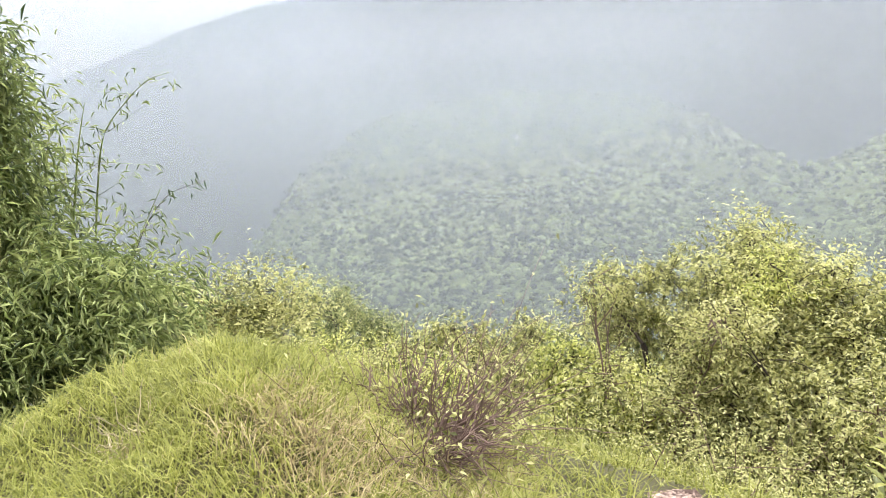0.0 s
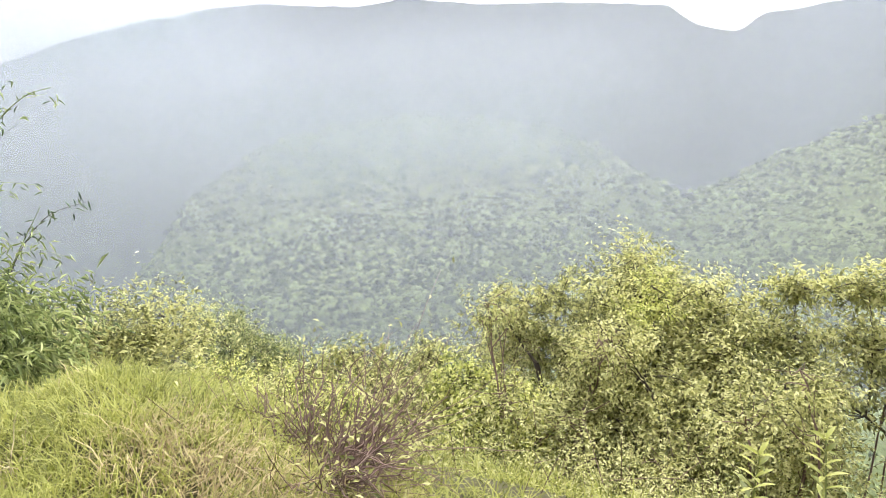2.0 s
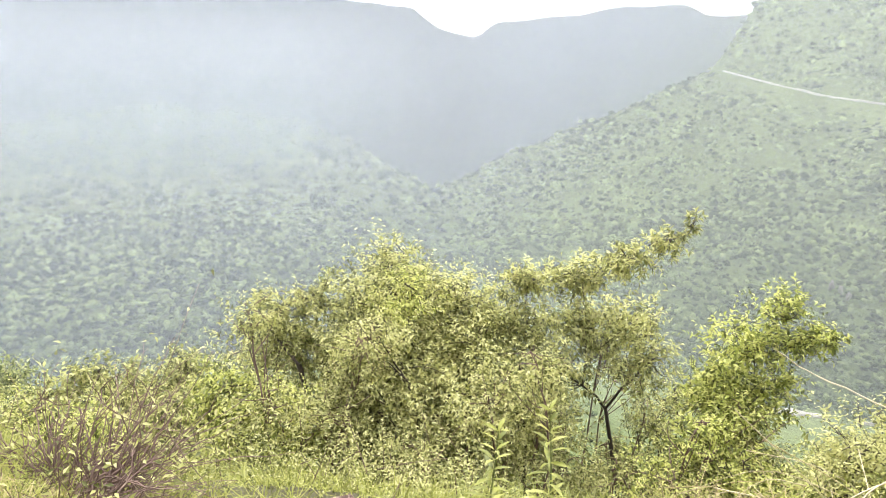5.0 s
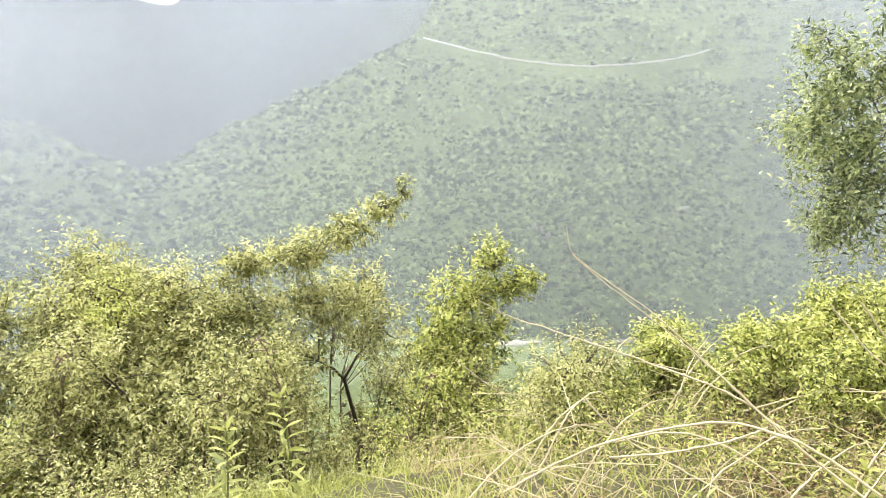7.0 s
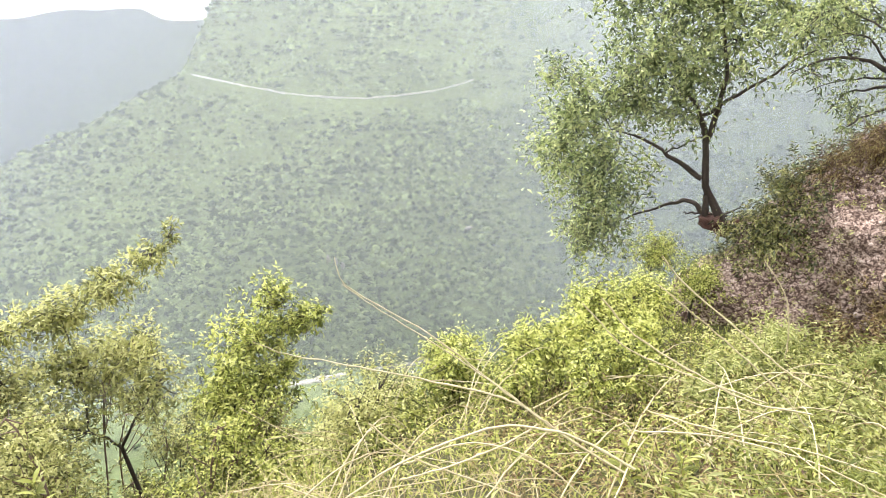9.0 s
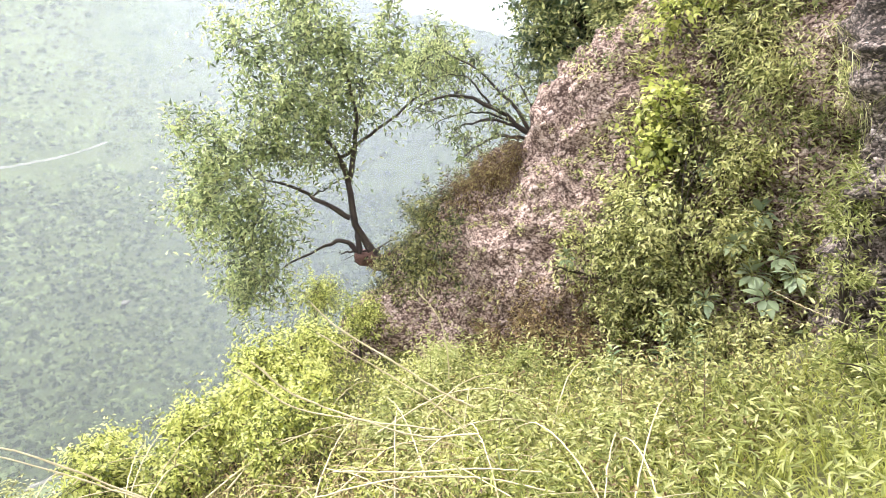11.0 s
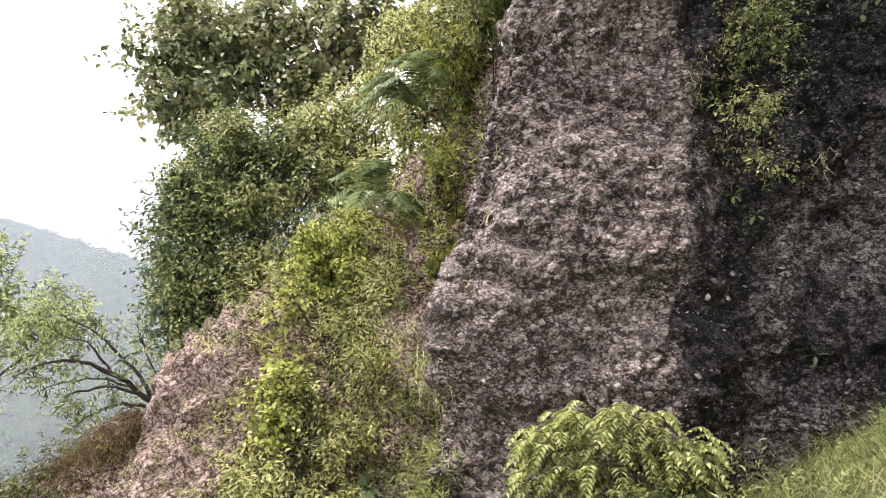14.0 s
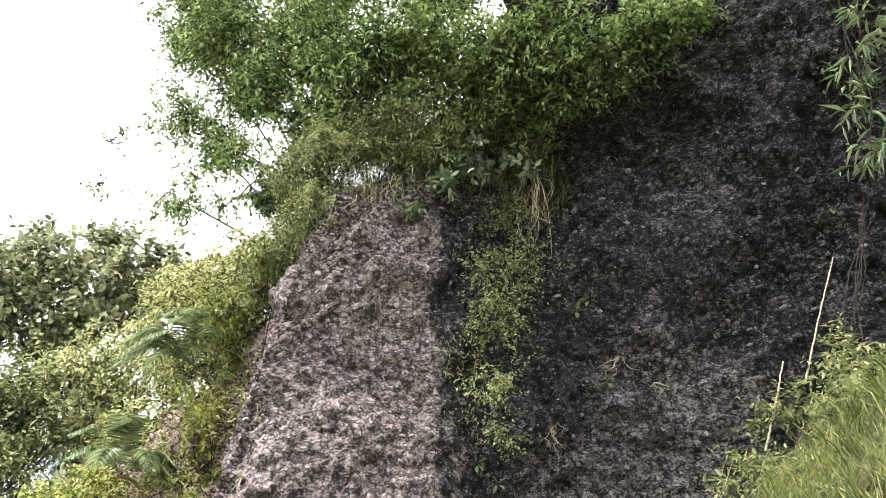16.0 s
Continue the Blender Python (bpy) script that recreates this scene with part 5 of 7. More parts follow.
grass("ledge_grass", tufted(p, 0.12), 0.42, 0.011, M_GRASS, "tall bright green grass on the ledge", 0.75)
p = scatter_ground(16000, lambda x, y: (np.hypot(x, y) > 2.0) & (np.hypot(x, y) < 10.0) & (np.degrees(np.arctan2(x, y)) > 60) & (np.degrees(np.arctan2(x, y)) < 110), 0.8, 10, -4.5, 3.6)
grass("ledge_turf", p, 0.28, 0.012, M_GRASS, "short yellow-green grass between the scrub", 0.9)
p = scatter_ground(9000, lambda x, y: (np.hypot(x, y) > 2.0) & (np.hypot(x, y) < 4.6) & (np.degrees(np.arctan2(x, y)) > 2) & (np.degrees(np.arctan2(x, y)) < 66), 0, 4.6, 0.5, 4.6)
grass("edge_grass", tufted(p, 0.1), 0.26, 0.009, M_GRASS, "green grass along the edge of the ledge", 0.8)
p = scatter_ground(5500, lambda x, y: (np.hypot(x, y) > 2.2) & (np.hypot(x, y) < 7.2) & (np.degrees(np.arctan2(x, y)) > 55) & (np.degrees(np.arctan2(x, y)) < 118), 0.5, 6.5, -3.5, 3)
grass("dry_ledge_grass", tufted(p, 0.15), 0.5, 0.006, M_STRAW, "dry straw-coloured grass on the ledge", 1.1)
p = scatter_ground(26000, lambda x, y: (np.hypot(x, y) > 2.6) & (np.hypot(x, y) < 8.6) & (np.abs(np.degrees(np.arctan2(x, y))) > 140), -1.6, 4.6, -8.8, -1.8)
grass("bank_grass", tufted(p, 0.12), 0.36, 0.010, M_GREEN, "long green grass on the rise by the cliff", 1.0)

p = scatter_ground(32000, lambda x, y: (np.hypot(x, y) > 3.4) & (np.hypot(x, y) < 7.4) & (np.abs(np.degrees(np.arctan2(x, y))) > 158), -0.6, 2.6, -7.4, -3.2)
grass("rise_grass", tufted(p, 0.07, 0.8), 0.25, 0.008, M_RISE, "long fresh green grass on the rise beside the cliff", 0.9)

p = scatter_ground(6500, lambda x, y: (np.hypot(x, y) > 3.4) & (np.hypot(x, y) < 7.4) & (np.abs(np.degrees(np.arctan2(x, y))) > 158) & (vnoise(x * 1.7, y * 1.7, 31) > 0.0), -0.6, 2.6, -7.4, -3.2)
grass("dry_rise_grass", tufted(p, 0.06, 0.85), 0.33, 0.006, M_STRAW, "dry brownish grass tufts on the rise beside the cliff", 1.2)

p = scatter_ground(5000, lambda x, y: np.hypot(x, y) < 3.4, -3.4, 3.4, -3.4, 3.4)
p = np.concatenate([p, scatter_ground(5000, lambda x, y: (np.hypot(x, y) > 3.0) & (np.degrees(np.arctan2(x, y)) < -60), -9, 0, -8, 4)])
grass("trodden_grass", tufted(p, 0.08), 0.09, 0.007, M_GRASS, "short trodden grass on the ledge", 1.2)

WEEDS = (((1.80, 2.44), 0.72), ((2.23, 2.37), 0.68), ((1.62, 2.05), 0.3), ((6.60, -3.32), 0.70),
         ((6.27, -3.55), 0.55), ((6.38, -2.78), 0.55), ((3.32, -3.66), 0.5), ((2.81, -3.88), 0.5),
         ((3.42, -4.14), 0.6), ((2.90, -4.32), 0.5), ((3.73, -0.56), 0.45), ((4.01, -0.23), 0.4))
for k, (xy, tall) in enumerate(WEEDS):
    weed("tall_weed", ground_point(*xy), tall, (0.15, 0.028), "upright herb with whorls of long pale green leaves", M_GRASS if k < 3 or k > 5 else M_PALM,
         10, "tall weeds", (RNG.normal(0, 0.12), RNG.normal(0, 0.12)))

STALKS = [[(3.07, 1.17, 1.08), (3.09, 1.14, 0.95), (3.17, 0.99, 0.82), (3.27, 0.74, 0.66), (3.35, 0.49, 0.46), (3.41, 0.26, 0.28), (3.45, 0.04, 0.12), (3.49, -0.27, -0.04)],
          [(3.00, 1.09, 0.97), (3.09, 0.92, 0.82), (3.20, 0.65, 0.63), (3.27, 0.41, 0.46), (3.32, 0.22, 0.31), (3.35, 0.06, 0.21)],
          [(2.92, 1.59, 0.62), (3.02, 1.45, 0.53), (3.18, 1.19, 0.45), (3.34, 0.83, 0.36), (3.45, 0.50, 0.29), (3.51, 0.28, 0.22)],
          [(2.61, 1.16, -0.22), (2.70, 1.02, -0.09), (2.79, 0.84, 0.07), (2.89, 0.61, 0.22), (2.97, 0.38, 0.33), (3.01, 0.23, 0.38), (3.04, 0.07, 0.38), (3.06, -0.06, 0.36), (3.08, -0.22, 0.30), (3.09, -0.35, 0.24)],
          [(2.94, 0.76, -0.00), (3.03, 0.51, 0.09), (3.10, 0.26, 0.23), (3.14, 0.12, 0.34)], [(3.14, 1.04, 0.15), (3.23, 0.83, -0.05), (3.34, 0.55, -0.18), (3.41, 0.26, -0.27)],
          [(3.07, 1.56, -0.32), (3.23, 1.29, -0.48), (3.41, 0.93, -0.56)], [(3.69, -0.06, 0.83), (3.71, -0.25, 0.64), (3.73, -0.54, 0.48), (3.72, -0.83, 0.37), (3.69, -1.11, 0.37)],
          [(3.92, -0.33, 1.03), (3.93, -0.45, 0.89), (3.92, -0.72, 0.69), (3.91, -0.97, 0.50), (3.89, -1.12, 0.42)], [(5.75, -0.95, 0.58), (5.74, -1.11, 0.35), (5.73, -1.17, 0.11), (5.73, -1.18, -0.17)],
          [(4.74, -0.27, 0.61), (4.76, -0.67, 0.31), (4.74, -1.05, 0.01), (4.72, -1.26, -0.24), (4.69, -1.44, -0.48)], [(4.47, 0.17, 0.51), (4.52, -0.12, 0.23), (4.56, -0.51, 0.09), (4.54, -0.99, -0.01)],
          [(4.15, -0.35, -0.01), (4.16, -0.76, -0.06), (4.12, -1.17, -0.06), (4.06, -1.51, -0.08)], [(4.04, -0.26, -0.09), (4.06, -0.69, -0.04), (4.02, -1.16, -0.06), (3.94, -1.55, -0.14)],
          [(4.97, -4.15, 1.08), (4.84, -4.32, 0.97), (4.71, -4.49, 0.81), (4.64, -4.58, 0.55)], [(5.83, -3.87, 0.35), (5.71, -4.09, 0.22), (5.53, -4.38, 0.09)]]
for k, line in enumerate(STALKS):
    stalk(line, 0.002 if k < 3 else 0.0045, 0.006 if k in (0, 2, 3) else 0.0045)
for k in range(34):
    a, dist = radians(RNG.uniform(66, 122)), RNG.uniform(3.0, 6.6)
    x, y = dist * math.sin(a), dist * math.cos(a)
    c = np.array([x, y, float(height(x, y)) + RNG.uniform(0.3, 0.55)])
    turn = RNG.uniform(-0.9, 0.9) + math.atan2(-0.6, 0.8)
    w = np.array([math.cos(turn), math.sin(turn), RNG.normal(0, 0.12)]) * RNG.uniform(0.4, 0.95)
    stalk([c - w - [0, 0, 0.25], c - w * 0.3 + [0, 0, 0.05], c + w * 0.4 + [0, 0, 0.08], c + w - [0, 0, RNG.uniform(0.0, 0.2)]], 0.006, 0.0025)
tangle = thing("straw_tangle", ground_point(3.4, 0.6), "tangle of fallen dry stalks on the ledge", "straw")
for k in range(120):
    a, r = radians(RNG.uniform(58, 112)), RNG.uniform(2.4, 5.4)
    x, y = r * math.sin(a), r * math.cos(a)
    c = np.array([x, y, float(height(x, y)) + RNG.uniform(0.05, 0.38)])
    w = unit(RNG.normal(0, 1, 3) * [1, 1, 0.28]) * RNG.uniform(0.25, 0.8)
    q = curve_points([c - w, c + [0, 0, RNG.uniform(0, 0.15)], c + w - [0, 0, 0.08]], 8)
    one = Soup(4)
    tube(one, q, np.linspace(0.0036, 0.0015, 8), 4)
    place("stalk", one.mesh("stalk", M_STALK if k % 2 else M_STRAW), tangle)

def leaf_cover(name, pts, leaf, mat, label, rise=0.25, clump=0.3, per=10):
    """Low leafy growth that hugs a slope: clumps of upright leafy shoots."""
    crown, wood = Soup(3), Soup(4)
    n = len(pts) // per
    c = pts[RNG.integers(0, len(pts), max(6, n // 9))]
    q = c[RNG.integers(0, len(c), n)] + RNG.normal(0, clump, (n, 3)) * [1, 1, 0.25]
    way = RNG.normal(0, 0.55, (n, 3)) + [0, 0, 0.9]
    shoots(crown, wood, q, way, (rise * 1.7 + 1.5 * leaf[0]) * RNG.uniform(0.5, 1.3, n), per, leaf, 0.15, wood_every=8)
    ob = thing(name, tuple(pts[0]), label, "undergrowth", kind="stuff")
    place("foliage", crown.mesh("foliage", mat), ob, kind="stuff")
    place("twig_spray", wood.mesh("twig_spray", M_REDTWIG if mat is M_SHRUB else mat), ob, kind="stuff")


def slope_places(count, az0, az1, r0, r1):
    a, r = np.radians(RNG.uniform(az0, az1, count)), np.exp(RNG.uniform(np.log(r0), np.log(r1), count))
    x, y = r * np.sin(a), r * np.cos(a)
    return np.stack([x, y, height(x, y)], 1)


leaf_cover("slope_undergrowth", slope_places(46000, -30, 75, 6.0, 15), (0.085, 0.034), M_SHRUB, "olive undergrowth covering the slope below the ledge", 0.45, 0.4)
leaf_cover("lower_undergrowth", slope_places(20000, -35, 80, 11, 45), (0.28, 0.12), M_GREEN, "green bushes lower down the slope", 0.6, 0.9)
leaf_cover("edge_undergrowth", slope_places(20000, 4, 37, 3.6, 6.5), (0.036, 0.015), M_SHRUB, "twiggy olive growth along the ledge edge", 0.26, 0.25)
leaf_cover("ledge_weeds", slope_places(12000, 100, 152, 2.6, 9.0), (0.105, 0.019), M_FERN, "bright lance-leaved weeds among the grass", 0.24, 0.2, 8)
leaf_cover("ledge_undergrowth", slope_places(22000, 58, 112, 4.2, 9.6), (0.055, 0.018), M_YELLOW, "yellow-green leafy weeds covering the ledge", 0.18, 0.24)
leaf_cover("foot_undergrowth", slope_places(12000, 96, 128, 5.2, 9.2), (0.075, 0.026), M_SHRUB, "olive scrub at the foot of the bank", 0.26, 0.25)
leaf_cover("rise_weeds", slope_places(6000, 140, 178, 4.6, 8.4), (0.045, 0.018), M_GREEN, "leafy green weeds on the rise by the cliff", 0.10, 0.2, 8)
leaf_cover("brown_weeds", slope_places(7000, 84, 126, 3.6, 8.4), (0.055, 0.018), M_RUST, "rusty brown weeds among the green", 0.24, 0.2, 8)
hill = bank_grid[62:, 30:].reshape(-1, 3)
leaf_cover("hill_undergrowth", hill[RNG.integers(0, len(hill), 17000)], (0.091, 0.038), M_GREEN, "green undergrowth covering the hillside", 0.14, 0.3)
side_ = bank_grid[6:66, 84:].reshape(-1, 3)
leaf_cover("bank_undergrowth", side_[RNG.integers(0, len(side_), 15000)], (0.084, 0.025), M_SHRUB, "olive-green growth on the bank beside the cliff", 0.14, 0.2)
leaf_cover("bank_creeper", side_[RNG.integers(0, len(side_), 9000)], (0.07, 0.032), M_GREEN, "green creeper on the bank beside the cliff", 0.10, 0.16)
low_ = bank_grid[3:44, 18:100].reshape(-1, 3)
leaf_cover("bank_weeds", low_[RNG.integers(0, len(low_), 10000)], (0.045, 0.02), M_SHRUB, "sparse small weeds on the gravel", 0.03, 0.16, 6)
rust_ = bank_grid[2:20, 62:112].reshape(-1, 3)
leaf_cover("rusty_creeper", rust_[RNG.integers(0, len(rust_), 9000)], (0.05, 0.024), M_RUST, "orange-brown low creeper at the bank foot", 0.07, 0.15, 8)

# ---- the gravel bank and its trees ----
BANKS = "plants on the bank"
tree = leafy("ridge_tree", "small leaning tree with fine willow-like leaves", "tree",
      [((11.42, 1.05, 3.00), (0.60, 0.60, 0.60), 1.3), ((11.53, 0.16, 3.07), (0.80, 0.60, 0.60), 1.4), ((11.49, 0.57, 2.18), (1.00, 0.70, 0.70), 1.7), ((11.56, -0.62, 2.30), (0.90, 0.70, 0.70), 1.3),
       ((11.34, 1.52, 1.48), (0.70, 0.60, 0.60), 1.7), ((11.29, 1.75, 0.73), (0.75, 0.70, 0.70), 2), ((11.41, 1.15, 0.25), (0.80, 0.80, 0.80), 2), ((11.39, 1.24, -0.64), (0.60, 0.60, 0.60), 1.9),
       ((11.53, -1.49, 2.43), (0.70, 0.50, 0.50), 1.1), ((11.55, -0.32, 2.81), (0.70, 0.50, 0.50), 1.3), ((11.55, -1.09, 2.86), (0.60, 0.45, 0.45), 1.2), ((11.54, -0.08, 1.90), (0.70, 0.50, 0.50), 1.4), ((11.46, 0.80, 1.43), (0.60, 0.50, 0.50), 1.3), ((11.92, 0.30, 3.85), (1.14, 0.62, 0.62), 1.2), ((11.29, -1.91, 2.69), (0.49, 0.39, 0.39), 1), ((11.53, 0.13, 1.31), (0.80, 0.60, 0.60), 0.9), ((11.25, 1.94, 1.87), (0.45, 0.25, 0.25), 0.8), ((11.55, -1.12, 3.35), (0.30, 0.30, 0.60), 0.8)],
      (0.108, 0.043), M_WILLOW, at=(11.56, -0.69, -0.46), trunk_r=0.05, droop=0.12, per_twig=9,
      limbs=(([(11.56, -0.77, -0.47), (11.56, -0.64, -0.34), (11.55, -0.36, 0.23), (11.55, -0.33, 0.72), (11.55, -0.23, 1.12), (11.54, -0.05, 1.48), (11.51, 0.34, 1.76)], 0.075, 0.02),
             ([(11.56, -0.43, -0.38), (11.56, -0.41, -0.15), (11.56, -0.39, 0.17), (11.55, -0.34, 0.49)], 0.05, 0.04),
             ([(11.55, -0.31, 0.80), (11.56, -0.47, 1.37), (11.56, -0.51, 1.88), (11.56, -0.40, 2.47), (11.55, -0.34, 3.05)], 0.045, 0.014),
             ([(11.55, -0.31, 0.26), (11.54, -0.06, 0.44), (11.52, 0.25, 0.63), (11.49, 0.60, 0.84), (11.42, 1.09, 0.97)], 0.045, 0.012),
             ([(11.56, -0.40, -0.28), (11.55, -0.17, -0.10), (11.53, 0.17, -0.18), (11.46, 0.80, -0.47)], 0.045, 0.012),
             ([(11.56, -0.38, -0.28), (11.54, -0.09, -0.29)], 0.02, 0.01),
             ([(11.52, 0.25, 0.63), (11.54, -0.09, 0.82), (11.55, -0.36, 0.92)], 0.015, 0.01),
             ([(11.55, -0.20, 1.21), (11.56, -0.75, 1.57), (11.53, -1.38, 2.01), (11.49, -1.92, 2.33)], 0.03, 0.008)))
clod = Soup(3)
v0, f0 = BALL2
for q, size in (((11.56, -0.54, -0.39), 0.17), ((11.56, -0.76, -0.47), 0.19), ((11.35, -0.98, -0.33), 0.16), ((11.15, -1.10, -0.52), 0.24), ((10.94, -1.30, -0.62), 0.28)):
    clod.add(v0 * (1 + 0.3 * RNG.normal(0, 1, (len(v0), 1)).clip(-1.5, 1.5)) * [size * 1.1, size * 1.1, size * 0.6] + np.array(q), f0)
place("root_clod", clod.mesh("root_clod", M_RUSTEARTH), tree, "clod of red-brown earth held by roots")
roots_ = Soup(4)
for k in range(14):
    a = np.array((11.51, -0.73, -0.39)) + RNG.normal(0, 0.16, 3) * [1, 1, 0.4]
    b = a + RNG.normal(0, 0.25, 3) * [1, 1, 0.7] - [0, 0, 0.03]
    tube(roots_, curve_points([a, (a + b) / 2 + RNG.normal(0, 0.05, 3), b], 6), np.linspace(0.018, 0.004, 6), 4)
place("root_tangle", roots_.mesh("root_tangle", M_BARK), tree, kind="stuff")
leafy("arching_bush", "arching bush of bare grey branches with sparse drooping leaves", "bush",
      [((10.62, -1.58, 2.60), (0.47, 0.37, 0.37), 1), ((10.59, -1.92, 2.11), (0.56, 0.47, 0.47), 0.5), ((10.56, -2.25, 2.57), (0.47, 0.37, 0.37), 0.55), ((10.62, -1.53, 1.89), (0.37, 0.28, 0.28), 0.5),
       ((10.48, -2.02, 1.47), (0.42, 0.37, 0.37), 0.6), ((10.39, -2.68, 2.15), (0.37, 0.37, 0.46), 0.4), ((10.43, -2.42, 1.68), (0.37, 0.28, 0.28), 0.3), ((10.71, -1.68, 2.99), (0.38, 0.28, 0.28), 0.7)],
      (0.080, 0.028), M_WILLOW, at=on_rock((10.24, -2.97, 1.45)), trunk_r=0.04, droop=0.3, group=BANKS,
      limbs=(([(10.33, -3.02, 1.40), (10.37, -2.80, 1.60), (10.43, -2.43, 1.88), (10.48, -2.02, 2.04), (10.51, -1.61, 2.03), (10.53, -1.30, 1.87)], 0.045, 0.008),
             ([(10.34, -2.99, 1.45), (10.38, -2.74, 1.87), (10.43, -2.45, 2.20), (10.47, -2.16, 2.45), (10.50, -1.80, 2.66)], 0.03, 0.006),
             ([(10.35, -2.95, 1.44), (10.41, -2.56, 1.47), (10.47, -2.17, 1.34), (10.49, -1.92, 1.12)], 0.028, 0.006),
             ([(10.37, -2.84, 1.58), (10.43, -2.42, 1.71), (10.48, -1.99, 1.63), (10.51, -1.75, 1.37)], 0.025, 0.006),
             ([(10.23, -3.01, 1.48), (10.24, -2.95, 1.82), (10.27, -2.78, 2.23), (10.29, -2.68, 2.55)], 0.02, 0.005),
             ([(10.50, -2.67, 1.70), (10.55, -2.28, 1.81), (10.59, -1.90, 1.79), (10.62, -1.51, 1.62)], 0.018, 0.005),
             ([(10.53, -2.44, 1.88), (10.57, -2.16, 2.26), (10.59, -1.93, 2.35), (10.62, -1.56, 2.28)], 0.016, 0.005)))
leafy("creeper", "dense dark green creeper hanging over the bank edge", "creeper",
      [((10.74, -1.20, -0.56), (0.55, 0.55, 0.55), 3), ((10.45, -1.42, -0.10), (0.70, 0.58, 0.52), 3.6), ((10.32, -1.75, 0.34), (0.64, 0.54, 0.48), 3.4), ((10.10, -1.69, -0.19), (0.58, 0.47, 0.47), 2.6),
       ((10.55, -1.01, -0.80), (0.54, 0.36, 0.36), 2.4), ((10.62, -1.53, 0.38), (0.49, 0.43, 0.43), 1.6)], (0.08, 0.032), M_CREEPER, M_REDTWIG, at=on_rock((10.69, -1.81, 0.01)), group=BANKS)
leafy("dead_fern", "rust-brown dead fern on the bank edge", "fern",
      [((10.22, -2.02, 0.66), (0.50, 0.40, 0.32), 2.8), ((10.08, -2.36, 1.02), (0.46, 0.34, 0.28), 2.8), ((10.08, -2.70, 1.30), (0.34, 0.28, 0.22), 1.2), ((9.98, -2.12, 0.25), (0.34, 0.28, 0.24), 0.8)], (0.09, 0.014), M_RUST, M_REDTWIG,
      at=on_rock((10.42, -2.30, 0.78)), group=BANKS, droop=0.5)
leafy("dark_bush", "dark green dense bush at the head of the bank", "bush",
      [((11.06, -3.43, 4.36), (0.70, 0.70, 0.70), 2.6), ((10.88, -4.12, 4.69), (0.90, 0.80, 0.80), 2.6), ((10.66, -3.38, 3.46), (0.67, 0.67, 0.67), 2.6), ((10.30, -3.97, 3.42), (0.75, 0.75, 0.75), 2.4),
       ((10.49, -3.22, 2.78), (0.57, 0.42, 0.42), 2.6), ((11.35, -3.91, 5.32), (0.83, 0.62, 0.62), 2.4), ((10.47, -4.72, 4.80), (0.68, 0.68, 0.78), 2.2)], (0.10, 0.055), M_DARK,
      at=on_rock((9.95, -3.74, 2.66)), trunk_r=0.07, group=BANKS, broad=False)
leafy("yellow_shrub", "yellow-green leafy shrub on the bank", "shrub",
      [((8.24, -4.37, 3.51), (0.47, 0.35, 0.35), 2.2), ((8.23, -4.41, 2.96), (0.47, 0.39, 0.39), 1.8), ((8.04, -4.81, 3.62), (0.39, 0.39, 0.47), 1.6)], (0.077, 0.038), M_YELLOW,
      at=on_rock((7.97, -4.50, 1.78)), fork=(7.87, -4.47, 2.39), trunk_r=0.05, group=BANKS)
leafy("yellow_shrub", "shrub with round yellow and green leaves", "shrub",
      [((8.03, -3.82, 1.42), (0.45, 0.33, 0.33), 2.4), ((8.07, -4.00, 1.95), (0.45, 0.34, 0.34), 1.6), ((8.35, -3.85, 1.75), (0.28, 0.18, 0.18), 1.2)], (0.077, 0.061), M_YELLOW,
      at=on_rock((7.92, -4.11, 1.01)), group=BANKS, broad=True)
leafy("green_shrub", "green leafy shrub growing on the bank", "shrub",
      [((7.82, -4.10, 1.55), (0.33, 0.33, 0.37), 1.8), ((7.88, -3.66, 0.73), (0.58, 0.40, 0.40), 2.4), ((7.95, -3.35, 0.20), (0.48, 0.30, 0.30), 1.4), ((7.63, -3.74, 0.17), (0.49, 0.42, 0.42), 2.4),
       ((8.32, -2.86, 0.01), (0.30, 0.18, 0.18), 0.9), ((7.39, -3.83, -0.29), (0.41, 0.41, 0.41), 2.4)], (0.084, 0.034), M_HILL, at=on_rock((7.65, -3.71, -0.61)), group=BANKS)
leafy("green_shrub", "olive leafy scrub spreading over the gravel", "shrub",
      [((8.25, -3.50, 0.89), (0.40, 0.30, 0.30), 1.0), ((8.45, -3.02, 0.30), (0.42, 0.26, 0.22), 0.8), ((7.95, -3.46, 0.41), (0.51, 0.36, 0.36), 2.2), ((7.31, -4.25, 0.56), (0.49, 0.42, 0.42), 2.2),
       ((7.43, -4.48, 1.29), (0.43, 0.43, 0.50), 2), ((7.11, -3.97, -0.49), (0.40, 0.34, 0.34), 2.2), ((7.86, -3.39, -0.42), (0.43, 0.36, 0.36), 2), ((6.72, -4.31, -0.43), (0.39, 0.33, 0.33), 1.8)], (0.075, 0.03), M_SHRUB,
      at=on_rock((8.14, -3.50, -0.04)), group=BANKS)
leafy("ground_creeper", "low orange-tinged creeper at the bank foot", "creeper",
      [((8.58, -2.60, -0.78), (0.61, 0.30, 0.30), 2), ((8.07, -3.02, -0.89), (0.58, 0.29, 0.29), 2), ((8.87, -2.03, -1.05), (0.47, 0.23, 0.23), 1.6)], (0.056, 0.027), M_RUST, M_REDTWIG,
      at=on_rock((8.33, -2.80, -1.08)), group=BANKS)
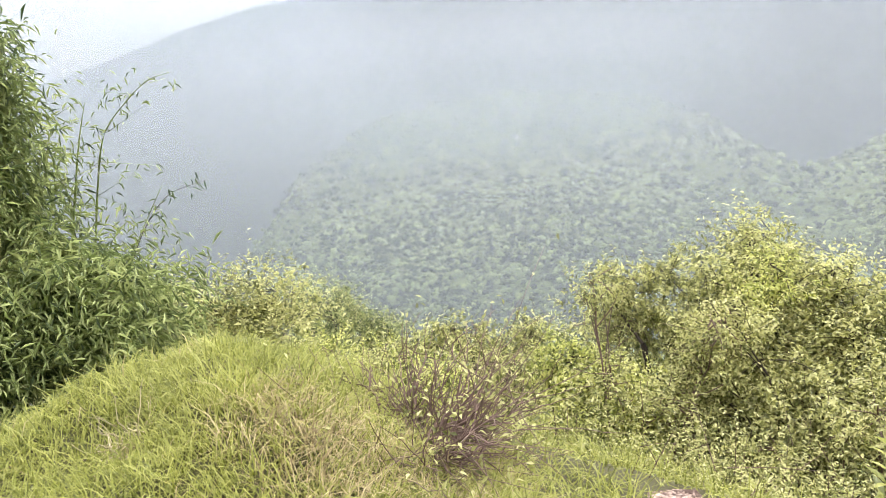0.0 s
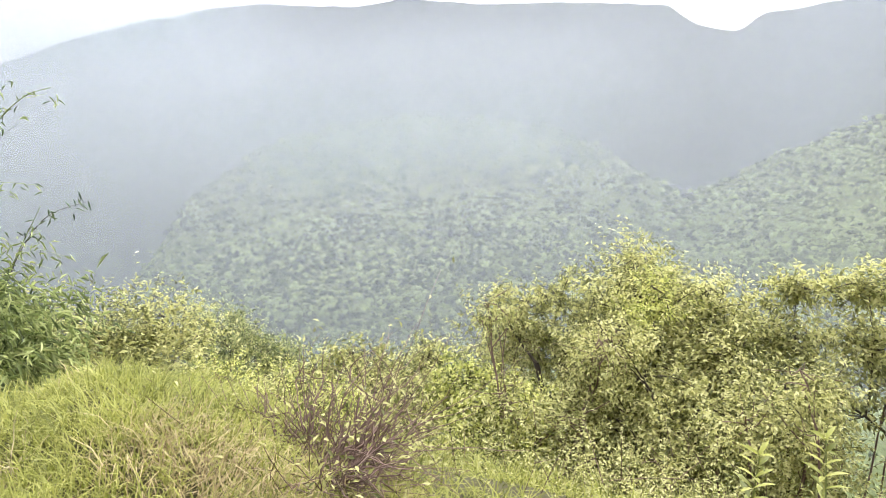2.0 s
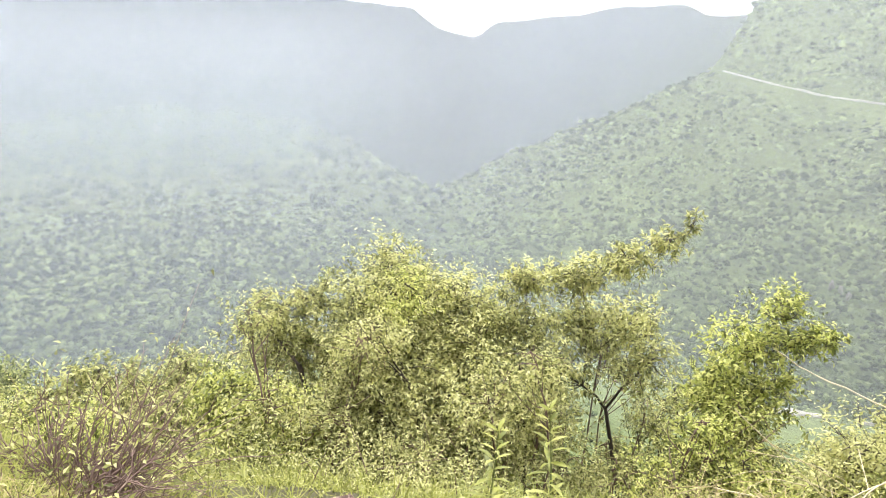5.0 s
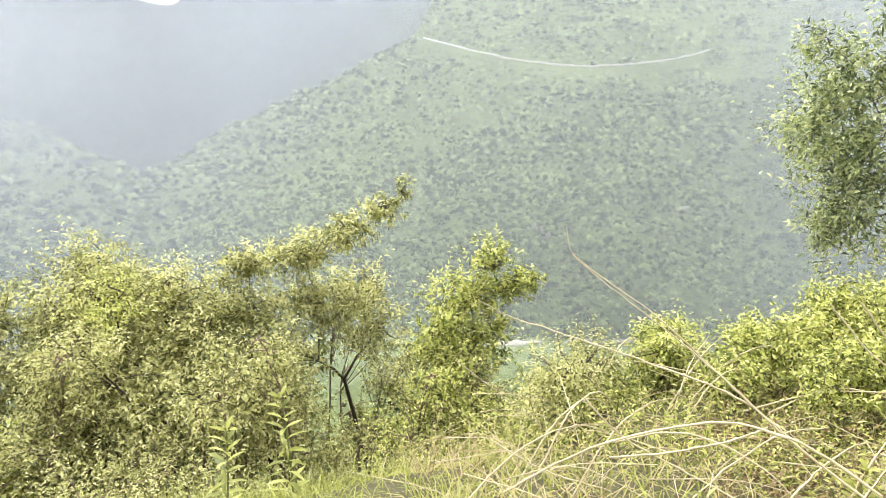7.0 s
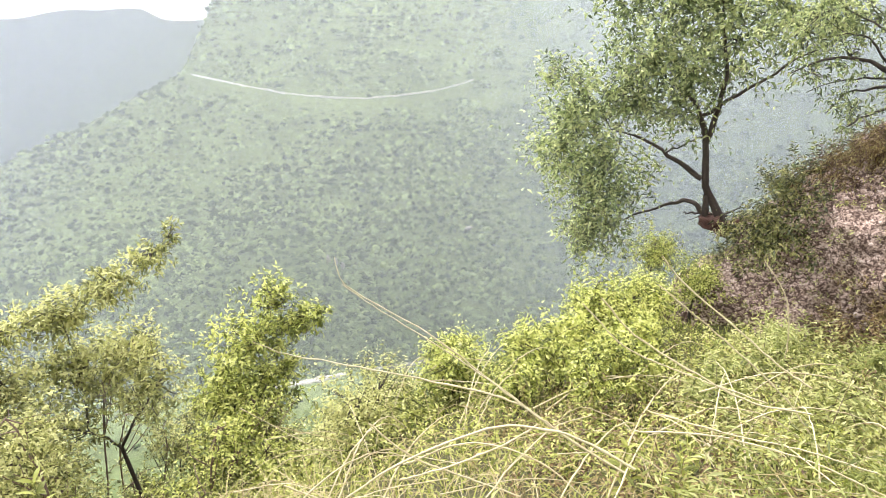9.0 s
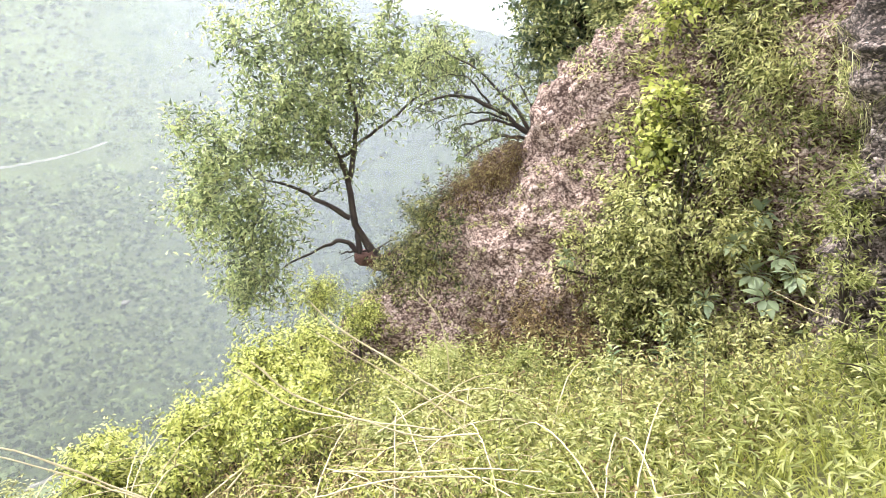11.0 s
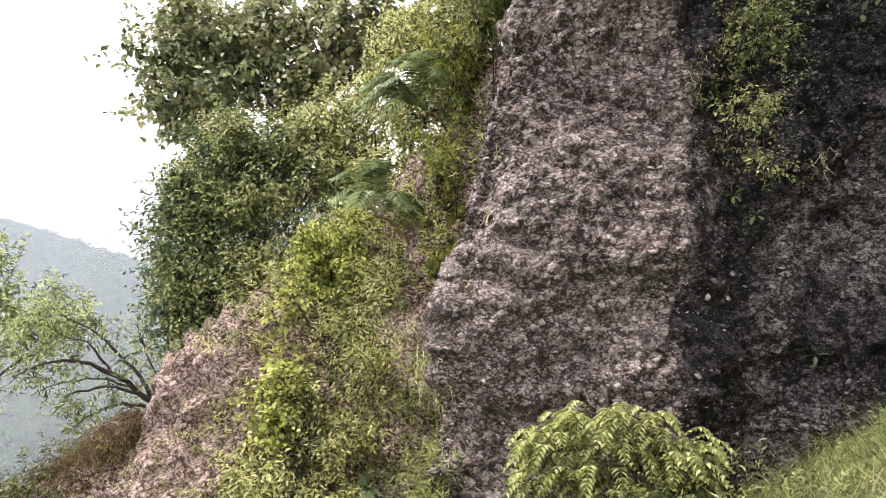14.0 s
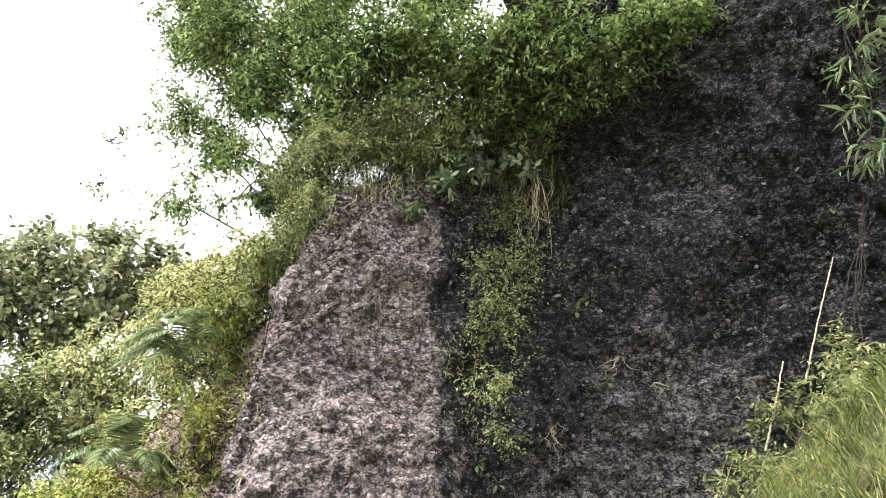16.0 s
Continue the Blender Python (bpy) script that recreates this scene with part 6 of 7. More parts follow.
leafy("slope_scrub", "yellow-green scrub hanging down beside the cliff", "undergrowth",
      [((7.34, -4.86, 2.80), (0.43, 0.43, 0.43), 2), ((7.32, -4.68, 2.17), (0.57, 0.36, 0.36), 2), ((7.61, -4.56, 2.57), (0.37, 0.37, 0.37), 1.6), ((7.41, -5.20, 3.22), (0.30, 0.30, 0.30), 1.6),
       ((7.40, -5.54, 3.98), (0.38, 0.38, 0.53), 2.4), ((7.06, -4.94, 1.72), (0.42, 0.28, 0.28), 1.4)], (0.091, 0.02), M_HILL, at=on_rock((7.46, -5.05, 2.36)), group=BANKS, droop=0.2)
leafy("slope_scrub", "bright green creeper along the cliff edge", "undergrowth",
      [((6.73, -5.34, 3.17), (0.25, 0.25, 0.43), 2.4), ((6.83, -5.55, 4.00), (0.30, 0.30, 0.45), 2.4), ((6.88, -5.83, 4.89), (0.34, 0.34, 0.46), 2.4), ((6.92, -6.12, 5.86), (0.35, 0.35, 0.47), 2.2),
       ((6.95, -6.42, 6.74), (0.32, 0.32, 0.48), 2), ((6.74, -5.45, 5.66), (0.38, 0.38, 0.46), 2), ((6.47, -5.85, 6.41), (0.30, 0.30, 0.38), 2),
       ((6.60, -5.25, 4.45), (0.30, 0.30, 0.40), 1.6)], (0.085, 0.036), M_GRASS, at=on_rock((6.90, -5.46, 2.92)), group=BANKS, trunk_r=0.014)
leafy("pale_shrub", "pale feathery shrub against the rock", "shrub",
      [((6.15, -4.89, 1.08), (0.32, 0.25, 0.25), 1.6), ((6.05, -4.69, 0.84), (0.25, 0.18, 0.18), 1.4), ((5.89, -4.56, 0.39), (0.30, 0.24, 0.24), 1)], (0.091, 0.015), M_FERN,
      at=ground_point(*(5.89, -4.55)), group=BANKS, droop=0.1)
for k, (q, count, size) in enumerate((((7.16, -4.56, 0.74), 8, 0.26), ((7.01, -4.42, 0.15), 10, 0.30), ((7.11, -3.98, -0.11), 8, 0.24),
                                      ((6.89, -4.64, 0.34), 7, 0.24), ((7.56, -4.18, 1.17), 5, 0.2), ((6.57, -4.59, 0.23), 9, 0.26), ((7.08, -4.27, 0.47), 8, 0.24), ((6.69, -4.38, -0.01), 9, 0.27), ((8.32, -2.87, 0.14), 6, 0.2))):
    rosette("large_leaf_plant", q, (-0.8, 0.45, 0.4), count + 4, (size * 0.68, size * 0.3), "plant with large oval grey-green leaves", M_BIGLEAF, "large-leaf plants")

# trees above the bank
leafy("broadleaf_tree", "dark broad-leaved tree against the white sky", "tree",
      [((12.49, -3.88, 7.45), (1.04, 0.70, 0.70), 3), ((12.20, -4.93, 7.39), (1.16, 0.70, 0.70), 3), ((11.58, -6.00, 7.66), (1.03, 0.68, 0.68), 2.8), ((12.52, -3.72, 8.30), (0.81, 0.41, 0.41), 2.6), ((12.21, -4.88, 8.28), (1.04, 0.46, 0.46), 2.8),
       ((11.63, -5.87, 8.56), (0.80, 0.40, 0.40), 2.4), ((10.82, -6.66, 8.01), (0.66, 0.55, 0.55), 2.4), ((12.28, -3.89, 6.54), (0.91, 0.57, 0.57), 2.6), ((11.74, -5.34, 6.79), (1.02, 0.45, 0.45), 2.4), ((12.32, -3.18, 7.22), (0.68, 0.68, 0.68), 2.7), ((12.28, -3.39, 8.00), (0.51, 0.45, 0.45), 2.1), ((12.08, -4.25, 7.62), (0.91, 0.62, 0.62), 2.7), ((11.76, -5.28, 7.99), (0.91, 0.51, 0.51), 2.4),
       ((11.09, -6.10, 8.07), (0.77, 0.50, 0.50), 2.2), ((12.29, -3.34, 6.33), (0.74, 0.57, 0.57), 2.7), ((12.04, -4.40, 6.79), (0.91, 0.51, 0.51), 2.2), ((11.32, -5.59, 6.93), (0.88, 0.44, 0.44), 2.1),
       ((10.73, -6.41, 7.25), (0.65, 0.43, 0.43), 2.1), ((11.51, -5.08, 6.15), (0.66, 0.33, 0.33), 1.4), ((12.23, -3.64, 5.86), (0.40, 0.28, 0.28), 1.8)],
      (0.15, 0.085), M_BROAD, broad=True, fork=(11.04, -5.73, 6.05), trunk_r=0.12, at=on_rock((10.41, -5.91, 4.75)))
leafy("hill_shrub", "green shrub on the hillside", "shrub",
      [((10.82, -3.94, 5.39), (0.91, 0.51, 0.51), 2.4), ((10.37, -4.70, 5.33), (0.90, 0.50, 0.50), 2.4), ((9.83, -5.50, 5.52), (0.78, 0.59, 0.59), 2.4), ((10.50, -3.60, 4.23), (0.78, 0.49, 0.49), 2.4), ((10.58, -4.05, 5.27), (0.80, 0.40, 0.40), 2.2), ((10.77, -3.31, 4.66), (0.55, 0.45, 0.45), 2), ((10.11, -4.23, 4.33), (1.06, 0.58, 0.58), 2.4), ((10.56, -3.34, 3.63), (0.68, 0.59, 0.59), 2.4),
       ((10.37, -3.28, 2.89), (0.62, 0.48, 0.48), 2.4), ((9.97, -4.00, 3.30), (0.75, 0.57, 0.57), 2.4), ((9.81, -5.06, 4.73), (0.77, 0.43, 0.43), 1.8)], (0.10, 0.045), M_GREEN,
      at=on_rock((9.73, -4.11, 2.98)), group=BANKS)
leafy("hill_shrub", "mixed green shrub on the hillside by the palms", "shrub",
      [((9.77, -5.06, 5.53), (0.66, 0.47, 0.47), 2.2), ((9.17, -5.42, 4.93), (0.63, 0.41, 0.41), 2), ((9.08, -6.02, 5.92), (0.55, 0.55, 0.55), 2), ((8.22, -5.89, 4.78), (0.43, 0.43, 0.51), 2),
       ((10.03, -5.93, 6.28), (0.80, 0.40, 0.40), 1.8), ((8.49, -5.52, 4.56), (0.52, 0.43, 0.43), 1.6), ((8.47, -5.10, 3.95), (0.51, 0.34, 0.34), 1.6)], (0.11, 0.045), M_HILL,
      at=on_rock((8.52, -5.36, 4.39)), group=BANKS)
leafy("hill_shrub", "green shrub on the hill top", "shrub",
      [((8.96, -6.50, 7.17), (0.57, 0.38, 0.38), 2.2), ((8.15, -6.81, 7.14), (0.63, 0.36, 0.36), 2.2), ((8.43, -6.39, 6.32), (0.63, 0.36, 0.36), 2), ((9.49, -6.19, 6.89), (0.49, 0.39, 0.39), 1.8),
       ((8.02, -5.64, 6.67), (0.78, 0.30, 0.30), 2.2), ((7.35, -5.97, 7.01), (0.50, 0.33, 0.33), 2)], (0.10, 0.04), M_HILL, at=on_rock((8.18, -6.05, 5.74)), group=BANKS)
leafy("hill_shrub", "leafy green growth between the palm and the cliff top", "shrub",
      [((6.90, -5.60, 6.15), (0.42, 0.40, 0.40), 2), ((6.55, -5.80, 6.50), (0.40, 0.40, 0.40), 2), ((7.55, -5.50, 6.15), (0.50, 0.42, 0.36), 1.9), ((8.20, -5.50, 6.45), (0.48, 0.44, 0.32), 1.6),
       ((6.25, -5.95, 6.90), (0.36, 0.36, 0.40), 2), ((6.75, -5.50, 5.65), (0.34, 0.32, 0.34), 1.6), ((7.95, -6.05, 5.55), (0.50, 0.45, 0.45), 2.4), ((8.30, -5.75, 5.35), (0.45, 0.40, 0.40), 2.2), ((7.60, -6.20, 6.05), (0.45, 0.40, 0.40), 2.4)], (0.085, 0.032), M_HILL, at=on_rock((7.2, -5.9, 5.6)), group=BANKS)
leafy("yellow_shrub", "yellow-green shrub below the palm", "shrub",
      [((8.31, -4.49, 3.44), (0.49, 0.37, 0.37), 2), ((7.95, -4.80, 3.01), (0.48, 0.40, 0.40), 1.8), ((8.24, -4.12, 2.79), (0.32, 0.32, 0.32), 1.5)], (0.11, 0.05), M_YELLOW,
      at=on_rock((7.90, -4.43, 2.39)), group=BANKS)
for base, count, long_, label in (((7.08, -5.30, 5.05), 14, 1.05, "small wild palm with arching grey-green fronds"), ((7.45, -4.80, 3.80), 10, 0.85, "low wild palm with drooping fronds"),
                                  ((7.20, -6.42, 7.43), 8, 0.9, "wild palm beside the cliff top")):
    foot = np.array(on_rock(base))
    palm = thing("wild_palm", tuple(foot), label, "palm", "wild palms")
    wood = Soup(4)
    tube(wood, curve_points([foot - [0, 0, 0.1], (foot + np.array(base)) / 2 + [0, 0, 0.05], base], 8), np.linspace(0.028, 0.02, 8), 6)
    place("stem", wood.mesh("stem", M_RUST, True), palm)
    for k in range(count):
        frond(palm, np.array(base) + [0, 0, 0.03], (RNG.normal(-0.25, 0.5), 0.4 + RNG.normal(0, 0.5), RNG.uniform(0.0, 0.7)), long_ * RNG.uniform(0.7, 1.0), (0.22, 0.024), 26, M_PALM, 0.9)

# ---- the cliff's foot, face and top ----
bush = thing("fern_bush", ground_point(*(4.39, -5.56)), "yellow-green ferny bush at the cliff foot", "bush")
base = np.array(ground_point(*(4.39, -5.56)))
across, deep = np.array([-0.74, -0.67, 0]), np.array([0.67, -0.74, 0])
for k in range(220):
    u, w, h = RNG.uniform(-1, 1), RNG.normal(0, 0.5), RNG.uniform(0, 1) ** 0.7
    tip = np.array((4.43, -5.52, 1.19)) + across * u * 0.66 + deep * w * 0.30 + [0, 0, (0.85 - 0.30 * u * u) * h - 0.30]
    line = curve_points([base, (base + tip) / 2 + RNG.normal(0, 0.05, 3), tip], 6)
    if k % 3 == 0:
        stems = Soup(4)
        tube(stems, line, np.linspace(0.009, 0.003, 6), 4)
        place("stem", stems.mesh("stem", M_GREEN, True), bush)
    out = across * (u * 0.8 + RNG.normal(0, 0.5)) - deep * RNG.uniform(0.2, 1.0) + [0, 0, RNG.uniform(-0.3, 0.45)]
    frond(bush, tip, out, RNG.uniform(0.24, 0.36), (0.085, 0.034), 9, M_FERN, 1.0, own_rib=False)
leafy("foot_herbs", "fresh green herbs below the ferny bush", "undergrowth",
      [((4.03, -5.21, 0.94), (0.61, 0.20, 0.20), 2), ((3.70, -5.48, 1.05), (0.41, 0.20, 0.20), 2), ((4.08, -4.61, 0.77), (0.47, 0.19, 0.19), 1.6)], (0.08, 0.03), M_GREEN, group=LEDGE)
leafy("foot_herbs", "light green leafy weeds on the ledge", "undergrowth",
      [((4.25, -4.10, 0.44), (0.45, 0.18, 0.18), 1.6), ((3.46, -4.09, 0.65), (0.48, 0.20, 0.20), 1.8), ((3.21, -4.59, 0.74), (0.46, 0.21, 0.21), 1.8), ((4.49, -3.78, 0.17), (0.41, 0.16, 0.16), 1.6)],
      (0.10, 0.017), M_FERN, group=LEDGE, upright=0.4)
leafy("foot_herbs", "leafy weeds on the grassy rise", "undergrowth",
      [((1.13, -7.43, 3.84), (0.36, 0.21, 0.21), 1.8), ((0.60, -7.33, 4.09), (0.35, 0.29, 0.29), 1.8), ((1.36, -6.75, 3.28), (0.33, 0.22, 0.22), 1.4)], (0.075, 0.03), M_GREEN, at=ground_point(*(1.06, -7.04)), group=LEDGE)
for hx, hy in ((0.55, -6.55), (0.95, -6.2), (0.15, -6.95), (0.3, -6.1)):
    hz = float(height(np.array([hx]), np.array([hy]))[0])
    leafy("foot_herbs", "broad-leaved green weeds among the grass of the rise", "undergrowth",
          [((hx, hy, hz + 0.2), (0.22, 0.2, 0.16), 1.5), ((hx + 0.2, hy - 0.1, hz + 0.3), (0.18, 0.16, 0.14), 1.2)], (0.07, 0.032), M_GREEN, at=ground_point(hx, hy), group=LEDGE)
stalk([(1.40, -7.36, 3.49), (1.25, -7.40, 3.85), (1.10, -7.44, 4.23)], 0.009, 0.006, "upright dry stalk by the cliff")
stalk([(0.98, -7.46, 4.01), (0.78, -7.50, 4.47), (0.50, -7.55, 5.08)], 0.008, 0.005, "upright dry stalk by the cliff")
for k in range(5):
    stalk([np.array(q) + RNG.normal(0, 0.06, 3) for q in [(0.55, -7.34, 4.27), (0.35, -7.36, 4.72), (0.18, -7.38, 5.21), (0.01, -7.39, 5.54)]], 0.005, 0.002,
          "tall thin grass stem with dry blades", "grass_stem", M_BARK, "grass stems")

leafy("cliff_top_tree", "overhanging tree with fresh green leaves above the cliff", "tree",
      [((6.81, -4.94, 9.96), (0.82, 0.67, 0.67), 3.4), ((6.23, -5.32, 8.92), (0.64, 0.50, 0.50), 3.2), ((7.19, -4.64, 11.15), (0.91, 0.61, 0.61), 3), ((5.66, -5.61, 8.02), (0.48, 0.41, 0.41), 3), ((5.71, -5.54, 9.57), (0.83, 0.72, 0.72), 4.2), ((4.76, -5.75, 8.72), (0.77, 0.58, 0.58), 4.6), ((4.10, -6.11, 8.85), (0.75, 0.56, 0.56), 4.6), ((3.43, -6.39, 8.34), (0.72, 0.47, 0.47), 4.6),
       ((2.73, -6.59, 8.41), (0.70, 0.45, 0.45), 4.6), ((2.15, -6.77, 7.82), (0.69, 0.41, 0.41), 3.8), ((1.60, -6.99, 8.04), (0.62, 0.37, 0.37), 3.4), ((1.13, -7.22, 8.24), (0.47, 0.30, 0.30), 2.9),
       ((5.45, -5.87, 10.88), (1.21, 0.72, 0.72), 3.4), ((3.73, -6.42, 10.16), (1.08, 0.64, 0.64), 3.4), ((2.36, -7.01, 9.62), (1.05, 0.62, 0.62), 3.4), ((5.09, -5.68, 8.12), (0.61, 0.38, 0.38), 3.4),
       ((4.28, -6.08, 8.02), (0.68, 0.33, 0.33), 2.7), ((3.12, -6.60, 7.77), (0.72, 0.31, 0.31), 2.7), ((2.52, -6.82, 7.49), (0.48, 0.23, 0.23), 1.9)],
      (0.10, 0.042), M_TOP, at=on_rock((9.15, -13.85, 16.60)), fork=(8.57, -13.16, 17.06), trunk_r=0.07)
leafy("sky_tree", "thin branches with small leaves against the sky", "tree",
      [((8.05, -5.16, 10.68), (0.51, 0.51, 0.51), 3.6), ((8.04, -5.16, 9.30), (0.51, 0.51, 0.51), 2.4), ((7.57, -5.62, 8.68), (0.58, 0.42, 0.42), 2.8), ((7.41, -5.88, 9.95), (0.58, 0.58, 0.58), 4),
       ((8.16, -5.37, 7.82), (0.43, 0.26, 0.26), 1.4), ((6.77, -6.13, 7.87), (0.48, 0.48, 0.48), 3.6),
       ((7.90, -5.44, 11.82), (0.68, 0.51, 0.51), 4)], (0.09, 0.04), M_TOP, at=on_rock((13.73, -12.33, 13.73)), trunk_r=0.045)


leafy("brow_scrub", "leafy green scrub along the edge of the cliff top", "undergrowth",
      [((5.55, -5.85, 7.10), (0.40, 0.36, 0.40), 2.2), ((5.95, -5.88, 6.72), (0.42, 0.36, 0.40), 2.2), ((6.42, -5.84, 6.42), (0.46, 0.36, 0.36), 2), ((5.30, -5.55, 7.55), (0.42, 0.36, 0.36), 2.2),
       ((6.85, -5.75, 5.95), (0.40, 0.34, 0.36), 2), ((5.75, -5.45, 7.30), (0.36, 0.30, 0.34), 1.6), ((5.56, -5.50, 6.30), (0.24, 0.24, 0.34), 1.4), ((5.22, -5.50, 6.68), (0.26, 0.24, 0.32), 1.5), ((4.86, -5.75, 7.30), (0.34, 0.30, 0.26), 2), ((4.58, -5.98, 7.42), (0.36, 0.30, 0.30), 2.6), ((4.30, -6.10, 7.50), (0.34, 0.28, 0.30), 2.6), ((4.75, -5.90, 7.65), (0.36, 0.30, 0.30), 2.4), ((5.10, -5.60, 7.42), (0.34, 0.30, 0.26), 2)],
      (0.065, 0.022), M_GREEN, at=on_rock((5.95, -6.0, 6.6)), trunk_r=0.025)
leafy("sky_sprays", "sparse hanging twigs with small leaves against the sky", "branch",
      [((6.43, -4.60, 7.18), (0.32, 0.32, 0.24), 0.6), ((6.72, -4.40, 6.90), (0.28, 0.28, 0.20), 0.5), ((6.80, -3.75, 7.35), (0.22, 0.22, 0.16), 0.35), ((6.98, -3.80, 6.92), (0.24, 0.24, 0.14), 0.35),
       ((6.62, -4.75, 6.74), (0.26, 0.26, 0.18), 0.5), ((6.05, -4.90, 7.50), (0.42, 0.36, 0.36), 1.1), ((6.48, -5.10, 7.0), (0.30, 0.26, 0.24), 0.6)],
      (0.075, 0.036), M_TOP, at=on_rock((5.95, -6.2, 6.9)), fork=(6.3, -5.6, 7.6), trunk_r=0.02, droop=0.5, per_twig=6)


def rim_near(p, spread, count):
    """Places on the cliff round p."""
    pts = ROCK_POINTS
    near = pts[np.linalg.norm(pts - np.array(on_rock(p)), axis=1) < spread]
    return near[RNG.integers(0, len(near), count)]


toward = (-0.62, 0.78)
over = np.concatenate([rim_near(q, s, c) for q, s, c in (((5.03, -6.05, 7.42), 0.55, 1500), ((4.52, -6.54, 7.60), 0.55, 1600), ((3.96, -7.24, 7.52), 0.5, 1200),
                                                         ((3.50, -7.54, 7.11), 0.4, 900))])
grass("overhanging_grass", over[::2], 0.42, 0.007, M_GREEN, "fine green grass hanging over the cliff brow", 1.35, toward)
grass("overhanging_straw", over[::11], 0.7, 0.006, M_STRAW, "dry grass and roots hanging over the cliff brow", 1.75, toward)
leafy("brow_shrub", "fine-leaved shrub on the cliff brow", "shrub",
      [((5.07, -5.70, 7.60), (0.39, 0.33, 0.33), 3), ((4.50, -6.01, 7.70), (0.51, 0.32, 0.32), 3), ((3.98, -6.35, 7.33), (0.44, 0.25, 0.25), 2.4), ((3.53, -6.68, 7.66), (0.44, 0.31, 0.31), 2.6), ((3.15, -7.05, 7.37), (0.38, 0.32, 0.32), 2), ((5.39, -5.63, 7.04), (0.27, 0.27, 0.27), 1.4), ((3.92, -6.40, 7.79), (0.44, 0.25, 0.25), 1.4), ((4.81, -5.84, 7.13), (0.32, 0.19, 0.19), 0.8)],
      (0.09, 0.026), M_GREEN, at=on_rock((5.03, -6.05, 7.42)), trunk_r=0.025)
leafy("brow_plant", "leafy plant with pale green leaves on the cliff brow", "plant",
      [((3.83, -6.84, 7.68), (0.33, 0.29, 0.29), 1.6), ((3.38, -7.14, 7.28), (0.29, 0.26, 0.26), 1.4), ((4.26, -6.24, 6.60), (0.25, 0.14, 0.14), 1)], (0.13, 0.05), M_PALM,
      at=on_rock((3.80, -7.23, 7.18)), trunk_r=0.02)
moss = np.concatenate([rim_near(q, s, c) for q, s, c in (((3.70, -6.93, 5.64), 0.34, 900), ((3.68, -6.94, 5.10), 0.36, 900), ((3.81, -6.86, 4.60), 0.36, 700),
                                                         ((3.79, -6.87, 4.12), 0.3, 400))])
grass("cliff_moss", moss[::5], 0.08, 0.012, M_HILL, "hanging moss and small plants on the rock", 1.6, toward, "moss")
leafy("cliff_creeper", "small-leaved creeper hanging down the rock face", "creeper",
      [((3.55, -7.04, 6.50), (0.39, 0.26, 0.26), 1.2), ((3.42, -7.00, 5.85), (0.39, 0.32, 0.32), 0.9), ((3.68, -6.70, 5.77), (0.32, 0.32, 0.32), 1), ((3.56, -6.78, 5.15), (0.38, 0.38, 0.38), 1.2), ((3.75, -6.66, 4.43), (0.32, 0.32, 0.38), 0.9), ((3.63, -6.74, 3.91), (0.25, 0.25, 0.25), 0.7)],
      (0.048, 0.030), M_GREEN, at=on_rock((3.74, -6.90, 4.98)), trunk_r=0.012)
hanging = np.concatenate([rim_near((6.80, -4.79, 1.68), 0.6, 330), rim_near((6.51, -4.90, 2.03), 0.5, 160)])
grass("side_straw", hanging, 0.32, 0.008, M_HILL, "green and straw grass hanging at the cliff edge", 1.6, toward)
for q, count, size in (((3.92, -7.17, 3.58), 5, 0.16), ((3.74, -7.62, 2.04), 4, 0.15), ((3.23, -8.03, 5.56), 4, 0.17), ((2.18, -9.00, 5.18), 4, 0.15),
                       ((3.77, -6.88, 3.54), 5, 0.14), ((2.07, -9.04, 6.84), 4, 0.13), ((2.06, -9.25, 7.94), 6, 0.16), ((2.67, -8.83, 8.09), 6, 0.2),
                       ((3.24, -8.10, 5.60), 5, 0.2), ((0.59, -9.55, 6.55), 6, 0.18), ((3.19, -8.34, 4.70), 4, 0.15), ((6.64, -4.47, -0.49), 5, 0.16)):
    rosette("rock_plant", on_rock(q), (-0.5, 0.8, 0.25), count, (size * 0.75, size * 0.34), "small broad-leaved plant rooted in the rock", M_PALM, "rock plants")
for start, count in (((3.32, -7.70, 3.92), 5), ((3.10, -8.20, 4.80), 4), ((5.72, -5.10, 3.72), 3), ((2.55, -8.50, 4.45), 3)):
    root = thing("root", on_rock(start), "pale forked root hanging out of the rock", "root", "roots in the rock")
    for k in range(count):
        walk_ = np.cumsum(np.concatenate([[[0, 0, 0]], RNG.normal(0, 0.035, (7, 3)) * [1, 0.6, 0.6] + [RNG.normal(0, 0.02), 0, -0.028]]), 0)
        q = np.array(on_rock(start)) + [-0.03, 0.05, 0] + walk_
        strand = Soup(4)
        tube(strand, curve_points(q, 20), np.linspace(0.010 if k == 0 else 0.006, 0.0018, 20), 5)
        place("strand", strand.mesh("strand", M_STALK, True), root)
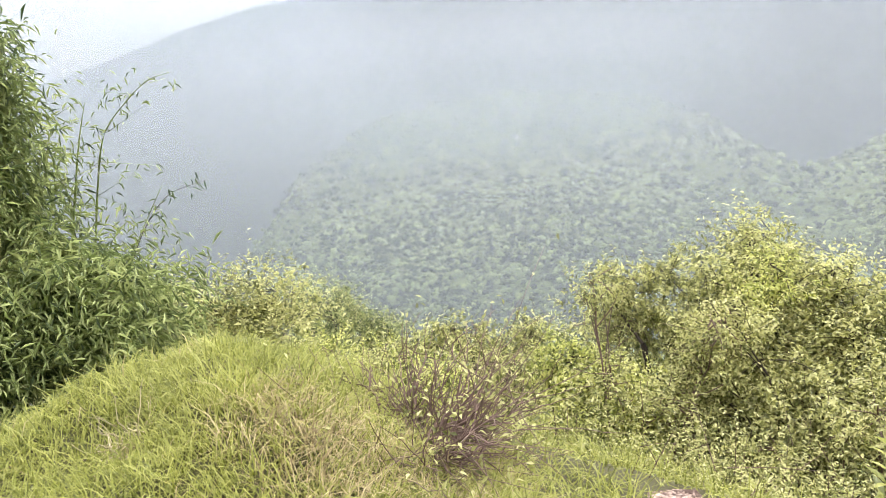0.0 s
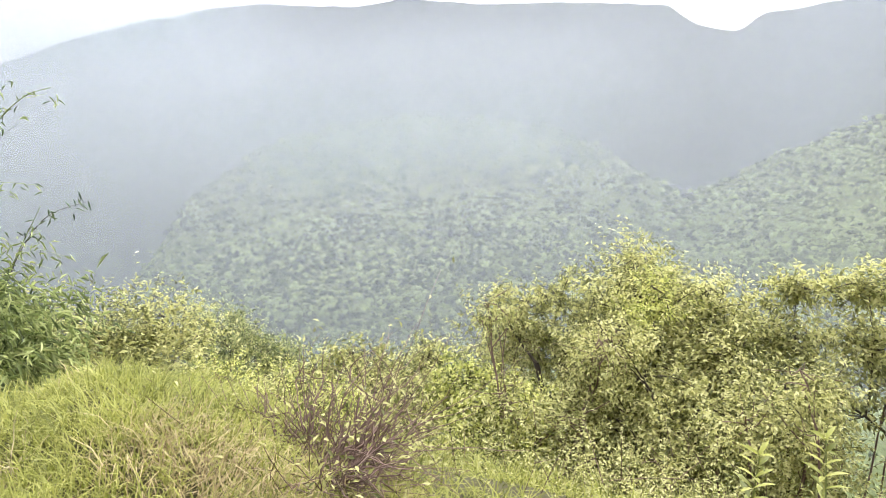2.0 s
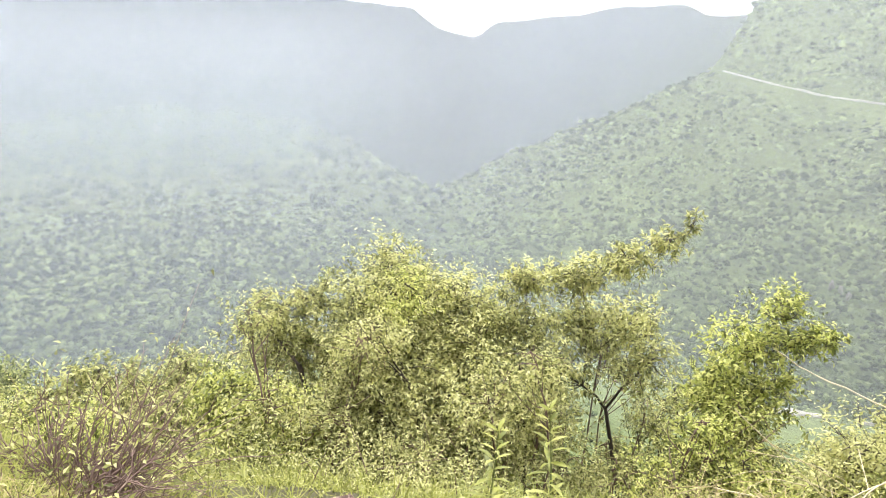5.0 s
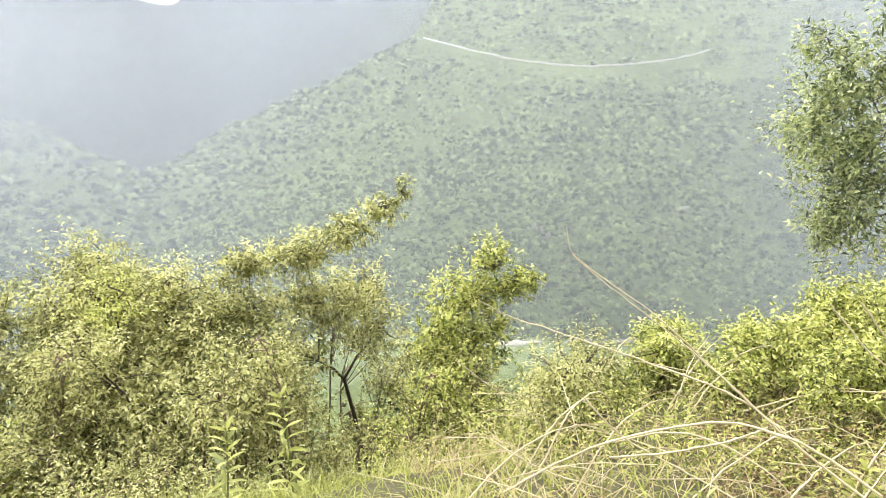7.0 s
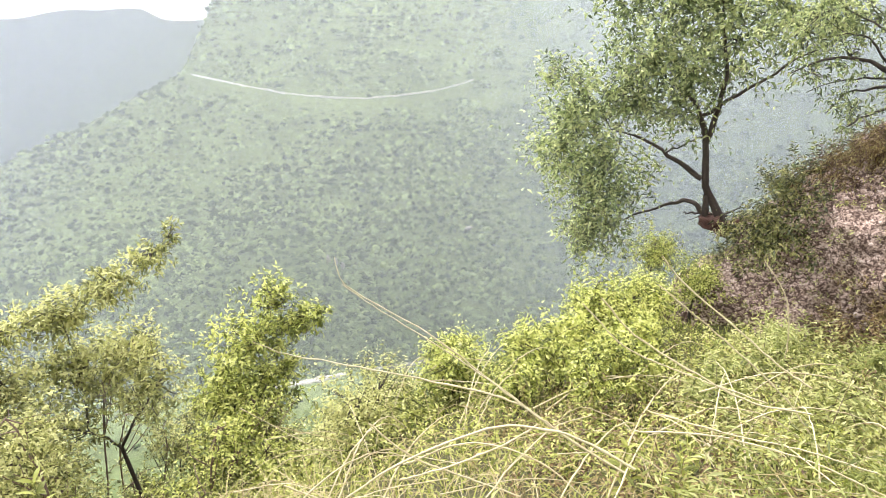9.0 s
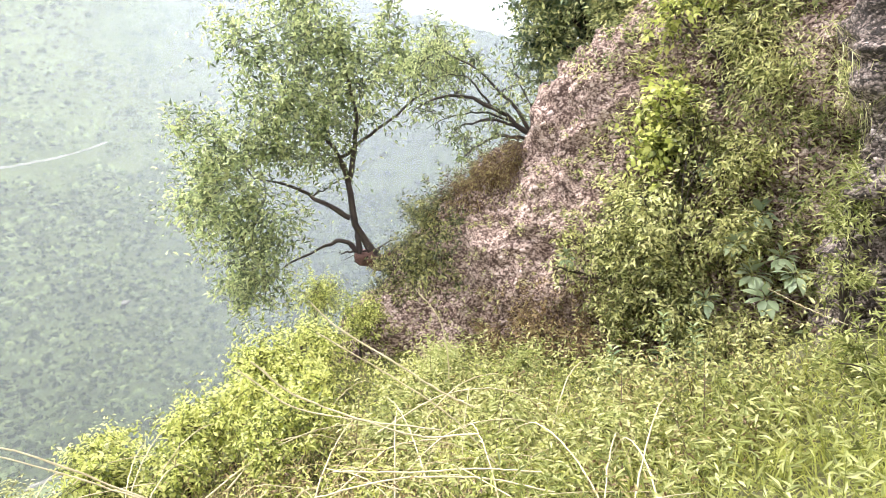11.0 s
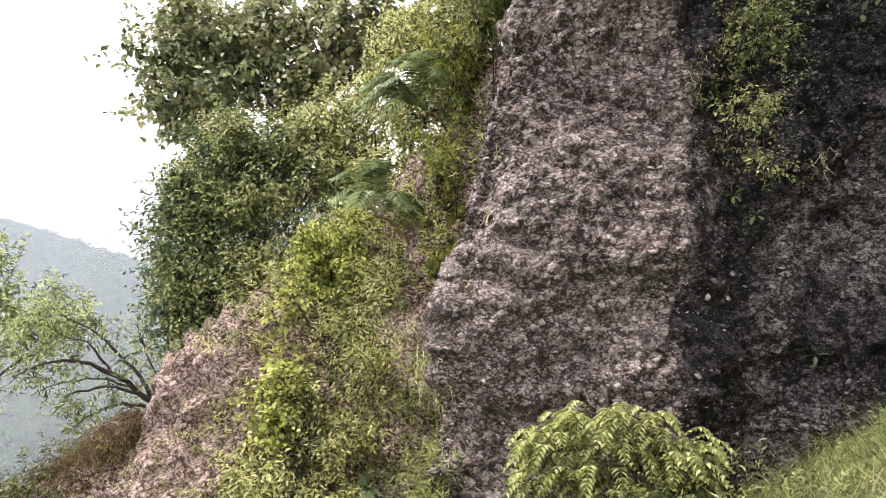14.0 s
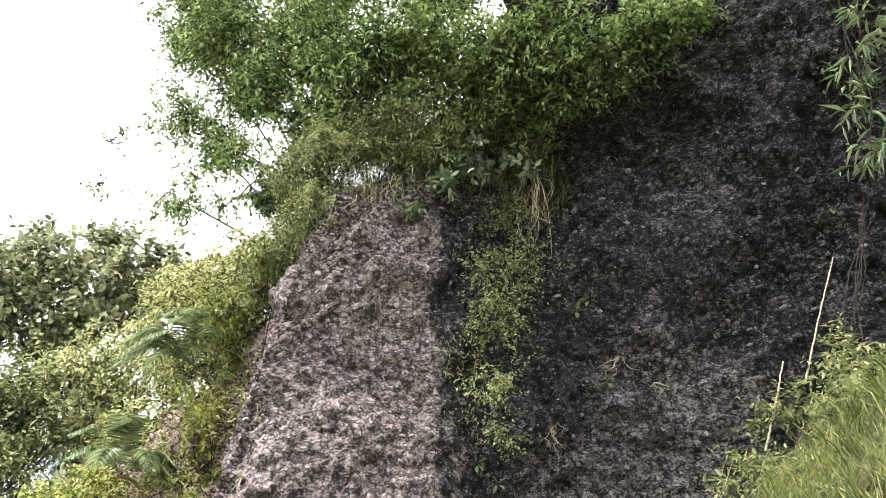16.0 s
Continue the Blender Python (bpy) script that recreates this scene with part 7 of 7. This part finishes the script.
for start, count, long_ in (((4.62, -6.10, 7.0), 26, 0.55), ((4.30, -6.20, 6.95), 16, 0.45), ((3.30, -7.20, 6.95), 30, 0.95), ((5.05, -5.80, 6.8), 16, 0.5)):
    curtain = thing("root_curtain", on_rock(start), "thin dry roots and straw hanging from the cliff brow", "root", "root curtains")
    for k in range(count):
        a = np.array(start) + RNG.normal(0, 0.16, 3) * [1, 0.8, 0.5]
        down = long_ * RNG.uniform(0.4, 1.2)
        q = [a, a + [RNG.normal(-0.05, 0.06), RNG.normal(0.08, 0.04), -down * 0.35], a + [RNG.normal(-0.06, 0.08), RNG.normal(0.10, 0.05), -down * 0.7], a + [RNG.normal(-0.05, 0.12), RNG.normal(0.09, 0.06), -down]]
        strand = Soup(4)
        tube(strand, curve_points(q, 12), np.linspace(0.0045, 0.0015, 12), 4)
        place("strand", strand.mesh("strand", M_STALK if k % 3 else M_BARK, True), curtain)
leafy("brow_plant", "plant with broad grey-green leaves hanging over the cliff brow", "plant",
      [((3.62, -6.55, 7.15), (0.30, 0.26, 0.24), 1.3), ((3.30, -6.85, 6.95), (0.26, 0.22, 0.20), 1.1), ((3.95, -6.35, 6.80), (0.20, 0.16, 0.14), 0.9)], (0.13, 0.055), M_BIGLEAF,
      at=on_rock((3.80, -7.10, 7.1)), trunk_r=0.015, broad=True)
for k in range(16):
    a = np.array((0.66, -9.54, 10.14)) + RNG.normal(0, 0.25, 3)
    b = np.array((0.72, -9.43, 8.74)) + RNG.normal(0, 0.45, 3) * [1, 0.5, 0.7]
    stalk([a, (a + b) / 2 + RNG.normal(0, 0.12, 3), b], 0.009, 0.003, "bare grey root tangled over the rock", "hanging_root", M_BARK, "hanging roots")
leafy("overhang_bamboo", "bamboo spray with long pale leaves by the cliff", "bamboo",
      [((-0.29, -7.81, 7.40), (0.31, 0.31, 0.37), 0.8), ((-0.18, -7.80, 6.81), (0.25, 0.25, 0.25), 0.6), ((-0.09, -7.80, 6.12), (0.18, 0.18, 0.25), 0.5)], (0.24, 0.03), M_PALM,
      at=on_rock((-0.77, -9.00, 9.02)), trunk_r=0.02, droop=0.7)

# ---- stones of the cliff and the bank ----
embed_stones(cliff, cliff_grid, C_ROWS, C_COLS, 3400, 220, (0.008, 0.040), M_STONE, "small pale pebbles set in the rock",
             (0.08, 0.40), (0.02, 0.8), (5.2, -5.7, 3.0))
embed_stones(cliff, cliff_grid, C_ROWS, C_COLS, 2600, 80, (0.008, 0.040), M_SHADE_STONE, "pebbles in the rock recess, darkened for shade and damp",
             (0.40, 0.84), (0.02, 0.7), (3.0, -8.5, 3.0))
embed_stones(bank, bank_grid, 110, 150, 3600, 300, (0.010, 0.045), M_GRAVEL, "loose reddish gravel",
             (0.15, 1.0), (0.0, 0.62), (8.9, -3.2, 1.0))
BLOCK = np.array([(-1, -1, -1), (1, -1, -1), (1, 1, -1), (-1, 1, -1), (-1, -1, 1), (1, -1, 1), (1, 1, 1), (-1, 1, 1)], float)
BLOCK_FACES = [(0, 3, 2, 1), (4, 5, 6, 7), (0, 1, 5, 4), (1, 2, 6, 5), (2, 3, 7, 6), (3, 0, 4, 7)]
for k in range(46):
    spot = np.array(on_rock(np.array((1.60, -9.0, 5.4)) + RNG.normal(0, 1, 3) * [0.45, 0.1, 0.75]))
    wide = RNG.uniform(0.012, 0.05)
    turn = Euler((RNG.normal(0, 0.35), RNG.normal(0, 0.35), RNG.normal(0, 0.5))).to_matrix()
    v = (BLOCK + RNG.normal(0, 0.3, BLOCK.shape)) * [wide, wide * 0.5, wide * 0.4] @ np.array(turn).T
    place("slab", mesh_from("slab", v + spot, BLOCK_FACES, M_SHADE_STONE), cliff, "grey angular slab of stone")
